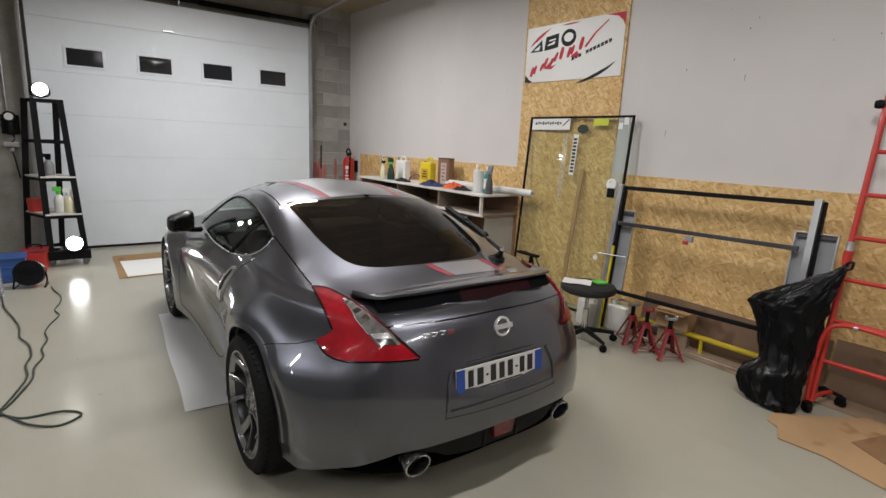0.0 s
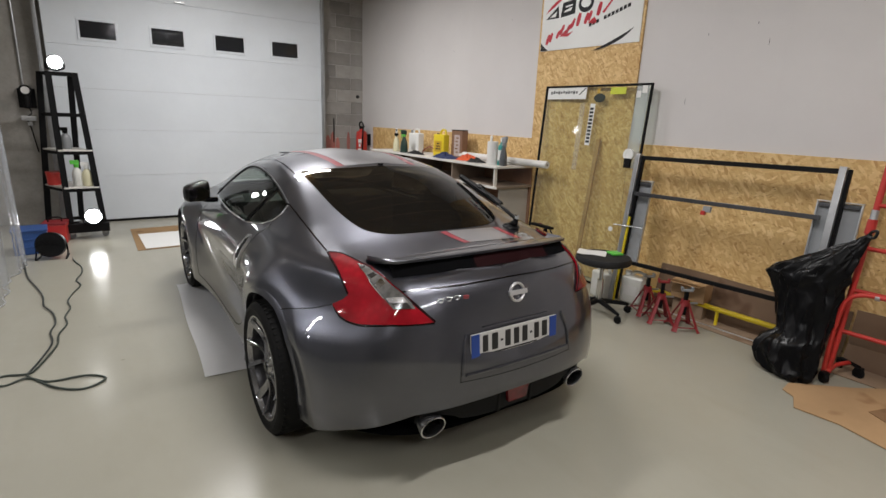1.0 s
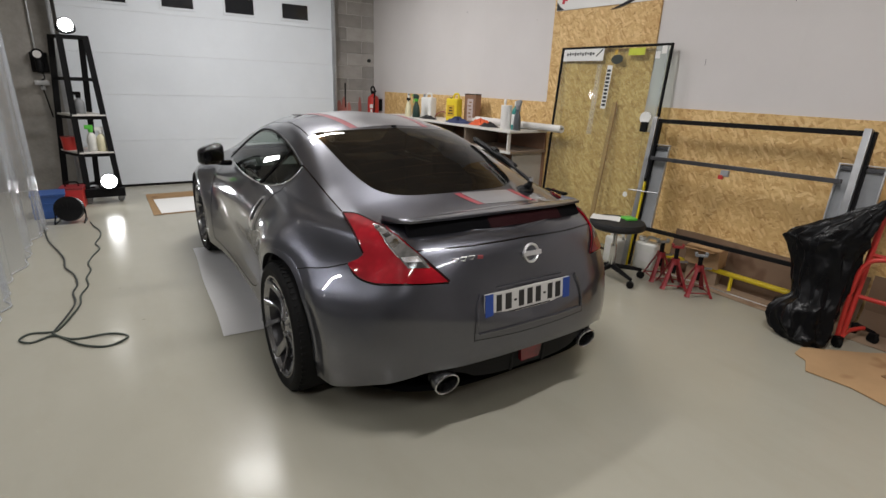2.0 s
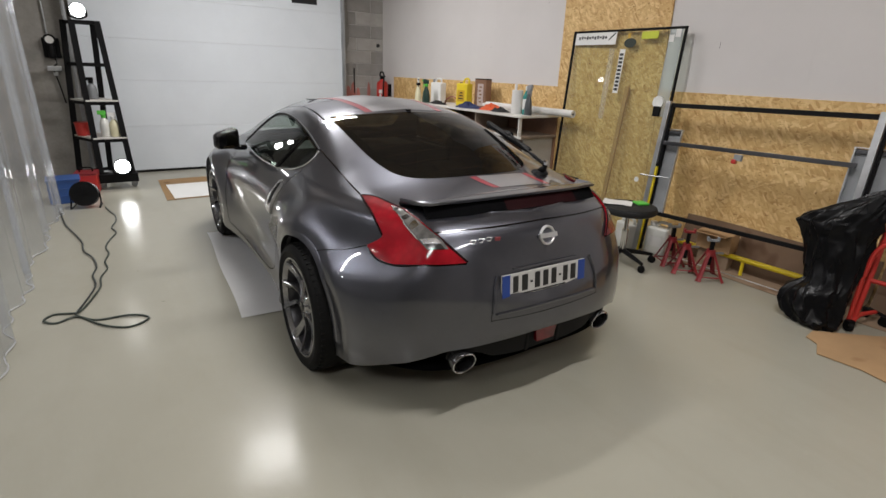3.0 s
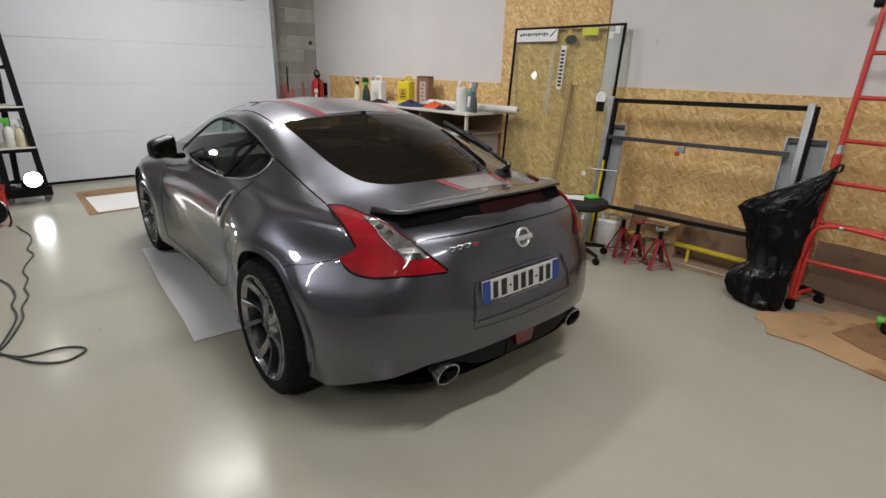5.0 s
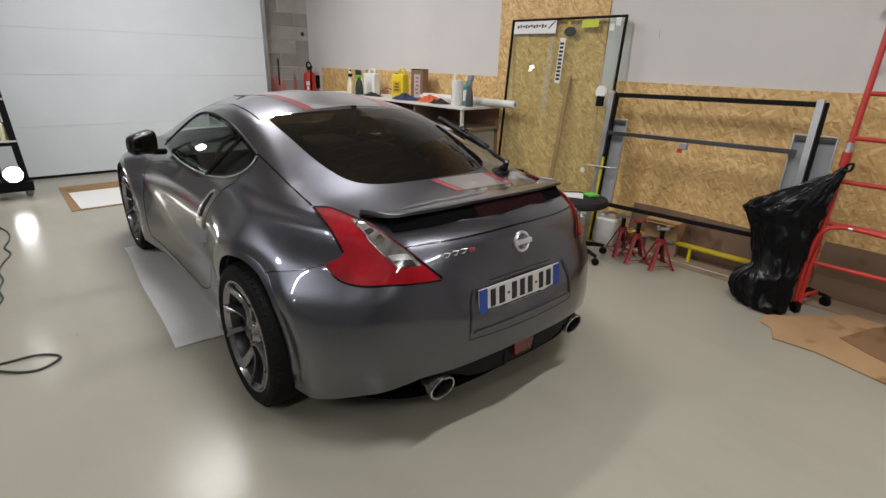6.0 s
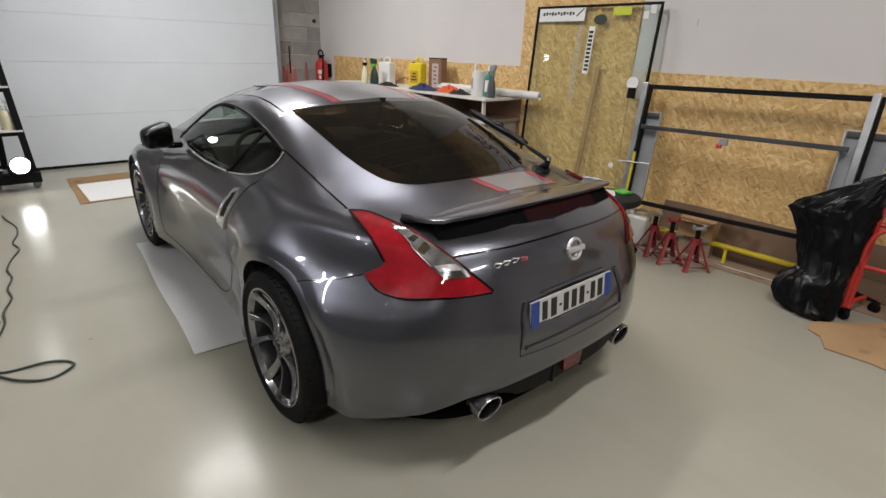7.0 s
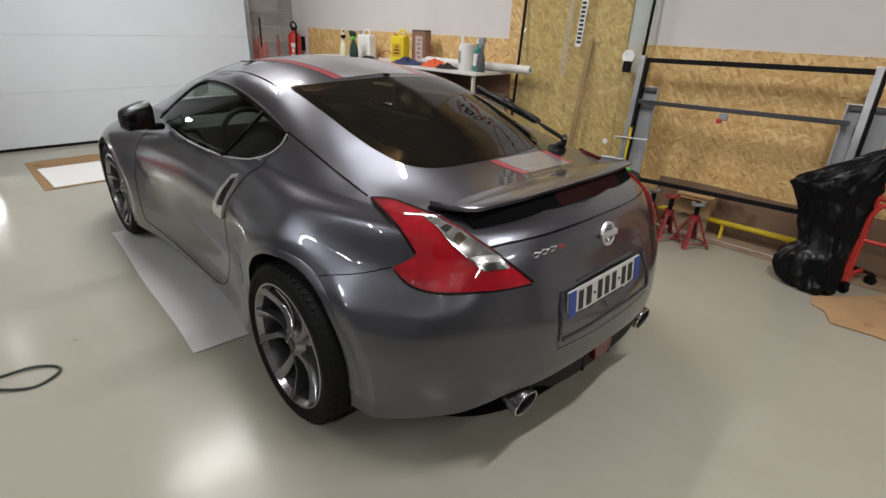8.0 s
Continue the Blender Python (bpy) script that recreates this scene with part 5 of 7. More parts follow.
def air_regulator():
    a = thing("air_regulator", "grey compressed-air regulator with a round gauge on the wall", "air regulator", pose(0.03, 8.62, 1.66))
    part("bracket", box_bm(-0.09, -0.03, -0.14, 0.09, -0.001, 0.10, 0.006), MATT_BLACK, a)
    part("bowl", lathe_bm([(0, -0.15), (0.035, -0.145), (0.042, -0.12), (0.042, 0.0), (0.03, 0.03), (0, 0.03)], 20, None, pose(0, -0.075, 0)), BLACK, a, smooth=True)
    part("gauge", lathe_bm([(0, 0.03), (0.062, 0.03), (0.068, 0.02), (0.068, 0.0), (0, 0.0)], 28, None, pose(0, -0.085, 0.075, 90, 0, 0)), MATT_BLACK, a, smooth=True)
    part("dial", lathe_bm([(0, 0.032), (0.045, 0.032)], 28, None, pose(0, -0.085, 0.075, 90, 0, 0)), PAPER, a)
    part("valve", join(box_bm(-0.085, -0.07, -0.30, 0.07, -0.03, -0.24, 0.008), box_bm(-0.03, -0.06, -0.36, 0.02, -0.03, -0.31, 0.006)), ALU, a)
    part("pipe", tube_bm(smooth_path([(0, -0.05, -0.12), (0.03, -0.06, -0.20), (-0.02, -0.055, -0.27), (0.0, -0.05, -0.40), (0.04, -0.04, -0.7)], 5), 0.008, 8), BLACK, a, smooth=True)
    part("riser", tube_bm([(-0.02, -0.03, 0.08), (-0.02, -0.03, 2.0)], 0.011, 8), STEEL, a, smooth=True)


air_regulator()


def floor_cable():
    c = thing("power_cable", "dark green power cable looped on the floor", "cable", pose(0, 0, 0.006))
    right = [(0.37, 6.50), (0.40, 6.30), (0.455, 6.08), (0.455, 5.82), (0.42, 5.62), (0.455, 5.42), (0.40, 5.20), (0.375, 5.0), (0.395, 4.82), (0.37, 4.62), (0.385, 4.45), (0.345, 4.25), (0.345, 4.08), (0.31, 3.90), (0.255, 3.72), (0.215, 3.66), (0.10, 3.70), (0.055, 3.62), (0.12, 3.56), (0.22, 3.60), (0.33, 3.50), (0.50, 3.48), (0.59, 3.43), (0.60, 3.36), (0.50, 3.31), (0.38, 3.38), (0.28, 3.53), (0.215, 3.64)]
    left = [(0.215, 3.64), (0.27, 3.85), (0.315, 4.1), (0.295, 4.32), (0.315, 4.5), (0.285, 4.75), (0.22, 4.95), (0.20, 5.2), (0.15, 5.45), (0.05, 5.85), (0.0, 6.2), (-0.04, 6.5)]
    part("cable", tube_bm(smooth_path([(x, y, 0.004 * (k % 2)) for k, (x, y) in enumerate(right)], 6), 0.0065, 6), simple("cable_green", (0.035, 0.045, 0.035), 0.5, 0, 0.1, 30, 0.0), c, smooth=True)
    part("cable", tube_bm(smooth_path([(x, y, 0.006) for x, y in left], 6), 0.0065, 6), simple("cable_grey", (0.035, 0.04, 0.036), 0.5, 0, 0.1, 30, 0.0), c, smooth=True)


floor_cable()
mat_ = thing("door_mat_board", "brown hardboard sheet lying on the floor", "board", pose(0, 0, 0.002))
part("sheet", plate_bm([(0.965, 7.80), (0.975, 6.56), (2.05, 6.62), (2.05, 7.86)], 0.004, None, 2), cardboard_mat("hardboard", (0.29, 0.175, 0.075)), mat_)
wp = thing("white_board_sheet", "white board lying on the hardboard sheet", "board", pose(0, 0, 0.0065))
part("sheet", plate_bm([(1.03, 7.42), (1.06, 6.60), (1.95, 6.64), (1.95, 7.45)], 0.004, None, 2), PLATE_WHITE, wp)


def floor_film():
    p = thing("floor_paper", "thin grey-white protective film sheet under the car's side", "film sheet", pose(0, 0, 0.002))
    g = bmesh.new()
    n, m = 30, 8
    rows = []
    for i in range(n + 1):
        t = i / n
        y = 3.122 + (5.075 - 3.122) * t
        x0 = 1.115 + 0.075 * t + 0.006 * math.sin(9 * t)
        rows.append([g.verts.new((x0 + (1.72 - x0) * k / m, y - 0.03 * k / m * (1 - t), 0.0015 + 0.0035 * (0.5 + 0.5 * math.sin(13 * t + 2.2 * k / m))) ) for k in range(m + 1)])
    for a, b in zip(rows, rows[1:]):
        for k in range(m):
            g.faces.new((a[k], a[k + 1], b[k + 1], b[k]))
    part("sheet", g, simple("film_white", (0.60, 0.595, 0.585), 0.36, 0, 0.05, 12, 0.05), p, smooth=True)


floor_film()


def curtain():
    c = thing("plastic_curtain", "clear hanging plastic film curtain with vertical folds", "curtain", pose(0, 0, 0))
    g = bmesh.new()
    n, m = 420, 10
    rows = []
    for j in range(m + 1):
        z = 0.01 + (3.70 - 0.01) * j / m
        row = []
        for i in range(n + 1):
            y = 1.2 + (6.80 - 1.2) * i / n
            f = 0.022 * math.sin(y * 21 + 1.2 * math.sin(y * 3)) + 0.030 * math.sin(y * 6.1 + 0.8) + 0.012 * noise.noise(Vector((y * 4, z * 0.8, 0)))
            row.append(g.verts.new((-0.10 + f * (1.1 - 0.12 * z) - 0.012 * (y - 4) + 0.075 * max(0.0, (y - 4.6) / 2) * (1.25 - z / 3.7), y, z)))
        rows.append(row)
    for a, b in zip(rows, rows[1:]):
        for i in range(n):
            g.faces.new((a[i], a[i + 1], b[i + 1], b[i]))
    part("film", g, FILM, c, smooth=True)
    part("rail", box_bm(-0.13, 1.1, 3.70, -0.08, 7.0, CEIL_Z - 0.002, 0.004), ALU, c)
    part("hem", tube_bm([(-0.10 + 0.022 * math.sin(y * 21 + 1.2 * math.sin(y * 3)) + 0.03 * math.sin(y * 6.1 + 0.8) - 0.012 * (y - 4) + 0.094 * max(0.0, (y - 4.6) / 2), y, 0.008) for y in [1.2 + 5.60 * k / 200 for k in range(201)]], 0.005, 5), simple("hem_film", (0.5, 0.5, 0.5), 0.3), c)


curtain()
vac = thing("shop_vacuum", "black and grey workshop vacuum behind the plastic curtain", "vacuum cleaner", pose(-0.42, 3.35, 0))
part("tank", lathe_bm([(0, 0.03), (0.17, 0.03), (0.18, 0.06), (0.18, 0.34), (0.165, 0.37), (0, 0.37)], 28), GREY, vac, smooth=True)
part("motor_head", lathe_bm([(0.17, 0.37), (0.175, 0.42), (0.13, 0.50), (0.06, 0.53), (0, 0.53)], 28), BLACK, vac, smooth=True)
part("handle", tube_bm(smooth_path([(-0.08, 0, 0.50), (-0.06, 0, 0.57), (0.06, 0, 0.57), (0.08, 0, 0.50)], 4), 0.013, 8), BLACK, vac, smooth=True)
for k in range(4):
    a = math.pi / 4 + math.pi * k / 2
    part("castor", lathe_bm([(0, -0.012), (0.028, -0.012), (0.028, 0.012), (0, 0.012)], 14, None, pose(0.14 * math.cos(a), 0.14 * math.sin(a), 0.028, 90, 0, 0)), RUBBER, vac)

# ---- the coupe's skin: outline, flanks and top as smooth functions (x across, y ahead of the rear axle, z up) ----
def spline(keys, s):
    """Smooth value at s of keys (s, value), monotone between them."""
    n = len(keys)
    if s <= keys[0][0]:
        return keys[0][1]
    if s >= keys[-1][0]:
        return keys[-1][1]
    i = max(k for k in range(n - 1) if keys[k][0] <= s)
    d = [(keys[k + 1][1] - keys[k][1]) / (keys[k + 1][0] - keys[k][0]) for k in range(n - 1)]

    def slope(k):
        if k == 0 or k == n - 1:
            return d[min(k, n - 2)]
        a, b = d[k - 1], d[k]
        return 0.0 if a * b <= 0 else 2 * a * b / (a + b)
    h = keys[i + 1][0] - keys[i][0]
    t = (s - keys[i][0]) / h
    return ((1 + 2 * t) * (1 - t) ** 2 * keys[i][1] + t * (1 - t) ** 2 * h * slope(i)
            + t * t * (3 - 2 * t) * keys[i + 1][1] + t * t * (t - 1) * h * slope(i + 1))


# the plan outline at its widest level, from the tail's middle to the nose's middle
OUT = [(0, -0.87), (0.24, -0.862), (0.45, -0.83), (0.63, -0.745), (0.76, -0.60), (0.85, -0.42), (0.905, -0.22), (0.935, 0.0), (0.935, 0.18),
       (0.912, 0.5), (0.886, 0.9), (0.877, 1.5), (0.888, 2.05), (0.908, 2.55), (0.89, 2.9), (0.80, 3.2), (0.55, 3.40), (0, 3.48)]


def outline(u):
    """Point and inward normal of the outline at u = 0 .. 17 (one step for each key)."""
    i = min(int(u), len(OUT) - 2)
    t = u - i
    mirror_a = (-OUT[1][0], OUT[1][1])
    mirror_b = (-OUT[-2][0], OUT[-2][1])
    p = [mirror_a] + OUT + [mirror_b]
    a, b, c, d = p[i], p[i + 1], p[i + 2], p[i + 3]
    pt = [0.5 * (2 * b[k] + (c[k] - a[k]) * t + (2 * a[k] - 5 * b[k] + 4 * c[k] - d[k]) * t * t + (3 * b[k] - a[k] - 3 * c[k] + d[k]) * t ** 3) for k in (0, 1)]
    tg = [0.5 * ((c[k] - a[k]) + 2 * (2 * a[k] - 5 * b[k] + 4 * c[k] - d[k]) * t + 3 * (3 * b[k] - a[k] - 3 * c[k] + d[k]) * t * t) for k in (0, 1)]
    ln = math.hypot(*tg) or 1
    return pt[0], pt[1], -tg[1] / ln, tg[0] / ln


# how far the flank lies inside the outline, by height, at a few places round the car (u: height, inset)
FLANK = [
    (0.0, [(0.20, 0.09), (0.32, 0.03), (0.42, 0.0), (0.52, 0.008), (0.60, 0.038), (0.70, 0.062), (0.84, 0.082), (0.90, 0.12), (0.935, 0.19)]),
    (2.6, [(0.20, 0.06), (0.32, 0.015), (0.45, 0.0), (0.60, 0.008), (0.70, 0.032), (0.80, 0.070), (0.88, 0.12), (0.92, 0.17), (0.94, 0.23)]),
    (4.2, [(0.20, 0.04), (0.32, 0.008), (0.48, 0.0), (0.58, 0.005), (0.65, 0.024), (0.72, 0.072), (0.775, 0.106), (0.90, 0.150), (0.94, 0.20)]),
    (5.6, [(0.20, 0.03), (0.32, 0.005), (0.48, 0.0), (0.58, 0.004), (0.645, 0.020), (0.715, 0.068), (0.77, 0.104), (0.90, 0.145), (0.94, 0.195)]),
    (7.5, [(0.20, 0.0), (0.32, 0.0), (0.45, 0.0), (0.60, 0.0), (0.72, 0.01), (0.80, 0.04), (0.87, 0.09), (0.91, 0.13), (0.94, 0.18)]),
    (9.3, [(0.20, 0.006), (0.29, 0.034), (0.42, 0.036), (0.60, 0.014), (0.72, 0.006), (0.80, 0.024), (0.87, 0.06), (0.93, 0.10), (0.97, 0.145)]),
    (10.6, [(0.20, 0.006), (0.29, 0.038), (0.42, 0.040), (0.60, 0.016), (0.70, 0.004), (0.80, 0.014), (0.87, 0.04), (0.92, 0.065), (0.95, 0.09)]),
    (12.9, [(0.20, 0.02), (0.32, 0.0), (0.45, 0.0), (0.60, 0.0), (0.70, 0.005), (0.76, 0.03), (0.82, 0.08), (0.85, 0.12), (0.87, 0.17)]),
    (15.0, [(0.20, 0.03), (0.32, 0.0), (0.45, 0.0), (0.52, 0.01), (0.58, 0.03), (0.64, 0.07), (0.68, 0.12), (0.71, 0.17), (0.73, 0.22)]),
    (17.0, [(0.20, 0.05), (0.32, 0.0), (0.45, 0.0), (0.52, 0.01), (0.58, 0.03), (0.62, 0.07), (0.65, 0.12), (0.67, 0.17), (0.68, 0.22)]),
]


def blend_keys(u):
    return [(spline([(f[0], f[1][k][0]) for f in FLANK], u), spline([(f[0], f[1][k][1]) for f in FLANK], u)) for k in range(9)]


def flare(y, z):
    """How far the wheel arches swell out: a flat band round the opening, a soft crease, then the haunch falls away."""
    out = 0.0
    for ya, most, band, fall in ((0.0, 0.030, 0.060, 0.11), (2.60, 0.055, 0.050, 0.15)):
        d = math.hypot(y - ya, z - 0.343) - 0.388
        if y < ya:
            fall += 0.18 * min(1.0, max(0.0, (0.62 - z) / 0.25))
        if d < band:
            out = max(out, most - 0.010 * min(1.0, (band - d) / band))
        else:
            out = max(out, most * math.exp(-((d - band) / fall) ** 1.5))
    return out


def flank(u, z, keys=None):
    """Point of the right-hand skin (x > 0) at u and height z."""
    x, y, nx, ny = outline(u)
    d = spline(keys or blend_keys(u), z)
    if abs(nx) > 0.3:
        d -= flare(y, z) * min(1.0, (abs(nx) - 0.3) / 0.4)
    return Vector((max(x + nx * d, 0.0), y + ny * d, z))


# the top: for each y the middle's height, the roof rail and the belt, as (y, value)
TOP_Z = [(-0.70, 0.93), (-0.50, 0.957), (-0.27, 0.995), (0.1, 1.142), (0.51, 1.278), (0.8, 1.33), (1.1, 1.35), (1.45, 1.335), (1.7, 1.27), (2.0, 1.13), (2.25, 1.01), (2.6, 0.95), (3.0, 0.84), (3.3, 0.72)]
RAIL_X = [(-0.6, 0.60), (-0.27, 0.64), (0.1, 0.61), (0.4, 0.585), (0.76, 0.555), (1.1, 0.545), (1.45, 0.56), (1.9, 0.64), (2.25, 0.70), (3.0, 0.60)]
RAIL_DROP = [(-0.6, 0.015), (-0.27, 0.03), (0.1, 0.085), (0.4, 0.090), (0.76, 0.085), (1.1, 0.085), (1.45, 0.10), (1.9, 0.09), (2.25, 0.05), (3.0, 0.03)]
BELT_X = [(-0.6, 0.68), (-0.27, 0.715), (0.1, 0.715), (0.4, 0.72), (0.8, 0.765), (1.1, 0.79), (1.6, 0.80), (2.05, 0.80), (2.4, 0.79), (3.0, 0.68)]
BELT_Z = [(-0.6, 0.945), (-0.27, 0.962), (0.1, 0.99), (0.4, 1.025), (0.8, 0.985), (1.1, 0.962), (1.6, 0.955), (2.05, 0.945), (2.4, 0.91), (3.0, 0.80)]


def top_profile(y, edge):
    """Keys (x, z) across the top at y, out to the shoulder point edge."""
    zc, rx, bx = spline(TOP_Z, y), spline(RAIL_X, y), spline(BELT_X, y)
    zr = zc - spline(RAIL_DROP, y)
    bz = spline(BELT_Z, y)
    ex = max(edge.x, 1e-4)
    keys = [(0, zc), (0.55 * rx, zc - 0.24 * (zc - zr)), (rx, zr), (0.5 * (rx + bx), 0.5 * (zr + bz) + 0.006), (bx, bz), (max(ex, bx + 0.02), edge.z)]
    if ex < 0.75:
        f = ex / 0.75
        keys = [(a * f, b) for a, b in keys]
        keys[-1] = (ex, edge.z)
    return keys


AXLE_F = 2.60
ARCH_R = 0.388
WHEEL_Z = 0.343
US = [17 * k / 440 for k in range(441)]
N_SIDE, N_TOP = 60, 64


def bottom_z(u):
    """Lower edge of the painted skin."""
    return spline([(0, 0.392), (1.0, 0.386), (1.9, 0.378), (2.4, 0.37), (2.75, 0.348), (3.45, 0.30), (3.9, 0.273), (4.4, 0.234), (5, 0.20), (9, 0.195), (17, 0.2)], u)


def skin_rows():
    rows = []
    for u in US:
        keys = blend_keys(u)
        z0, z1 = bottom_z(u), keys[-1][0]
        col = []
        for j in range(N_SIDE + 1):
            col.append(flank(u, z0 + (z1 - z0) * j / N_SIDE, keys))
        e = col[-1]
        prof = top_profile(e.y, e)
        for k in range(1, N_TOP + 1):
            x = e.x * (1 - k / N_TOP)
            col.append(Vector((x, e.y, spline(prof, x))))
        rows.append(col)
    # even out the curvature of the top and the shoulder
    first = N_SIDE - 6
    for _ in range(44):
        old = [[p.z for p in col] for col in rows]
        for i in range(1, len(rows) - 1):
            for k in range(first, N_SIDE + N_TOP):
                along = (old[i - 1][k] + old[i + 1][k]) / 2
                across = (old[i][k - 1] + old[i][k + 1]) / 2
                soft = 1.0 if rows[i][k].y < 0.62 else 0.35
                new_z = 0.4 * old[i][k] + 0.3 * along + 0.3 * across if k > N_SIDE + 1 else 0.6 * old[i][k] + 0.4 * along
                rows[i][k].z = old[i][k] + soft * (new_z - old[i][k])
    return rows


ROWS_CAR = skin_rows()


def skin_bm(keep):
    """The skin with only the faces whose middle keep() accepts, both sides."""
    g = bmesh.new()
    for side in (1, -1):
        vs = [[g.verts.new((p.x * side, p.y, p.z)) for p in col] for col in ROWS_CAR]
        for a, b in zip(vs, vs[1:]):
            for k in range(len(a) - 1):
                q = (a[k], a[k + 1], b[k + 1], b[k])
                mid = (q[0].co + q[1].co + q[2].co + q[3].co) / 4
                if keep(mid, k):
                    g.faces.new(q if side > 0 else q[::-1])
    bmesh.ops.remove_doubles(g, verts=g.verts, dist=1e-5)
    bmesh.ops.delete(g, geom=[v for v in g.verts if not v.link_faces], context="VERTS")
    return g


from mathutils.bvhtree import BVHTree
from mathutils.kdtree import KDTree


def skin_normals():
    """The skin's points in a tree, with the grid's own outward normals."""
    n, m = len(ROWS_CAR), len(ROWS_CAR[0])
    tree, out = KDTree(n * m), []
    for i in range(n):
        for k in range(m):
            if i == 0 or i == n - 1:
                mirrored = [Vector((-p.x, p.y, p.z)) for p in (ROWS_CAR[1 if i == 0 else n - 2][k],)][0]
                du = (ROWS_CAR[1][k] - mirrored) if i == 0 else (mirrored - ROWS_CAR[n - 2][k])
            else:
                du = ROWS_CAR[i + 1][k] - ROWS_CAR[i - 1][k]
            dv = ROWS_CAR[i][min(k + 1, m - 1)] - ROWS_CAR[i][max(k - 1, 0)]
            nrm = du.cross(dv)
            if nrm.length < 1e-9:
                nrm = Vector((0, 0, 1))
            nrm.normalize()
            if nrm.dot(ROWS_CAR[i][k] - Vector((0, 1.2, 0.45))) < 0:
                nrm = -nrm
            if k == m - 1:
                nrm.x = 0
                nrm.normalize()
            tree.insert(ROWS_CAR[i][k], len(out))
            out.append(nrm)
    tree.balance()
    return tree, out


SKIN_TREE, SKIN_NRM = skin_normals()


def sheen(ob):
    """Gives a skin part the whole skin's even normals, so that highlights run across its cut edges."""
    me = ob.data
    res = []
    for v in me.vertices:
        s = -1 if v.co.x < 0 else 1
        near = SKIN_TREE.find_n(Vector((abs(v.co.x), v.co.y, v.co.z)), 4)
        if near[0][2] > 0.012:
            res.append(v.normal.copy())
            continue
        n = Vector()
        for _, i, d in near:
            n += SKIN_NRM[i] / (d * d + 1e-6)
        n.normalize()
        res.append(Vector((n.x * s, n.y, n.z)))
    me.normals_split_custom_set_from_vertices(res)
    return ob


whole = skin_bm(lambda p, k: True)
bmesh.ops.recalc_face_normals(whole, faces=whole.faces)
SKIN = BVHTree.FromBMesh(whole)
whole.free()


def on_skin(p, lift=0.0):
    """The skin's nearest point to p, lifted off along the outward normal, and that normal."""
    co, nrm, _, _ = SKIN.find_nearest(Vector(p))
    if nrm.dot(co - Vector((0, 1.2, 0.55))) < 0:
        nrm = -nrm
    return co + nrm * lift, nrm


def patch_bm(edge_a, edge_b, lift, thick=0.0, n=8, across=8, bm=None, mirror=False):
    """A sheet on the skin between two edges (lists of rough points), lift above it and, if thick, closed down towards it."""
    out = bm or bmesh.new()
    a, b = smooth_path(edge_a, n), smooth_path(edge_b, n)

    def even(path, cnt):
        d = [0.0]
        for p, q in zip(path, path[1:]):
            d.append(d[-1] + (q - p).length)
        res = []
        for k in range(cnt):
            s = d[-1] * k / (cnt - 1)
            i = min(max(j for j in range(len(d)) if d[j] <= s + 1e-9), len(path) - 2)
            t = (s - d[i]) / max(d[i + 1] - d[i], 1e-9)
            res.append(path[i].lerp(path[i + 1], t))
        return res
    cnt = n * 5
    a, b = even(a, cnt), even(b, cnt)
    top, low = [], []
    for p, q in zip(a, b):
        r1, r2 = [], []
        for k in range(across + 1):
            c, nrm = on_skin(p.lerp(q, k / across), lift)
            s = Vector((-1, 1, 1)) if mirror else Vector((1, 1, 1))
            r1.append(out.verts.new(c * s))
            if thick:
                r2.append(out.verts.new((c - nrm * thick) * s))
        top.append(r1)
        low.append(r2)

    def quad(*q):
        q = [v for i, v in enumerate(q) if v not in q[:i]]
        try:
            out.faces.new(q if not mirror else q[::-1])
        except ValueError:
            pass
    for i in range(cnt - 1):
        for k in range(across):
            quad(top[i][k], top[i][k + 1], top[i + 1][k + 1], top[i + 1][k])
        if thick:
            quad(top[i][0], top[i + 1][0], low[i + 1][0], low[i][0])
            quad(top[i + 1][-1], top[i][-1], low[i][-1], low[i + 1][-1])
    if thick:
        for k in range(across):
            quad(top[0][k + 1], top[0][k], low[0][k], low[0][k + 1])
            quad(top[-1][k], top[-1][k + 1], low[-1][k + 1], low[-1][k])
    bmesh.ops.remove_doubles(out, verts=out.verts, dist=2e-5)
    return out


def ruled_bm(edge_a, edge_b, bulge, mirror=False, n=36, across=10):
    """A pane stretched between two edges, bowed outwards a little."""
    g = bmesh.new()
    a, b = [smooth_path(e, 8) for e in (edge_a, edge_b)]

    def pick(path, t):
        f = t * (len(path) - 1)
        i = min(int(f), len(path) - 2)
        return path[i].lerp(path[i + 1], f - i)
    rows = []
    for i in range(n + 1):
        p, q = pick(a, i / n), pick(b, i / n)
        row = []
        for k in range(across + 1):
            c = p.lerp(q, k / across)
            c.x += bulge * 4 * (k / across) * (1 - k / across) * min(1.0, (p - q).length / 0.15)
            row.append(g.verts.new((-c.x if mirror else c.x, c.y, c.z)))
        rows.append(row)
    for r, s in zip(rows, rows[1:]):
        for k in range(across):
            g.faces.new((r[k], r[k + 1], s[k + 1], s[k]))
    bmesh.ops.remove_doubles(g, verts=g.verts, dist=1e-5)
    return g


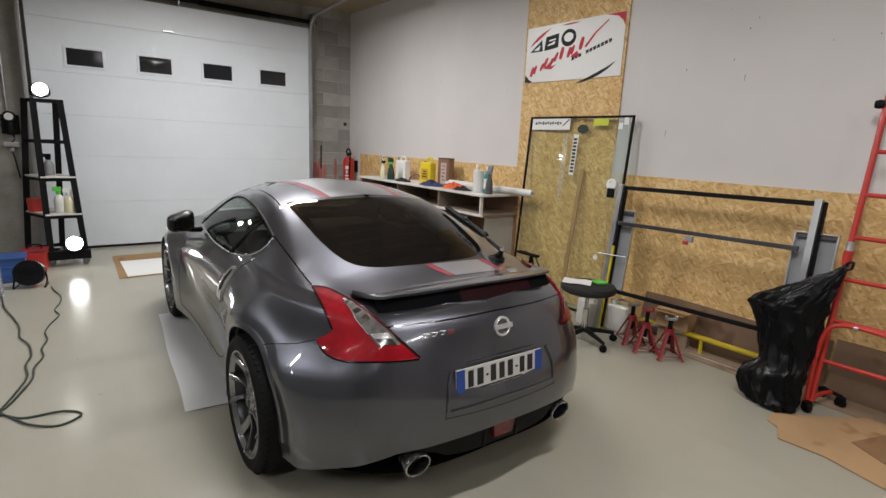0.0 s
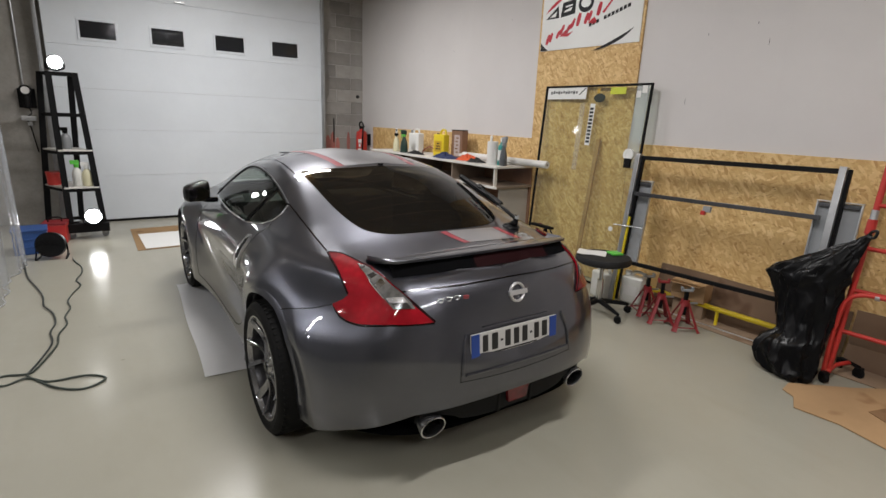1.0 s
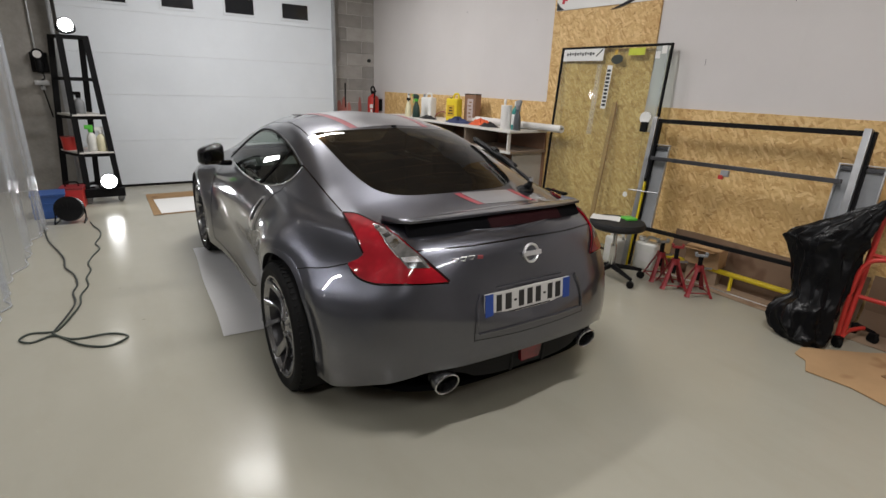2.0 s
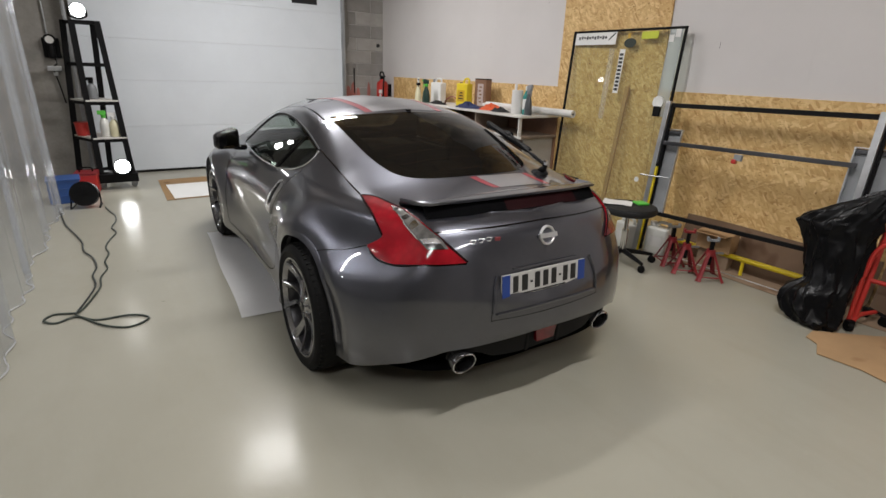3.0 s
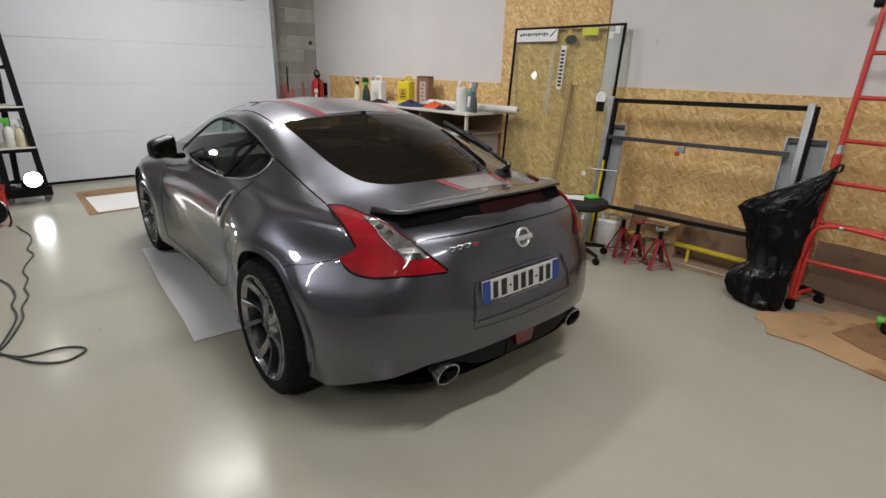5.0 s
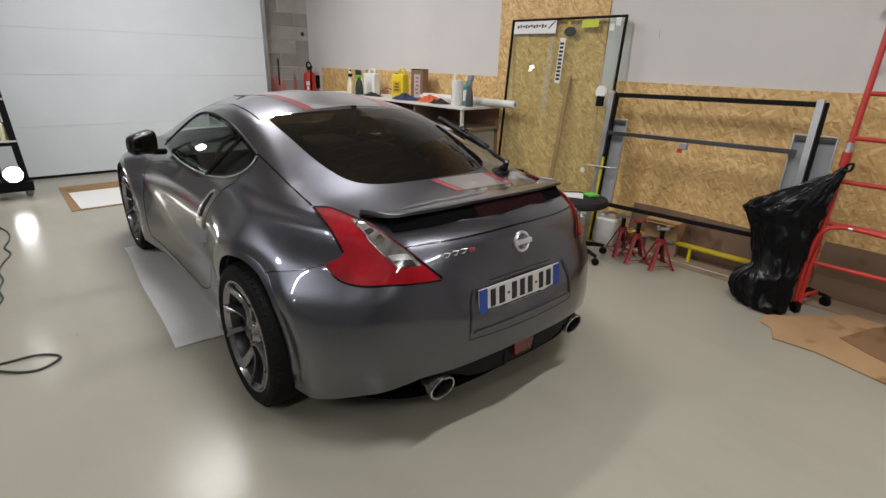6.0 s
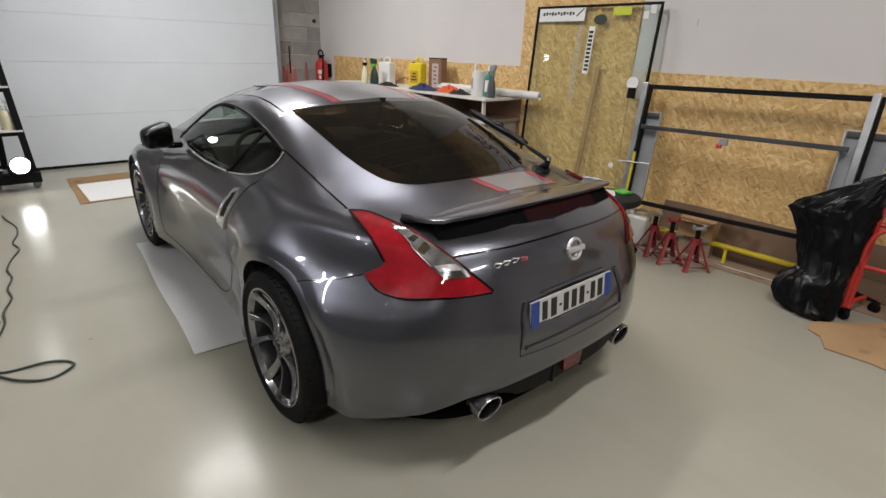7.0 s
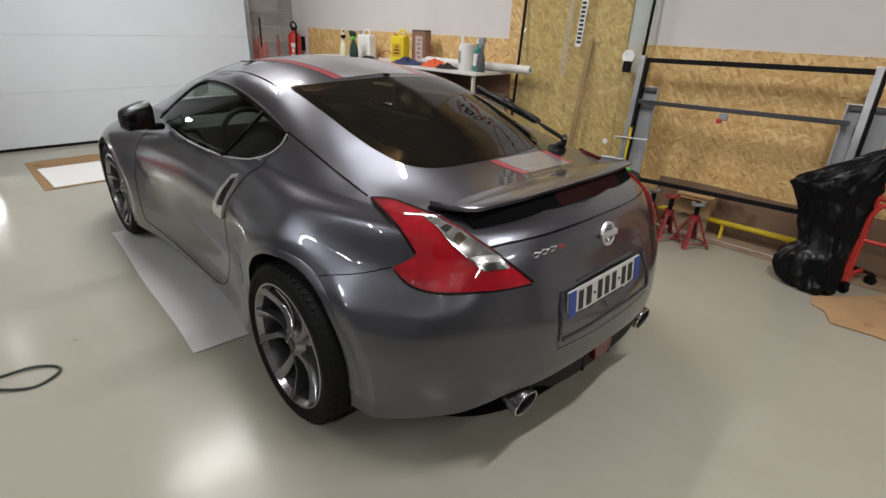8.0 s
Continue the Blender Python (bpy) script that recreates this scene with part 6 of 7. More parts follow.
def line_bm(pts, width=0.006, lift=0.0012, n=10, bm=None, mirror=False):
    """A narrow dark shut line that lies on the skin."""
    out = bm or bmesh.new()
    path = [on_skin(p, lift) for p in smooth_path(pts, n)]
    prev = None
    for i, (c, nrm) in enumerate(path):
        a, b = path[max(i - 1, 0)][0], path[min(i + 1, len(path) - 1)][0]
        side = (b - a).cross(nrm).normalized() * width / 2
        s = Vector((-1, 1, 1)) if mirror else Vector((1, 1, 1))
        now = [out.verts.new((c + side) * s), out.verts.new((c - side) * s)]
        if prev:
            out.faces.new((prev[0], prev[1], now[1], now[0]))
        prev = now
    return out


def inside(p, poly):
    hit = False
    for (x0, y0), (x1, y1) in zip(poly, poly[1:] + poly[:1]):
        if (y0 > p[1]) != (y1 > p[1]) and p[0] < (x1 - x0) * (p[1] - y0) / (y1 - y0) + x0:
            hit = not hit
    return hit


def shrunk(poly, by):
    cx, cy = sum(p[0] for p in poly) / len(poly), sum(p[1] for p in poly) / len(poly)
    return [(cx + (p[0] - cx) * (1 - by / max(math.hypot(p[0] - cx, p[1] - cy), 1e-6)), cy + (p[1] - cy) * (1 - by / max(math.hypot(p[0] - cx, p[1] - cy), 1e-6))) for p in poly]


# glass outlines: side window (y, z), rear window and windscreen (x, y)
SIDE_TOP = [(1.80, 0.965), (1.66, 1.07), (1.50, 1.185), (1.28, 1.215), (0.96, 1.200), (0.68, 1.155), (0.41, 1.092)]
SIDE_LOW = [(1.80, 0.955), (1.30, 0.931), (0.87, 0.932), (0.68, 0.945), (0.56, 0.963), (0.45, 1.000), (0.398, 1.045), (0.405, 1.088)]
REAR_HALF = [(0.0, 0.545), (0.24, 0.565), (0.40, 0.60), (0.495, 0.655), (0.507, 0.55), (0.503, 0.30), (0.488, 0.10), (0.45, -0.06), (0.39, -0.14), (0.29, -0.185), (0.12, -0.205), (0.0, -0.208)]


def rounded(poly, n=4):
    return [(p.x, p.y) for p in smooth_path([(a, b, 0) for a, b in poly], n, True)]


SIDE_POLY = rounded(SIDE_TOP + SIDE_LOW[-2:0:-1])
REAR_POLY = rounded(REAR_HALF + [(-x, y) for x, y in REAR_HALF[::-1][1:-1]])
REAR_CUT = shrunk(REAR_POLY, 0.034)          # the hole's rough edge stays under the black border
FRONT_POLY = [(0.52, 1.52), (0.64, 2.05), (0.55, 2.20), (0.0, 2.28), (-0.55, 2.20), (-0.64, 2.05), (-0.52, 1.52), (0.0, 1.46)]


def nearest_on(p, poly):
    best = None
    for (x0, y0), (x1, y1) in zip(poly, poly[1:] + poly[:1]):
        dx, dy = x1 - x0, y1 - y0
        t = max(0.0, min(1.0, ((p[0] - x0) * dx + (p[1] - y0) * dy) / max(dx * dx + dy * dy, 1e-12)))
        q = (x0 + t * dx, y0 + t * dy)
        d = math.hypot(p[0] - q[0], p[1] - q[1])
        if best is None or d < best[0]:
            best = (d, q)
    return best


def skin_x(y, z):
    """Half-width of the skin at y and height z."""
    hit = SKIN.ray_cast(Vector((2.0, y, z)), Vector((-1, 0, 0)))
    return hit[0].x if hit[0] is not None else None


def skin_z(x, y):
    hit = SKIN.ray_cast(Vector((x, y, 3.0)), Vector((0, 0, -1)))
    return hit[0].z if hit[0] is not None else None


def side_at(y, z, lift=0.0):
    """The skin's point on the right flank at y and height z, lifted off along the normal."""
    hit = SKIN.ray_cast(Vector((2.0, y, z)), Vector((-1, 0, 0)))
    n = hit[1] if hit[1].x > 0 else -hit[1]
    return hit[0] + n * lift


def trim_holes(g):
    """Draws the cut edges of the window openings onto the windows' outlines."""
    for v in g.verts:
        if not v.is_boundary or v.co.z < 0.9:
            continue
        if abs(v.co.x) > 0.5:
            d, q = nearest_on((v.co.y, v.co.z), SIDE_POLY)
            if d < 0.035:
                x = skin_x(*q)
                if x is not None:
                    v.co = Vector((math.copysign(x, v.co.x), q[0], q[1]))
                    continue
        d, q = nearest_on((v.co.x, v.co.y), FRONT_POLY)
        z = skin_z(*q) if d < 0.035 else None
        if z is not None:
            v.co = Vector((q[0], q[1], z))
    return g


def border_bm(loop, wide, lift=0.0012, mirror=False):
    """A band on the skin along the inside of a closed loop of points."""
    g = bmesh.new()
    cnt, ring = len(loop), []
    mid = sum(loop, Vector()) / cnt
    for i, p in enumerate(loop):
        c, nrm = on_skin(p, lift)
        d = (loop[(i + 1) % cnt] - loop[i - 1]).normalized().cross(nrm)
        if d.dot(mid - p) < 0:
            d = -d
        q, _ = on_skin(p + d * wide, lift)
        s = Vector((-1, 1, 1)) if mirror else Vector((1, 1, 1))
        ring.append((g.verts.new(c * s), g.verts.new(q * s)))
    for a, b in zip(ring, ring[1:] + ring[:1]):
        g.faces.new((a[0], b[0], b[1], a[1]))
    return g


# the tail bumper's upper edge, from the wheel arch to the lamp
CREASE = [(-0.05, 0.66), (-0.15, 0.70), (-0.34, 0.77), (-0.44, 0.80), (-0.60, 0.765)]


def arch_r(dy, dz):
    """Radius of the wheel opening, drawn in a little low behind the wheel."""
    n = math.hypot(dy, dz) or 1.0
    return ARCH_R - 0.038 * max(0.0, -dy / n) * min(1.0, max(0.0, 1 - 0.6 * dz / n))


def is_arch(p):
    return any(math.hypot(p.y - y, p.z - WHEEL_Z) < arch_r(p.y - y, p.z - WHEEL_Z) for y in (0.0, AXLE_F)) and abs(p.x) > 0.6 and p.z < 0.84


def is_bumper(p):
    if p.y > -0.05:
        return False
    if p.y > -0.62:
        return p.z < spline([(-y, z) for y, z in CREASE], -p.y)
    return p.z < 0.76 or (abs(p.x) < 0.47 and p.z < 0.90)


def is_hole(p, k):
    if k > N_SIDE - 12 and p.z > 0.9 and abs(p.x) > 0.5 and inside((p.y, p.z), SIDE_POLY):
        return True
    return k > N_SIDE and (inside((p.x, p.y), REAR_CUT) or inside((p.x, p.y), FRONT_POLY))


def round_arches(g):
    """Draws the cut edges of the wheel arches onto clean circles and turns them in as a lip."""
    lip = []
    for v in g.verts:
        if v.is_boundary and abs(v.co.x) > 0.55 and v.co.z < 0.86 and v.co.z > 0.16:
            for y in (0.0, AXLE_F):
                d = Vector((v.co.y - y, v.co.z - WHEEL_Z))
                if abs(d.length - arch_r(d.x, d.y)) < 0.026:
                    d = d.normalized() * arch_r(d.x, d.y)
                    s = 1 if v.co.x > 0 else -1
                    x = skin_x(y + d.x, WHEEL_Z + d.y)
                    v.co = Vector((s * (x or abs(v.co.x)), y + d.x, WHEEL_Z + d.y))
                    lip.append(v)
                    break
    lip = set(lip)
    edges = [e for e in g.edges if e.is_boundary and e.verts[0] in lip and e.verts[1] in lip]
    made = bmesh.ops.extrude_edge_only(g, edges=edges)["geom"]
    for v in made:
        if isinstance(v, bmesh.types.BMVert):
            v.co.x -= math.copysign(0.05, v.co.x)
    return g


def wheel(parent, x, y, side):
    w = new("wheel")
    w.parent = parent
    w.matrix_basis = pose(x, y, WHEEL_Z, 0, 90 * side, 0)
    R = WHEEL_Z - 0.001
    prof = [(0.258, -0.12), (0.272, -0.127), (0.305, -0.131), (R - 0.014, -0.120), (R - 0.004, -0.104), (R, -0.085), (R + 0.001, 0), (R, 0.085), (R - 0.004, 0.104), (R - 0.014, 0.120), (0.318, 0.130), (0.300, 0.1325), (0.296, 0.1300), (0.274, 0.1285), (0.258, 0.12)]
    tyre = part("tyre", lathe_bm(prof, 84), RUBBER, w, smooth=True)
    # shoulder blocks of the tread
    g = bmesh.new()
    for k in range(64):
        a = 2 * math.pi * k / 64
        box_bm(R - 0.012, -0.004, 0.080, R + 0.0006, 0.007, 0.112, 0, g, pose(0, 0, 0, 0, 0, math.degrees(a)))
    tagged(part("tread_block", g, RUBBER, tyre), kind="stuff")
    rim = part("rim", lathe_bm([(0.250, -0.115), (0.264, -0.118), (0.265, -0.105), (0.246, -0.095), (0.236, -0.02), (0.238, 0.06), (0.246, 0.098), (0.252, 0.108)], 72), DARK_STEEL, w, smooth=True)
    part("rim_edge", lathe_bm([(0.246, 0.098), (0.254, 0.108), (0.264, 0.112), (0.268, 0.120), (0.266, 0.126), (0.258, 0.127), (0.253, 0.120), (0.242, 0.104)], 72), RIM, rim, smooth=True)
    # five pairs of twisted spokes, the leading one of each pair broader
    for k in range(5):
        for h, (tw, wd) in enumerate(((-0.10, 0.030), (0.42, 0.024))):
            g = bmesh.new()
            base, prev = 2 * math.pi * k / 5 + 0.25, None
            for j in range(13):
                t = j / 12
                r = 0.040 + (0.250 - 0.040) * t
                a = base + tw * t ** 0.75 + 0.045 * math.sin(math.pi * t) * (1 if h else -1)
                z = 0.080 + 0.036 * t - 0.030 * math.sin(math.pi * t) + (0.006 if h else 0.0)
                ww = wd * (0.85 + 0.35 * t + 0.35 * t ** 6) / r
                lean = 0.006 if h else -0.006
                ring = [g.verts.new((r * math.cos(a + q * ww), r * math.sin(a + q * ww), z + dz)) for q, dz in ((-0.5, 0.004 - lean), (-0.40, 0.010 - lean), (0.40, 0.010 + lean), (0.5, 0.004 + lean), (0.36, -0.040), (-0.36, -0.040))]
                if prev:
                    for i in range(6):
                        g.faces.new((prev[i], prev[(i + 1) % 6], ring[(i + 1) % 6], ring[i]))
                else:
                    g.faces.new(ring[::-1])
                prev = ring
            g.faces.new(prev)
            part("spoke", g, RIM, rim, smooth=True)
    part("hub", lathe_bm([(0.0, 0.098), (0.03, 0.098), (0.036, 0.092), (0.062, 0.086), (0.072, 0.07), (0.075, 0.03)], 28), RIM, rim, smooth=True)
    part("centre_cap", lathe_bm([(0.0, 0.104), (0.024, 0.103), (0.028, 0.097)], 20), GLOSS_BLACK, rim, smooth=True)
    for k in range(5):
        a = 2 * math.pi * (k + 0.5) / 5
        part("wheel_nut", lathe_bm([(0, 0.094), (0.009, 0.094), (0.010, 0.07)], 6, None, pose(0.055 * math.cos(a), 0.055 * math.sin(a), 0)), STEEL, rim)
    part("brake_disc", lathe_bm([(0.0, 0.02), (0.09, 0.02), (0.165, 0.03), (0.178, 0.03), (0.178, 0.005), (0.0, 0.0)], 40), DARK_CHROME, w, smooth=True)
    part("brake_caliper", box_bm(0.09, -0.06, 0.0, 0.185, 0.06, 0.06, 0.015), MATT_BLACK, w)
    return w


def slat_bm(p, q, w, d):
    """A flat slat from p to q, w wide across x and d thick across z, with thinner ends."""
    g = bmesh.new()
    rings = []
    for t, f in ((0, 0.55), (0.04, 0.9), (0.5, 1.0), (0.96, 0.9), (1, 0.55)):
        e = Vector(p).lerp(Vector(q), t)
        rings.append([g.verts.new(e + Vector((x * w / 2 * f, 0, z * d / 2 * f))) for x, z in ((-1, -1), (1, -1), (1, 0.2), (0.3, 1), (-0.3, 1), (-1, 0.2))])
    g.faces.new(rings[0])
    g.faces.new(rings[-1][::-1])
    for a, b in zip(rings, rings[1:]):
        for k in range(6):
            g.faces.new((a[k], b[k], b[(k + 1) % 6], a[(k + 1) % 6]))
    return g


def car():
    c = thing("sports_coupe", "dark grey metallic sports coupe with red and silver roof stripes", "car", pose(2.24, 2.431, 0, 0, 0, CAR_YAW))
    sheen(part("body", trim_holes(round_arches(skin_bm(lambda p, k: not is_arch(p) and not is_hole(p, k) and not is_bumper(p)))), PAINT, c, smooth=True))
    sheen(part("rear_bumper", round_arches(skin_bm(lambda p, k: not is_arch(p) and is_bumper(p))), PAINT, c, smooth=True))
    # underbody and wheel housings keep the light out
    g = bmesh.new()
    ring = [flank(u, 0.24) for u in US[::8]]
    pts = [g.verts.new((p.x * 0.93, p.y * 0.985, 0.235)) for p in ring] + [g.verts.new((-p.x * 0.93, p.y * 0.985, 0.235)) for p in ring[::-1][1:-1]]
    g.faces.new(pts)
    part("underbody", g, MATT_BLACK, c)
    for y in (0.0, AXLE_F):
        for s in (1, -1):
            g = lathe_bm([(ARCH_R + 0.004, -0.095), (ARCH_R + 0.012, 0.14), (0.0, 0.14)], 64, None, pose(s * 0.74, y, WHEEL_Z, 0, -90 * s, 0))
            bmesh.ops.delete(g, geom=[v for v in g.verts if v.co.z < 0.25], context="VERTS")
            part("wheel_housing", g, MATT_BLACK, c, smooth=True)
    for x, y in ((0.832, 0.0), (0.80, AXLE_F)):
        for s in (1, -1):
            wheel(c, s * x, y, s)
    for y in (0.0, AXLE_F):
        for s in (1, -1):
            g = bmesh.new()
            prev = None
            for k in range(49):
                a = radians(-6 + 192 * k / 48)
                now = []
                ra = arch_r(math.cos(a), math.sin(a))
                for r, lift in ((ra - 0.004, -0.03), (ra - 0.003, 0.002), (ra + 0.020, 0.0025), (ra + 0.028, -0.001)):
                    cy, cz = y + r * math.cos(a), WHEEL_Z + r * math.sin(a)
                    now.append(g.verts.new((s * ((skin_x(cy, cz) or 0.85) + lift), cy, cz)))
                if prev:
                    for i in range(3):
                        g.faces.new((prev[i], prev[i + 1], now[i + 1], now[i]))
                prev = now
            part("arch_lip", g, PAINT, c, smooth=True)
    # windows
    for mir in (True, False):
        w = part("side_window", ruled_bm([side_at(y, z, 0.003) for y, z in SIDE_TOP], [side_at(y, z, 0.003) for y, z in SIDE_LOW], 0.012, mir), GLASS_SIDE, c, smooth=True)
        s = -1 if mir else 1
        path = smooth_path([side_at(y, z, 0.004) for y, z in SIDE_LOW], 6)
        part("window_trim", tube_bm([(s * p.x, p.y, p.z) for p in path], 0.0042, 8), SATIN, w, smooth=True)
        part("black_border", border_bm(smooth_path([side_at(y, z) for y, z in SIDE_TOP] + [side_at(y, z) for y, z in SIDE_LOW[-2:0:-1]], 4, True), 0.022, 0.001, mir), GLOSS_BLACK, w, smooth=True)
        path = smooth_path([side_at(y, z, 0.002) for y, z in SIDE_TOP], 6)
        part("window_seal", tube_bm([(s * p.x, p.y, p.z) for p in path], 0.008, 6), MATT_BLACK, w, smooth=True)
        post = smooth_path([side_at(y, z, 0.004) for y, z in ((0.80, 0.935), (0.72, 1.05), (0.66, 1.150))], 4)
        part("window_post", tube_bm([(s * p.x, p.y, p.z) for p in post], 0.012, 6), GLOSS_BLACK, w, smooth=True)
    half = len(REAR_HALF)
    top_e = [(-x, y, 1.2) for x, y in REAR_HALF[3::-1]] + [(x, y, 1.2) for x, y in REAR_HALF[1:4]]
    low_e = [(-x, y, 1.05) for x, y in REAR_HALF[3:]] + [(x, y, 1.05) for x, y in REAR_HALF[3:half - 1][::-1]]

    def lifted(pts):
        return [(x, y, spline(TOP_Z, y) - 0.2 * abs(x) ** 2) for x, y, _ in pts]
    rw = part("rear_window", patch_bm(lifted(top_e), lifted(low_e), 0.0025, 0.0, 9, 24), GLASS_TINT, c, smooth=True)
    g = bmesh.new()
    border = [Vector((x, y, spline(TOP_Z, y) - 0.2 * x * x)) for x, y in REAR_POLY]
    outer = smooth_path(border, 5, True)
    mid = Vector((0, 0.15, 1.12))
    prev = None
    loop = []
    for p in outer:
        wide = 0.075 if p.y < 0.0 else 0.05
        q = p + (mid - p).normalized() * wide
        loop.append((g.verts.new(on_skin(p, 0.0012)[0]), g.verts.new(on_skin(q, 0.0012)[0])))
    for a, b in zip(loop, loop[1:] + loop[:1]):
        g.faces.new((a[0], b[0], b[1], a[1]))
    part("black_border", g, GLOSS_BLACK, rw, smooth=True)
    for k in range(6):
        y0 = 0.42 - 0.09 * k
        path = [on_skin((x, y0 - 0.02 * x * x, spline(TOP_Z, y0) - 0.2 * x * x), 0.0008)[0] for x in (-0.42, -0.2, 0, 0.2, 0.42)]
        part("heater_wire", tube_bm(path, 0.0012, 4), BROWN, rw)
    part("windscreen", patch_bm([(0.52, 1.52, 1.2), (0.0, 1.46, 1.33), (-0.52, 1.52, 1.2)], [(0.64, 2.08, 1.0), (0.0, 2.28, 1.0), (-0.64, 2.08, 1.0)], 0.002, 0.0, 8, 12), GLASS_SIDE, c, smooth=True)
    # shut lines
    for mir in (True, False):
        for name, pts in (("hatch_line", [(0.65, 0.41, 1.093), (0.66, 0.186, 1.047), (0.669, -0.015, 1.007), (0.672, -0.19, 0.972)]),
                          ("door_line", [(0.80, 0.44, 1.02), (0.86, 0.52, 0.90), (0.90, 0.60, 0.74), (0.90, 0.72, 0.50), (0.905, 0.80, 0.34), (0.905, 0.88, 0.255), (0.905, 1.10, 0.235), (0.905, 1.7, 0.24), (0.91, 2.02, 0.27)]),
                          ("door_front_line", [(0.91, 2.02, 0.27), (0.91, 2.06, 0.5), (0.90, 2.02, 0.75), (0.83, 1.92, 0.93)]),
                          ("bumper_line", [(0.92, -0.05, 0.665), (0.907, -0.15, 0.70), (0.83, -0.336, 0.771), (0.775, -0.43, 0.80)]),
                          ("roof_line", [(0.53, 0.66, 1.225), (0.515, 0.9, 1.262), (0.51, 1.2, 1.28), (0.53, 1.48, 1.26)])):
            part(name, line_bm(pts, 0.004 if name == "bumper_line" else 0.007, 0.0014, 10, None, mir), GLOSS_BLACK, c)
    part("hatch_gap", line_bm([(-0.535, -0.655, 0.880), (-0.50, -0.672, 0.884), (-0.30, -0.725, 0.892), (0, -0.745, 0.898), (0.30, -0.725, 0.892), (0.50, -0.672, 0.884), (0.535, -0.655, 0.880)], 0.008, 0.0014), GLOSS_BLACK, c)
    # stripes of vinyl on roof and hatch
    roof_y, hatch_y = [0.60, 0.8, 1.05, 1.3, 1.44], [-0.372, -0.32, -0.27, -0.222]

    def widen(y):
        return 1 + 0.24 * (y - 0.6) if y > 0 else 1.0
    for name, xa, xb, ys, mat, slant in (("red_stripe", -0.284, -0.238, roof_y, STRIPE_RED, 0), ("silver_stripe", -0.234, 0.234, roof_y, STRIPE_SILVER, 0), ("red_stripe", 0.238, 0.284, roof_y, STRIPE_RED, 0),
                                         ("red_stripe", -0.046, -0.006, hatch_y, STRIPE_RED, 0.35), ("silver_stripe", -0.002, 0.316, hatch_y, STRIPE_SILVER, 0.35), ("red_stripe", 0.32, 0.36, hatch_y, STRIPE_RED, 0.35)):
        n = 3 if name == "red_stripe" else 8
        ea, eb = ([(x * widen(y) + slant * (-0.222 - y) * (y < 0), y, spline(TOP_Z, y)) for y in ys] for x in (xa, xb))
        part(name, patch_bm(ea, eb, 0.0016, 0.0, 6, n), mat, c, smooth=True)
    # tail lamps
    upper = [(0.676, -0.215, 0.966), (0.625, -0.275, 0.968), (0.594, -0.402, 0.957), (0.562, -0.553, 0.922), (0.522, -0.676, 0.873), (0.432, -0.778, 0.771)]
    lower = [(0.678, -0.217, 0.965), (0.697, -0.41, 0.905), (0.712, -0.495, 0.845), (0.700, -0.585, 0.79), (0.60, -0.70, 0.764), (0.434, -0.779, 0.769)]
    for mir in (True, False):
        lamp = part("tail_lamp", patch_bm(upper, lower, 0.010, 0.012, 7, 10, None, mir), LENS_RED, c, "red boomerang tail lamp", smooth=True)
        part("lens_rim", line_bm([Vector(p).lerp(Vector(q), 0.05) for p, q in zip(upper, lower)], 0.010, 0.0112, 8, None, mir), LENS_DARK, lamp)
        part("lens_rim", line_bm([Vector(p).lerp(Vector(q), 0.95) for p, q in zip(upper, lower)][:3], 0.010, 0.0112, 8, None, mir), LENS_DARK, lamp)
        part("side_lens", patch_bm([(0.766, -0.437, 0.802), (0.733, -0.475, 0.825), (0.708, -0.500, 0.845), (0.690, -0.56, 0.82), (0.65, -0.62, 0.80)],
                                   [(0.768, -0.440, 0.796), (0.752, -0.513, 0.768), (0.715, -0.585, 0.757), (0.665, -0.64, 0.757), (0.60, -0.70, 0.762)], 0.0095, 0.012, 6, 6, None, mir), LENS_RED, lamp, smooth=True)
        ca = [(0.612, -0.415, 0.944), (0.583, -0.50, 0.932), (0.560, -0.58, 0.910), (0.520, -0.684, 0.862), (0.497, -0.722, 0.821)]
        cb = [(0.616, -0.420, 0.940), (0.610, -0.49, 0.917), (0.602, -0.57, 0.882), (0.588, -0.625, 0.850), (0.572, -0.680, 0.817)]
        part("clear_lens", patch_bm(ca, cb, 0.0125, 0.002, 6, 6, None, mir), LENS_CLEAR, lamp, "clear reversing lens", smooth=True)
        part("lens_frame", line_bm(cb[1:-1], 0.004, 0.0148, 8, None, mir), SATIN, lamp)
        # fine ribs in the lower third
        for k in range(12):
            t = 0.04 + 0.040 * k
            a, b = Vector(ca[3]).lerp(Vector(ca[4]), t), Vector(cb[3]).lerp(Vector(cb[4]), t)
            part("lens_rib", line_bm([a.lerp(b, 0.12), a.lerp(b, 0.90)], 0.0022, 0.0150, 4, None, mir), SATIN, lamp)
        for u, r, mt in ((0.12, 0.55, DARK_CHROME), (0.34, 0.8, DARK_CHROME), (0.50, 0.9, CHROME), (0.94, 0.9, DARK_CHROME)):
            f = u * 4
            i = min(int(f), 3)
            pa, pb = Vector(ca[i]).lerp(Vector(ca[i + 1]), f - i), Vector(cb[i]).lerp(Vector(cb[i + 1]), f - i)
            w = (pb - pa)
            d = (Vector(ca[i + 1]) - Vector(ca[i])).normalized() * 0.016 * r
            part("reflector_cup", patch_bm([pa + w * 0.18 - d, pa + w * 0.18 + d], [pa + w * 0.86 - d, pa + w * 0.86 + d], 0.0146, 0.0, 5, 5, None, mir), mt, lamp, smooth=True)
        part("lamp_seal", line_bm(upper, 0.008, 0.003, 8, None, mir), GLOSS_BLACK, lamp)
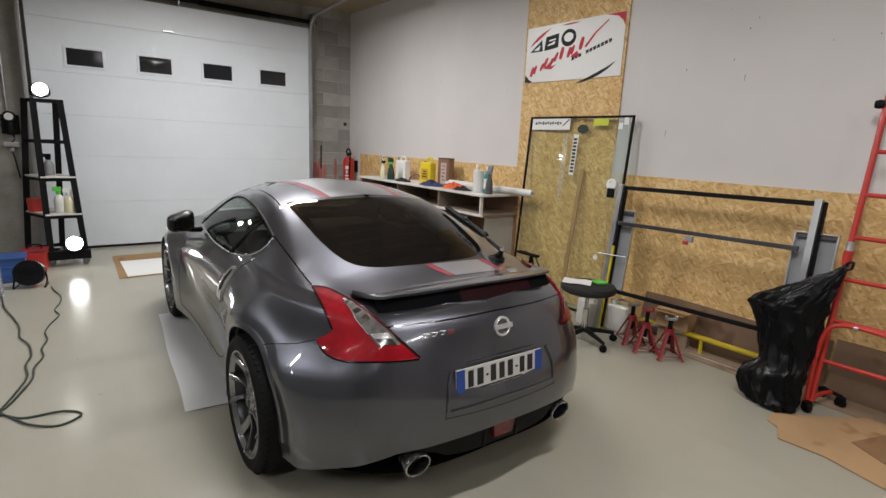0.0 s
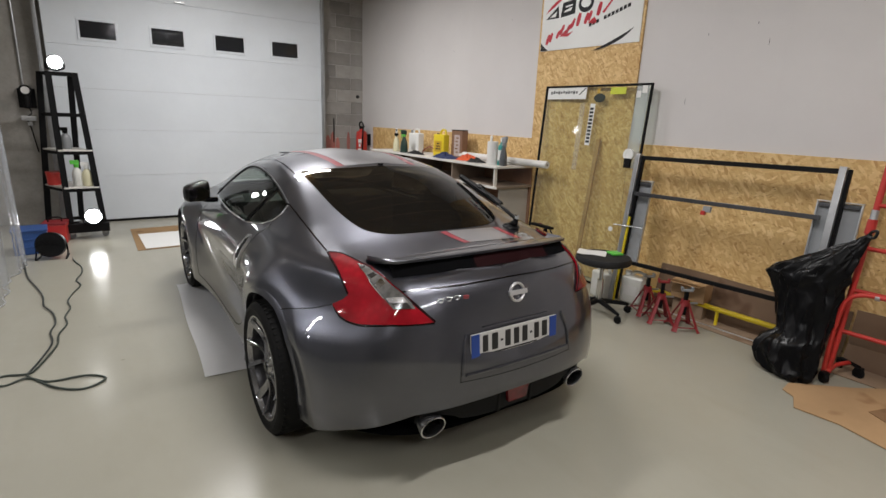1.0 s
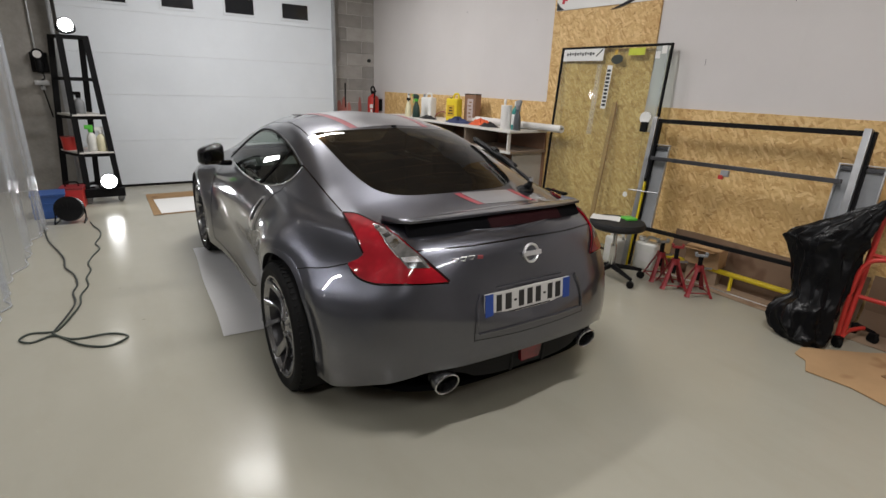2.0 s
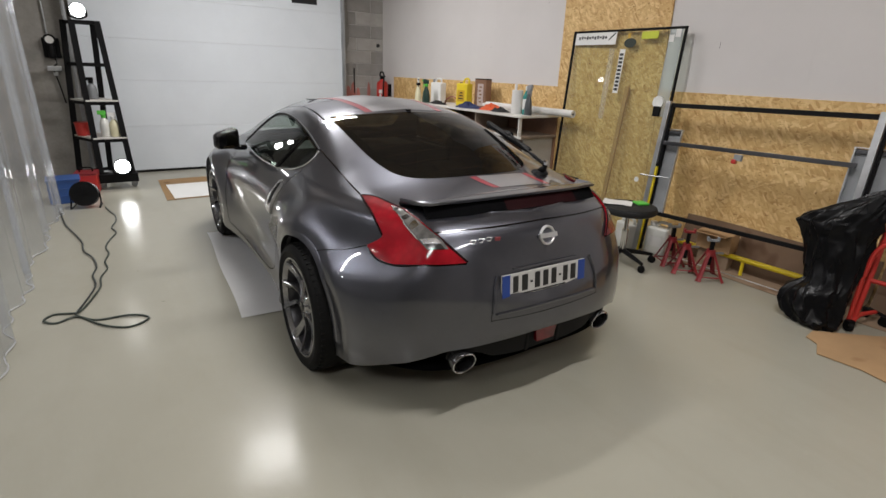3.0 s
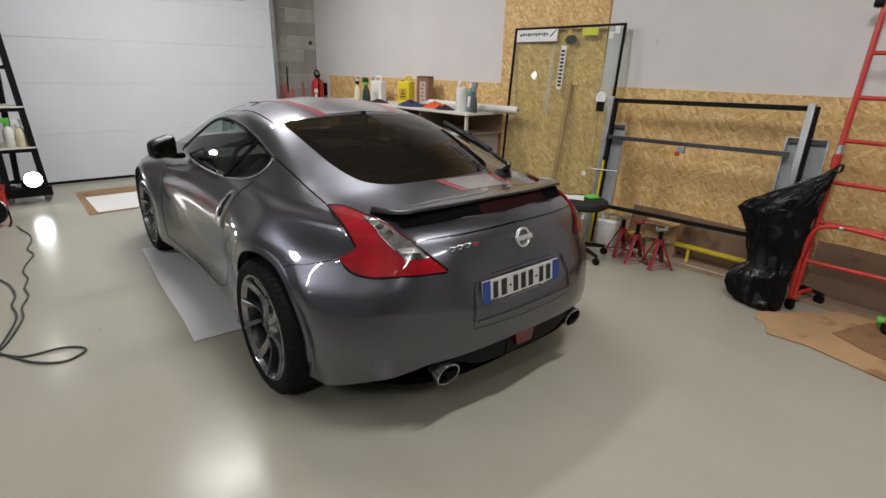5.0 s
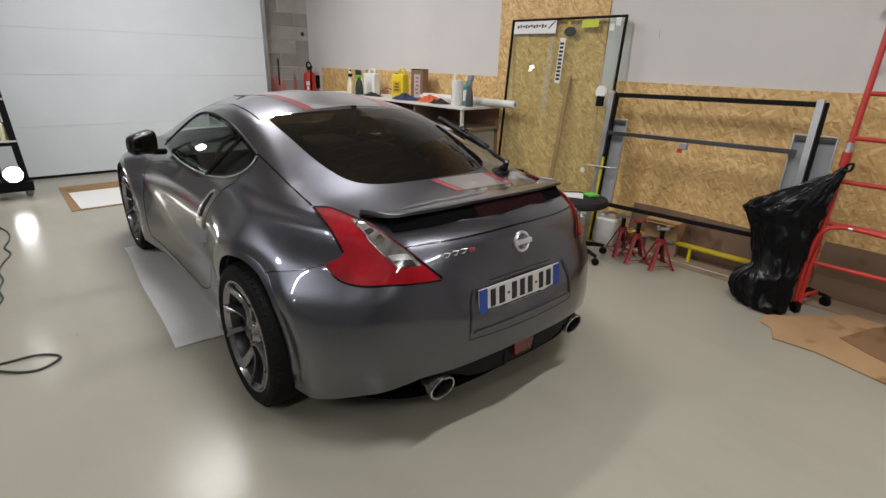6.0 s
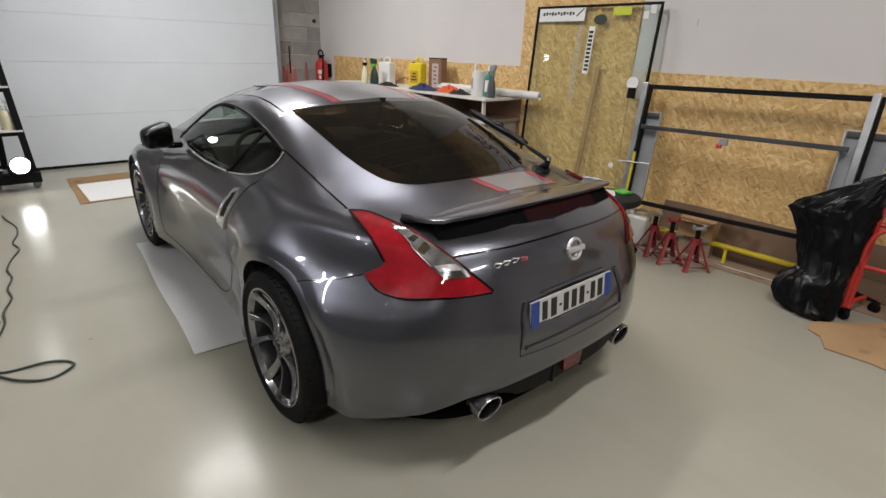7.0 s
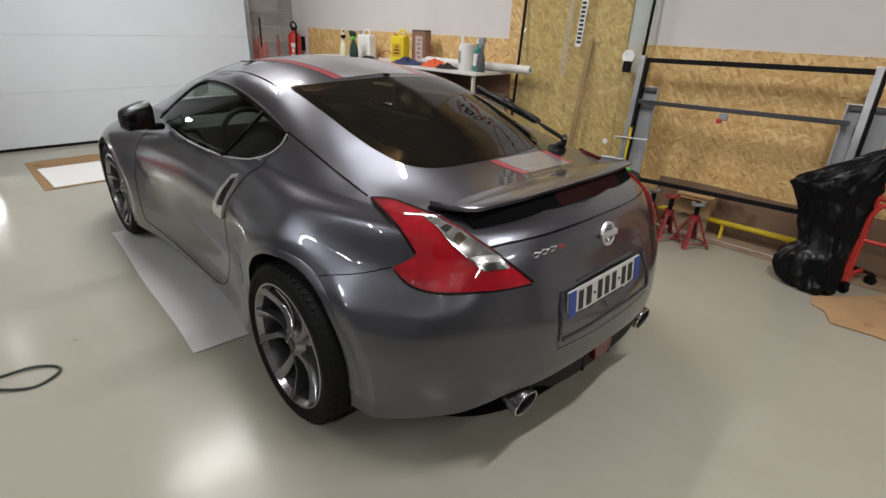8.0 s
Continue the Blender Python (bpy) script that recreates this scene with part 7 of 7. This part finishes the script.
        part("lamp_seal", line_bm([(0.77, -0.437, 0.797), (0.755, -0.513, 0.764), (0.695, -0.612, 0.751), (0.58, -0.72, 0.763), (0.434, -0.781, 0.766)], 0.008, 0.003, 8, None, mir), GLOSS_BLACK, lamp)
    # spoiler: a blade that rises from the hatch
    g = bmesh.new()
    prev = None
    for k in range(41):
        x = -0.568 + 1.136 * k / 40
        f = 1 - (abs(x) / 0.568) ** 2.6
        tail = spline([(0, -0.632), (0.3, -0.626), (0.45, -0.610), (0.527, -0.593), (0.568, -0.43)], abs(x))
        lead = -0.40
        zt = spline([(0, 1.005), (0.45, 1.002), (0.527, 0.998), (0.568, 0.984)], abs(x))
        zl = on_skin((x, lead, 0.99), 0.0)[0].z + 0.002
        sec = [(lead, zl - 0.006), (lead * 0.6 + tail * 0.4, zl * 0.6 + zt * 0.4 + 0.006), (tail + 0.02, zt + 0.003), (tail, zt - 0.001), (tail + 0.004, zt - 0.014), (tail + 0.03, zt - 0.022), (lead * 0.6 + tail * 0.4, zt - 0.03), (lead - 0.005, zl - 0.02)]
        now = [g.verts.new((x, y, z)) for y, z in sec]
        if prev:
            for i in range(8):
                g.faces.new((prev[i], prev[(i + 1) % 8], now[(i + 1) % 8], now[i]))
        else:
            g.faces.new(now[::-1])
        prev = now
    g.faces.new(prev)
    sp = part("spoiler", g, PAINT, c, smooth=True)
    # Sheet closing the gap below the blade, its shade painted black.
    g, h, prev = bmesh.new(), bmesh.new(), None
    for k in range(45):
        x = -0.53 + 1.06 * k / 44
        tail = spline([(0, -0.625), (0.3, -0.618), (0.45, -0.592), (0.53, -0.560), (0.56, -0.50)], abs(x))
        zt = 0.986
        sec = []
        for y, z in ((tail + 0.018, zt), (tail - 0.002, None), (tail - 0.03, None), (-0.42, None)):
            zs = skin_z(x, y)
            sec.append((y, z if z is not None else zs + 0.002))
        sec[1] = (sec[1][0], 0.55 * sec[0][1] + 0.45 * sec[2][1])
        now = [g.verts.new((x, y, z)) for y, z in sec]
        red = [h.verts.new((x, a - 0.003, b)) for a, b in sec[:3]] if -0.14 <= x <= 0.36 else None
        if prev:
            for i in range(3):
                g.faces.new((prev[0][i], prev[0][i + 1], now[i + 1], now[i]))
            if red and prev[1]:
                for i in range(2):
                    h.faces.new((prev[1][i], prev[1][i + 1], red[i + 1], red[i]))
        prev = (now, red)
    part("spoiler_shade", g, SHADE_BLACK, sp, "black sheet painting the shade under the spoiler blade", smooth=True)
    part("brake_light", h, LENS_DARK, sp, "dark red high-mounted brake light", smooth=True)
    # plate recess, plate and badges
    part("plate_recess_line", line_bm([(-0.318, -0.83, 0.60), (-0.335, -0.853, 0.507), (-0.30, -0.858, 0.497), (0, -0.866, 0.488), (0.30, -0.858, 0.497), (0.335, -0.853, 0.507), (0.318, -0.83, 0.60)], 0.0026, 0.0012, 12), GLOSS_BLACK, c)
    part("plate_recess_ledge", tube_bm(smooth_path([on_skin((x, -0.86, 0.525 + 0.01 * x * x), 0.004)[0] for x in (-0.31, -0.15, 0, 0.15, 0.31)], 4), 0.006, 6), PAINT, c, smooth=True)
    for x in (-1, 1):
        part("plate_recess_rim", tube_bm(smooth_path([on_skin((x * p, -0.85, z), 0.003)[0] for p, z in ((0.290, 0.705), (0.312, 0.65), (0.322, 0.59), (0.326, 0.53))], 4), 0.0075, 8), PAINT, c, smooth=True)
    tilt = 6.0
    pm = pose(-0.018, -0.828, 0.640, -tilt, 0, 0)
    # A darker white than PLATE_WHITE.
    np_ = part("number_plate", box_bm(-0.26, -0.010, -0.055, 0.26, 0.0, 0.055, 0.004), simple("plate_greyish_white", (0.50, 0.49, 0.47), 0.35, 0, 0.05, 20, 0.0), c, "white registration plate with blue ends", m=pm)
    for x0 in (-0.259, 0.214):
        part("blue_band", box_bm(x0, -0.0125, -0.053, x0 + 0.045, -0.0085, 0.053, 0.0015), PLATE_BLUE, np_)
    for x0, w in ((-0.200, 0.042), (-0.148, 0.048), (-0.070, 0.044), (-0.018, 0.044), (0.034, 0.044), (0.110, 0.042), (0.160, 0.046)):
        part("plate_bar", box_bm(x0 + 0.004, -0.0118, -0.034, x0 + w * 0.82, -0.0095, 0.042, 0.001), INK, np_)
    for x0 in (-0.093, 0.087):
        part("plate_dash", box_bm(x0, -0.0118, -0.003, x0 + 0.014, -0.0095, 0.007, 0.001), INK, np_)
    part("plate_print", box_bm(-0.13, -0.0118, -0.050, 0.13, -0.0095, -0.044, 0.0), INK, np_)
    part("light_strip", box_bm(-0.20, -0.820, 0.708, 0.20, -0.79, 0.714, 0.003), PAINT, c)
    bc, bn = on_skin((0.012, -0.80, 0.838), 0.004)
    bm_ = Matrix.Translation(bc) @ pose(0, 0, 0, 90 - 12, 0, 0)
    badge = part("emblem", lathe_bm([(0.036, -0.006), (0.036, 0.003), (0.041, 0.006), (0.046, 0.003), (0.047, -0.006)], 36, None, bm_), SATIN, c, "chrome ring emblem", smooth=True)
    part("emblem_bar", box_bm(-0.055, -0.011, -0.004, 0.055, 0.011, 0.010, 0.003, None, bm_), SATIN, badge)
    for k, x in enumerate((-0.405, -0.365, -0.325)):
        cc, _ = on_skin((x + 0.016, -0.75, 0.848), 0.005)
        part("model_badge", tube_bm([Matrix.Translation(cc) @ pose(0, 0, 0, 12, 0, -24) @ Vector(p) for p in ((-0.015, 0, -0.009), (0.008, 0, -0.009), (0.015, 0, 0.009), (-0.008, 0, 0.009))], 0.0026, 6, None, True), BADGE_SILVER, c)
    cc, _ = on_skin((-0.265, -0.76, 0.848), 0.005)
    part("model_badge", box_bm(-0.013, -0.002, -0.009, 0.013, 0.002, 0.009, 0.0015, None, Matrix.Translation(cc) @ pose(0, 0, 0, 12, 0, -18)), STRIPE_RED, c, "red badge letter block")
    # diffuser, exhausts, fog lamp
    g = bmesh.new()
    prev = None
    for k in range(33):
        x = -0.50 + 1.0 * k / 32
        a = abs(x)
        yb = spline([(0, -0.862), (0.3, -0.848), (0.45, -0.82), (0.66, -0.70)], a)
        zt = spline([(0, 0.425), (0.3, 0.405), (0.45, 0.385), (0.55, 0.37), (0.66, 0.30)], a)
        zl = spline([(0, 0.29), (0.15, 0.285), (0.3, 0.30), (0.36, 0.33), (0.45, 0.345), (0.55, 0.25), (0.66, 0.22)], a)
        now = [g.verts.new(p) for p in ((x, yb + 0.012, zt), (x, yb + 0.02, zl), (x, yb + 0.16, zl - 0.04), (x, yb + 0.45, 0.24))]
        if prev:
            for i in range(3):
                g.faces.new((prev[i], prev[i + 1], now[i + 1], now[i]))
        prev = now
    part("diffuser", g, BLACK, c, "black plastic diffuser", smooth=True)
    for x in (-0.10, 0.10):
        part("diffuser_fin", box_bm(x - 0.008, -0.845, 0.28, x + 0.008, -0.70, 0.41, 0.004), BLACK, c)
    fog = part("fog_lamp", plate_bm([(-0.055, 0.325), (0.055, 0.325), (0.068, 0.405), (-0.068, 0.405)], 0.03), LENS_RED, c, "red rear fog lamp", m=pose(0.0, -0.863, 0, 0, 0, 90))
    for s in (1, -1):
        em = pose(s * 0.444 - 0.008, -0.828, 0.301, -80, 0, 0) @ Matrix.Diagonal((1.20, 1.0, 0.8, 1))
        ex = part("exhaust_tip", lathe_bm([(0.049, 0.0), (0.0515, 0.001), (0.0535, 0.006), (0.048, 0.075), (0.044, 0.075), (0.047, 0.01)], 36, None, em), DARK_CHROME, c, "oval dark chrome exhaust tip", smooth=True)
        part("tip_edge", tube_bm([em @ Vector((0.050 * math.cos(t), 0.050 * math.sin(t), 0.002)) for t in [2 * math.pi * k / 40 for k in range(40)]], 0.0032, 6, None, True), CHROME, ex, smooth=True)
        part("pipe_inside", lathe_bm([(0.0475, 0.004), (0.044, 0.10), (0.0, 0.11)], 28, None, em), INK, ex, smooth=True)
    part("silencer", lathe_bm([(0, -0.45), (0.10, -0.45), (0.115, -0.43), (0.115, 0.43), (0.10, 0.45), (0, 0.45)], 24, None, pose(0, -0.52, 0.29, 0, 90, 0)), STEEL, c, smooth=True)
    # mirrors, handles, wiper, filler
    for s in (-1, 1):
        g = box_bm(-0.090, -0.045, -0.072, 0.090, 0.085, 0.072, 0.048, seg=5)
        for v in g.verts:
            out = (v.co.x * s + 0.090) / 0.180
            v.co.z *= 0.98 - 0.20 * out + 0.10 * (1 - out)
            v.co.z += 0.02 * (1 - out)
            v.co.y = v.co.y * (1.0 - 0.25 * out) - 0.03 * out * out
        mm = part("door_mirror", g, GLOSS_BLACK, c, "gloss black door mirror", smooth=True, m=pose(s * 0.953, 1.56, 1.010, 0, 0, s * -12))
        part("mirror_arm", tube_bm(smooth_path([(0, 0.02, -0.03), (-s * 0.08, 0.03, -0.055), (-s * 0.16, 0.05, -0.065)], 4), 0.020, 8), GLOSS_BLACK, mm, smooth=True)
        part("mirror_glass", lathe_bm([(0, 0.0), (0.9, 0.0), (1.0, 0.1)], 28, None, pose(0, -0.050, 0, 90, 0, 0) @ Matrix.Diagonal((0.070, 0.052, 0.01, 1))), simple("mirror", (0.8, 0.8, 0.8), 0.02, 1.0, 0.01, 20, 0.0, rvary=0.01), mm, smooth=True)
        le = [(0.852, 0.606, 0.905), (0.87, 0.650, 0.848), (0.882, 0.708, 0.775), (0.885, 0.752, 0.708), (0.886, 0.742, 0.688)]
        re = [(0.852, 0.548, 0.925), (0.87, 0.556, 0.850), (0.882, 0.592, 0.765), (0.885, 0.622, 0.708), (0.886, 0.632, 0.690)]
        hd = part("door_handle", patch_bm(le, re, 0.014, 0.0145, 6, 6, None, s < 0), SATIN, c, "upright chrome door handle", smooth=True)
        li = [Vector(p).lerp(Vector(q), 0.36) for p, q in zip(le, re)]
        ri = [Vector(p).lerp(Vector(q), 0.90) for p, q in zip(le, re)]
        part("handle_slot", patch_bm([li[0].lerp(li[1], 0.55), li[1], li[2], li[2].lerp(li[3], 0.45)], [ri[0].lerp(ri[1], 0.25), ri[1], ri[2], ri[2].lerp(ri[3], 0.2)], 0.0150, 0.0, 5, 4, None, s < 0), MATT_BLACK, hd, smooth=True)
    foot = on_skin((0.465, -0.215, 0.99), 0.0)[0]
    top = Vector((0.475, -0.245, 1.045))
    mid, tip, end = Vector((0.548, 0.19, 1.168)), Vector((0.552, 0.43, 1.222)), Vector((0.532, -0.045, 1.100))
    wip = part("wiper", lathe_bm([(0.058, -0.006), (0.060, 0.006), (0.050, 0.016), (0.026, 0.022), (0, 0.023)], 24, None, Matrix.Translation(foot) @ pose(0, 0, 0, 12, 0, 0), 0.72), BLACK, c, "black rear wiper lifted off the glass", smooth=True)
    part("wiper_pivot", tube_bm(smooth_path([foot + Vector((0, 0, 0.012)), foot.lerp(top, 0.6) + Vector((0, -0.008, 0)), top], 4), [0.021] * 5 + [0.016] * 4, 12), BLACK, wip, smooth=True)
    part("pivot_nut", lathe_bm([(0.013, -0.012), (0.014, 0.008), (0.009, 0.014), (0, 0.015)], 6, None, Matrix.Translation(top + Vector((0, -0.004, 0.012)))), CHROME, wip)
    part("wiper_arm", tube_bm(smooth_path([top, top.lerp(mid, 0.3) + Vector((-0.006, 0, 0.0)), top.lerp(mid, 0.7) + Vector((-0.008, 0, 0.0)), mid + Vector((-0.004, 0, 0.006))], 5), [0.011] * 6 + [0.007] * 10, 8), BLACK, wip, smooth=True)
    part("wiper_blade", slat_bm(end, tip, 0.044, 0.024), BLACK, wip)
    part("wiper_rubber", slat_bm(end.lerp(tip, 0.02) + Vector((-0.010, 0.004, -0.015)), end.lerp(tip, 0.98) + Vector((-0.010, 0.004, -0.015)), 0.007, 0.016), RUBBER, wip)
    part("blade_clip", slat_bm(mid.lerp(end, 0.10) + Vector((0, 0, 0.006)), mid.lerp(tip, 0.10) + Vector((0, 0, 0.004)), 0.046, 0.028), BLACK, wip)
    part("washer_jet", box_bm(-0.015, -0.012, 0, 0.015, 0.012, 0.012, 0.004, None, Matrix.Translation(on_skin((0, 0.56, 1.30), 0.0)[0])), BLACK, c)
    part("roof_aerial", box_bm(-0.05, -0.03, 0, 0.05, 0.03, 0.006, 0.003, None, Matrix.Translation(on_skin((-0.36, 1.36, 1.33), 0.0)[0])), GLOSS_BLACK, c)
    # cabin
    for s in (-1, 1):
        st = part("seat", box_bm(s * 0.37 - 0.24, 0.62, 0.30, s * 0.37 + 0.24, 1.15, 0.48, 0.06), SEAT, c, smooth=True)
        part("seat_back", box_bm(-0.23, -0.07, 0, 0.23, 0.07, 0.56, 0.06, None, pose(s * 0.37, 0.62, 0.42, 16, 0, 0)), SEAT, st, smooth=True)
        part("headrest", box_bm(-0.13, -0.045, 0, 0.13, 0.045, 0.17, 0.04, None, pose(s * 0.37, 0.47, 0.965, 10, 0, 0)), SEAT, st, smooth=True)
    part("dashboard", box_bm(-0.70, 1.62, 0.55, 0.70, 2.05, 0.93, 0.07), SEAT, c, smooth=True)
    part("steering_wheel", tube_bm([(0.18 * math.cos(a), 0.18 * math.sin(a), 0) for a in [2 * math.pi * k / 28 for k in range(28)]], 0.016, 8, None, True), SEAT, c, smooth=True, m=pose(-0.37, 1.42, 0.86, 66, 0, 0))
    part("boot_floor", box_bm(-0.55, -0.5, 0.55, 0.55, 0.35, 0.60, 0.02), SEAT, c)
    part("cabin_floor", box_bm(-0.78, 0.2, 0.25, 0.78, 2.1, 0.29), SEAT, c)
    for s in (-1, 1):
        part("cabin_side", box_bm(s * 0.755 - 0.025, 0.1, 0.3, s * 0.755 + 0.025, 1.9, 0.925, 0.02), SEAT, c)
    return c


CAR_YAW = 0.6
car()


# ---- the concrete blocks of the pier, course by course ----
pier = bpy.data.objects["wall_northeast"]
PIER_FACE = 8.634


def pier_bits():
    """What clings to the pier: a plastered strip, a rod, an old fixing and a smear of red paint."""
    g, prev = bmesh.new(), None
    for k in range(37):
        z = 0.02 + 3.6 * k / 36
        x1 = 4.10 + 0.11 * noise.noise(Vector((0.4, z * 2.1, 3.0))) + 0.03 * noise.noise(Vector((2.4, z * 9.0, 1.0)))
        now = [g.verts.new((3.962, PIER_FACE - 0.004, z)), g.verts.new((x1 - 0.012, PIER_FACE - 0.005, z)), g.verts.new((x1, PIER_FACE + 0.004, z))]
        if prev:
            for i in range(2):
                g.faces.new((prev[i], prev[i + 1], now[i + 1], now[i]))
        prev = now
    part("plaster_strip", g, CONCRETE, pier, "rough smeared grey mortar", smooth=True)
    part("rod", tube_bm([(4.17, PIER_FACE - 0.012, 1.12), (4.172, PIER_FACE - 0.012, 1.52)], 0.011, 8), MATT_BLACK, pier)
    part("fixing", lathe_bm([(0, 0), (0.032, 0), (0.028, 0.02), (0, 0.022)], 14, None, pose(4.62, PIER_FACE, 1.90, 90, 0, 0)), INK, pier)
    red = simple("red_paint_smear", (0.36, 0.13, 0.11), 0.8, 0, 0.3, 30, 0.2)
    for k, (x, z, w, h) in enumerate(((4.06, 1.02, 0.06, 0.22), (4.15, 1.00, 0.05, 0.30), (4.24, 1.05, 0.035, 0.16), (4.44, 1.10, 0.03, 0.20))):
        pts = [(x + w * math.cos(q) * (1 + 0.35 * noise.noise(Vector((math.cos(q) * 2, math.sin(q) * 2, k)))), z + h * math.sin(q)) for q in [2 * math.pi * i / 14 for i in range(14)]]
        g = bmesh.new()
        g.faces.new([g.verts.new((px, PIER_FACE - 0.0075, max(pz, 0.02))) for px, pz in pts])
        part("paint_smear", g, red, pier)


pier_bits()
for w_i, (xa, xb) in enumerate(((3.985, 4.485), (4.495, 4.73), (3.985, 4.225), (4.235, 4.73))):
    g = box_bm(xa, PIER_FACE, 0.0015, xb, 8.642, 0.1935, 0.004, seg=1)
    me = mesh_of(g, BLOCK)
    for k in range(w_i // 2, 18, 2):
        b = new("block", me)
        b.parent = pier
        b.location.z = 0.20 * k + 0.004
        b.location.y = 0.003 * math.sin(k * 2.3 + w_i)
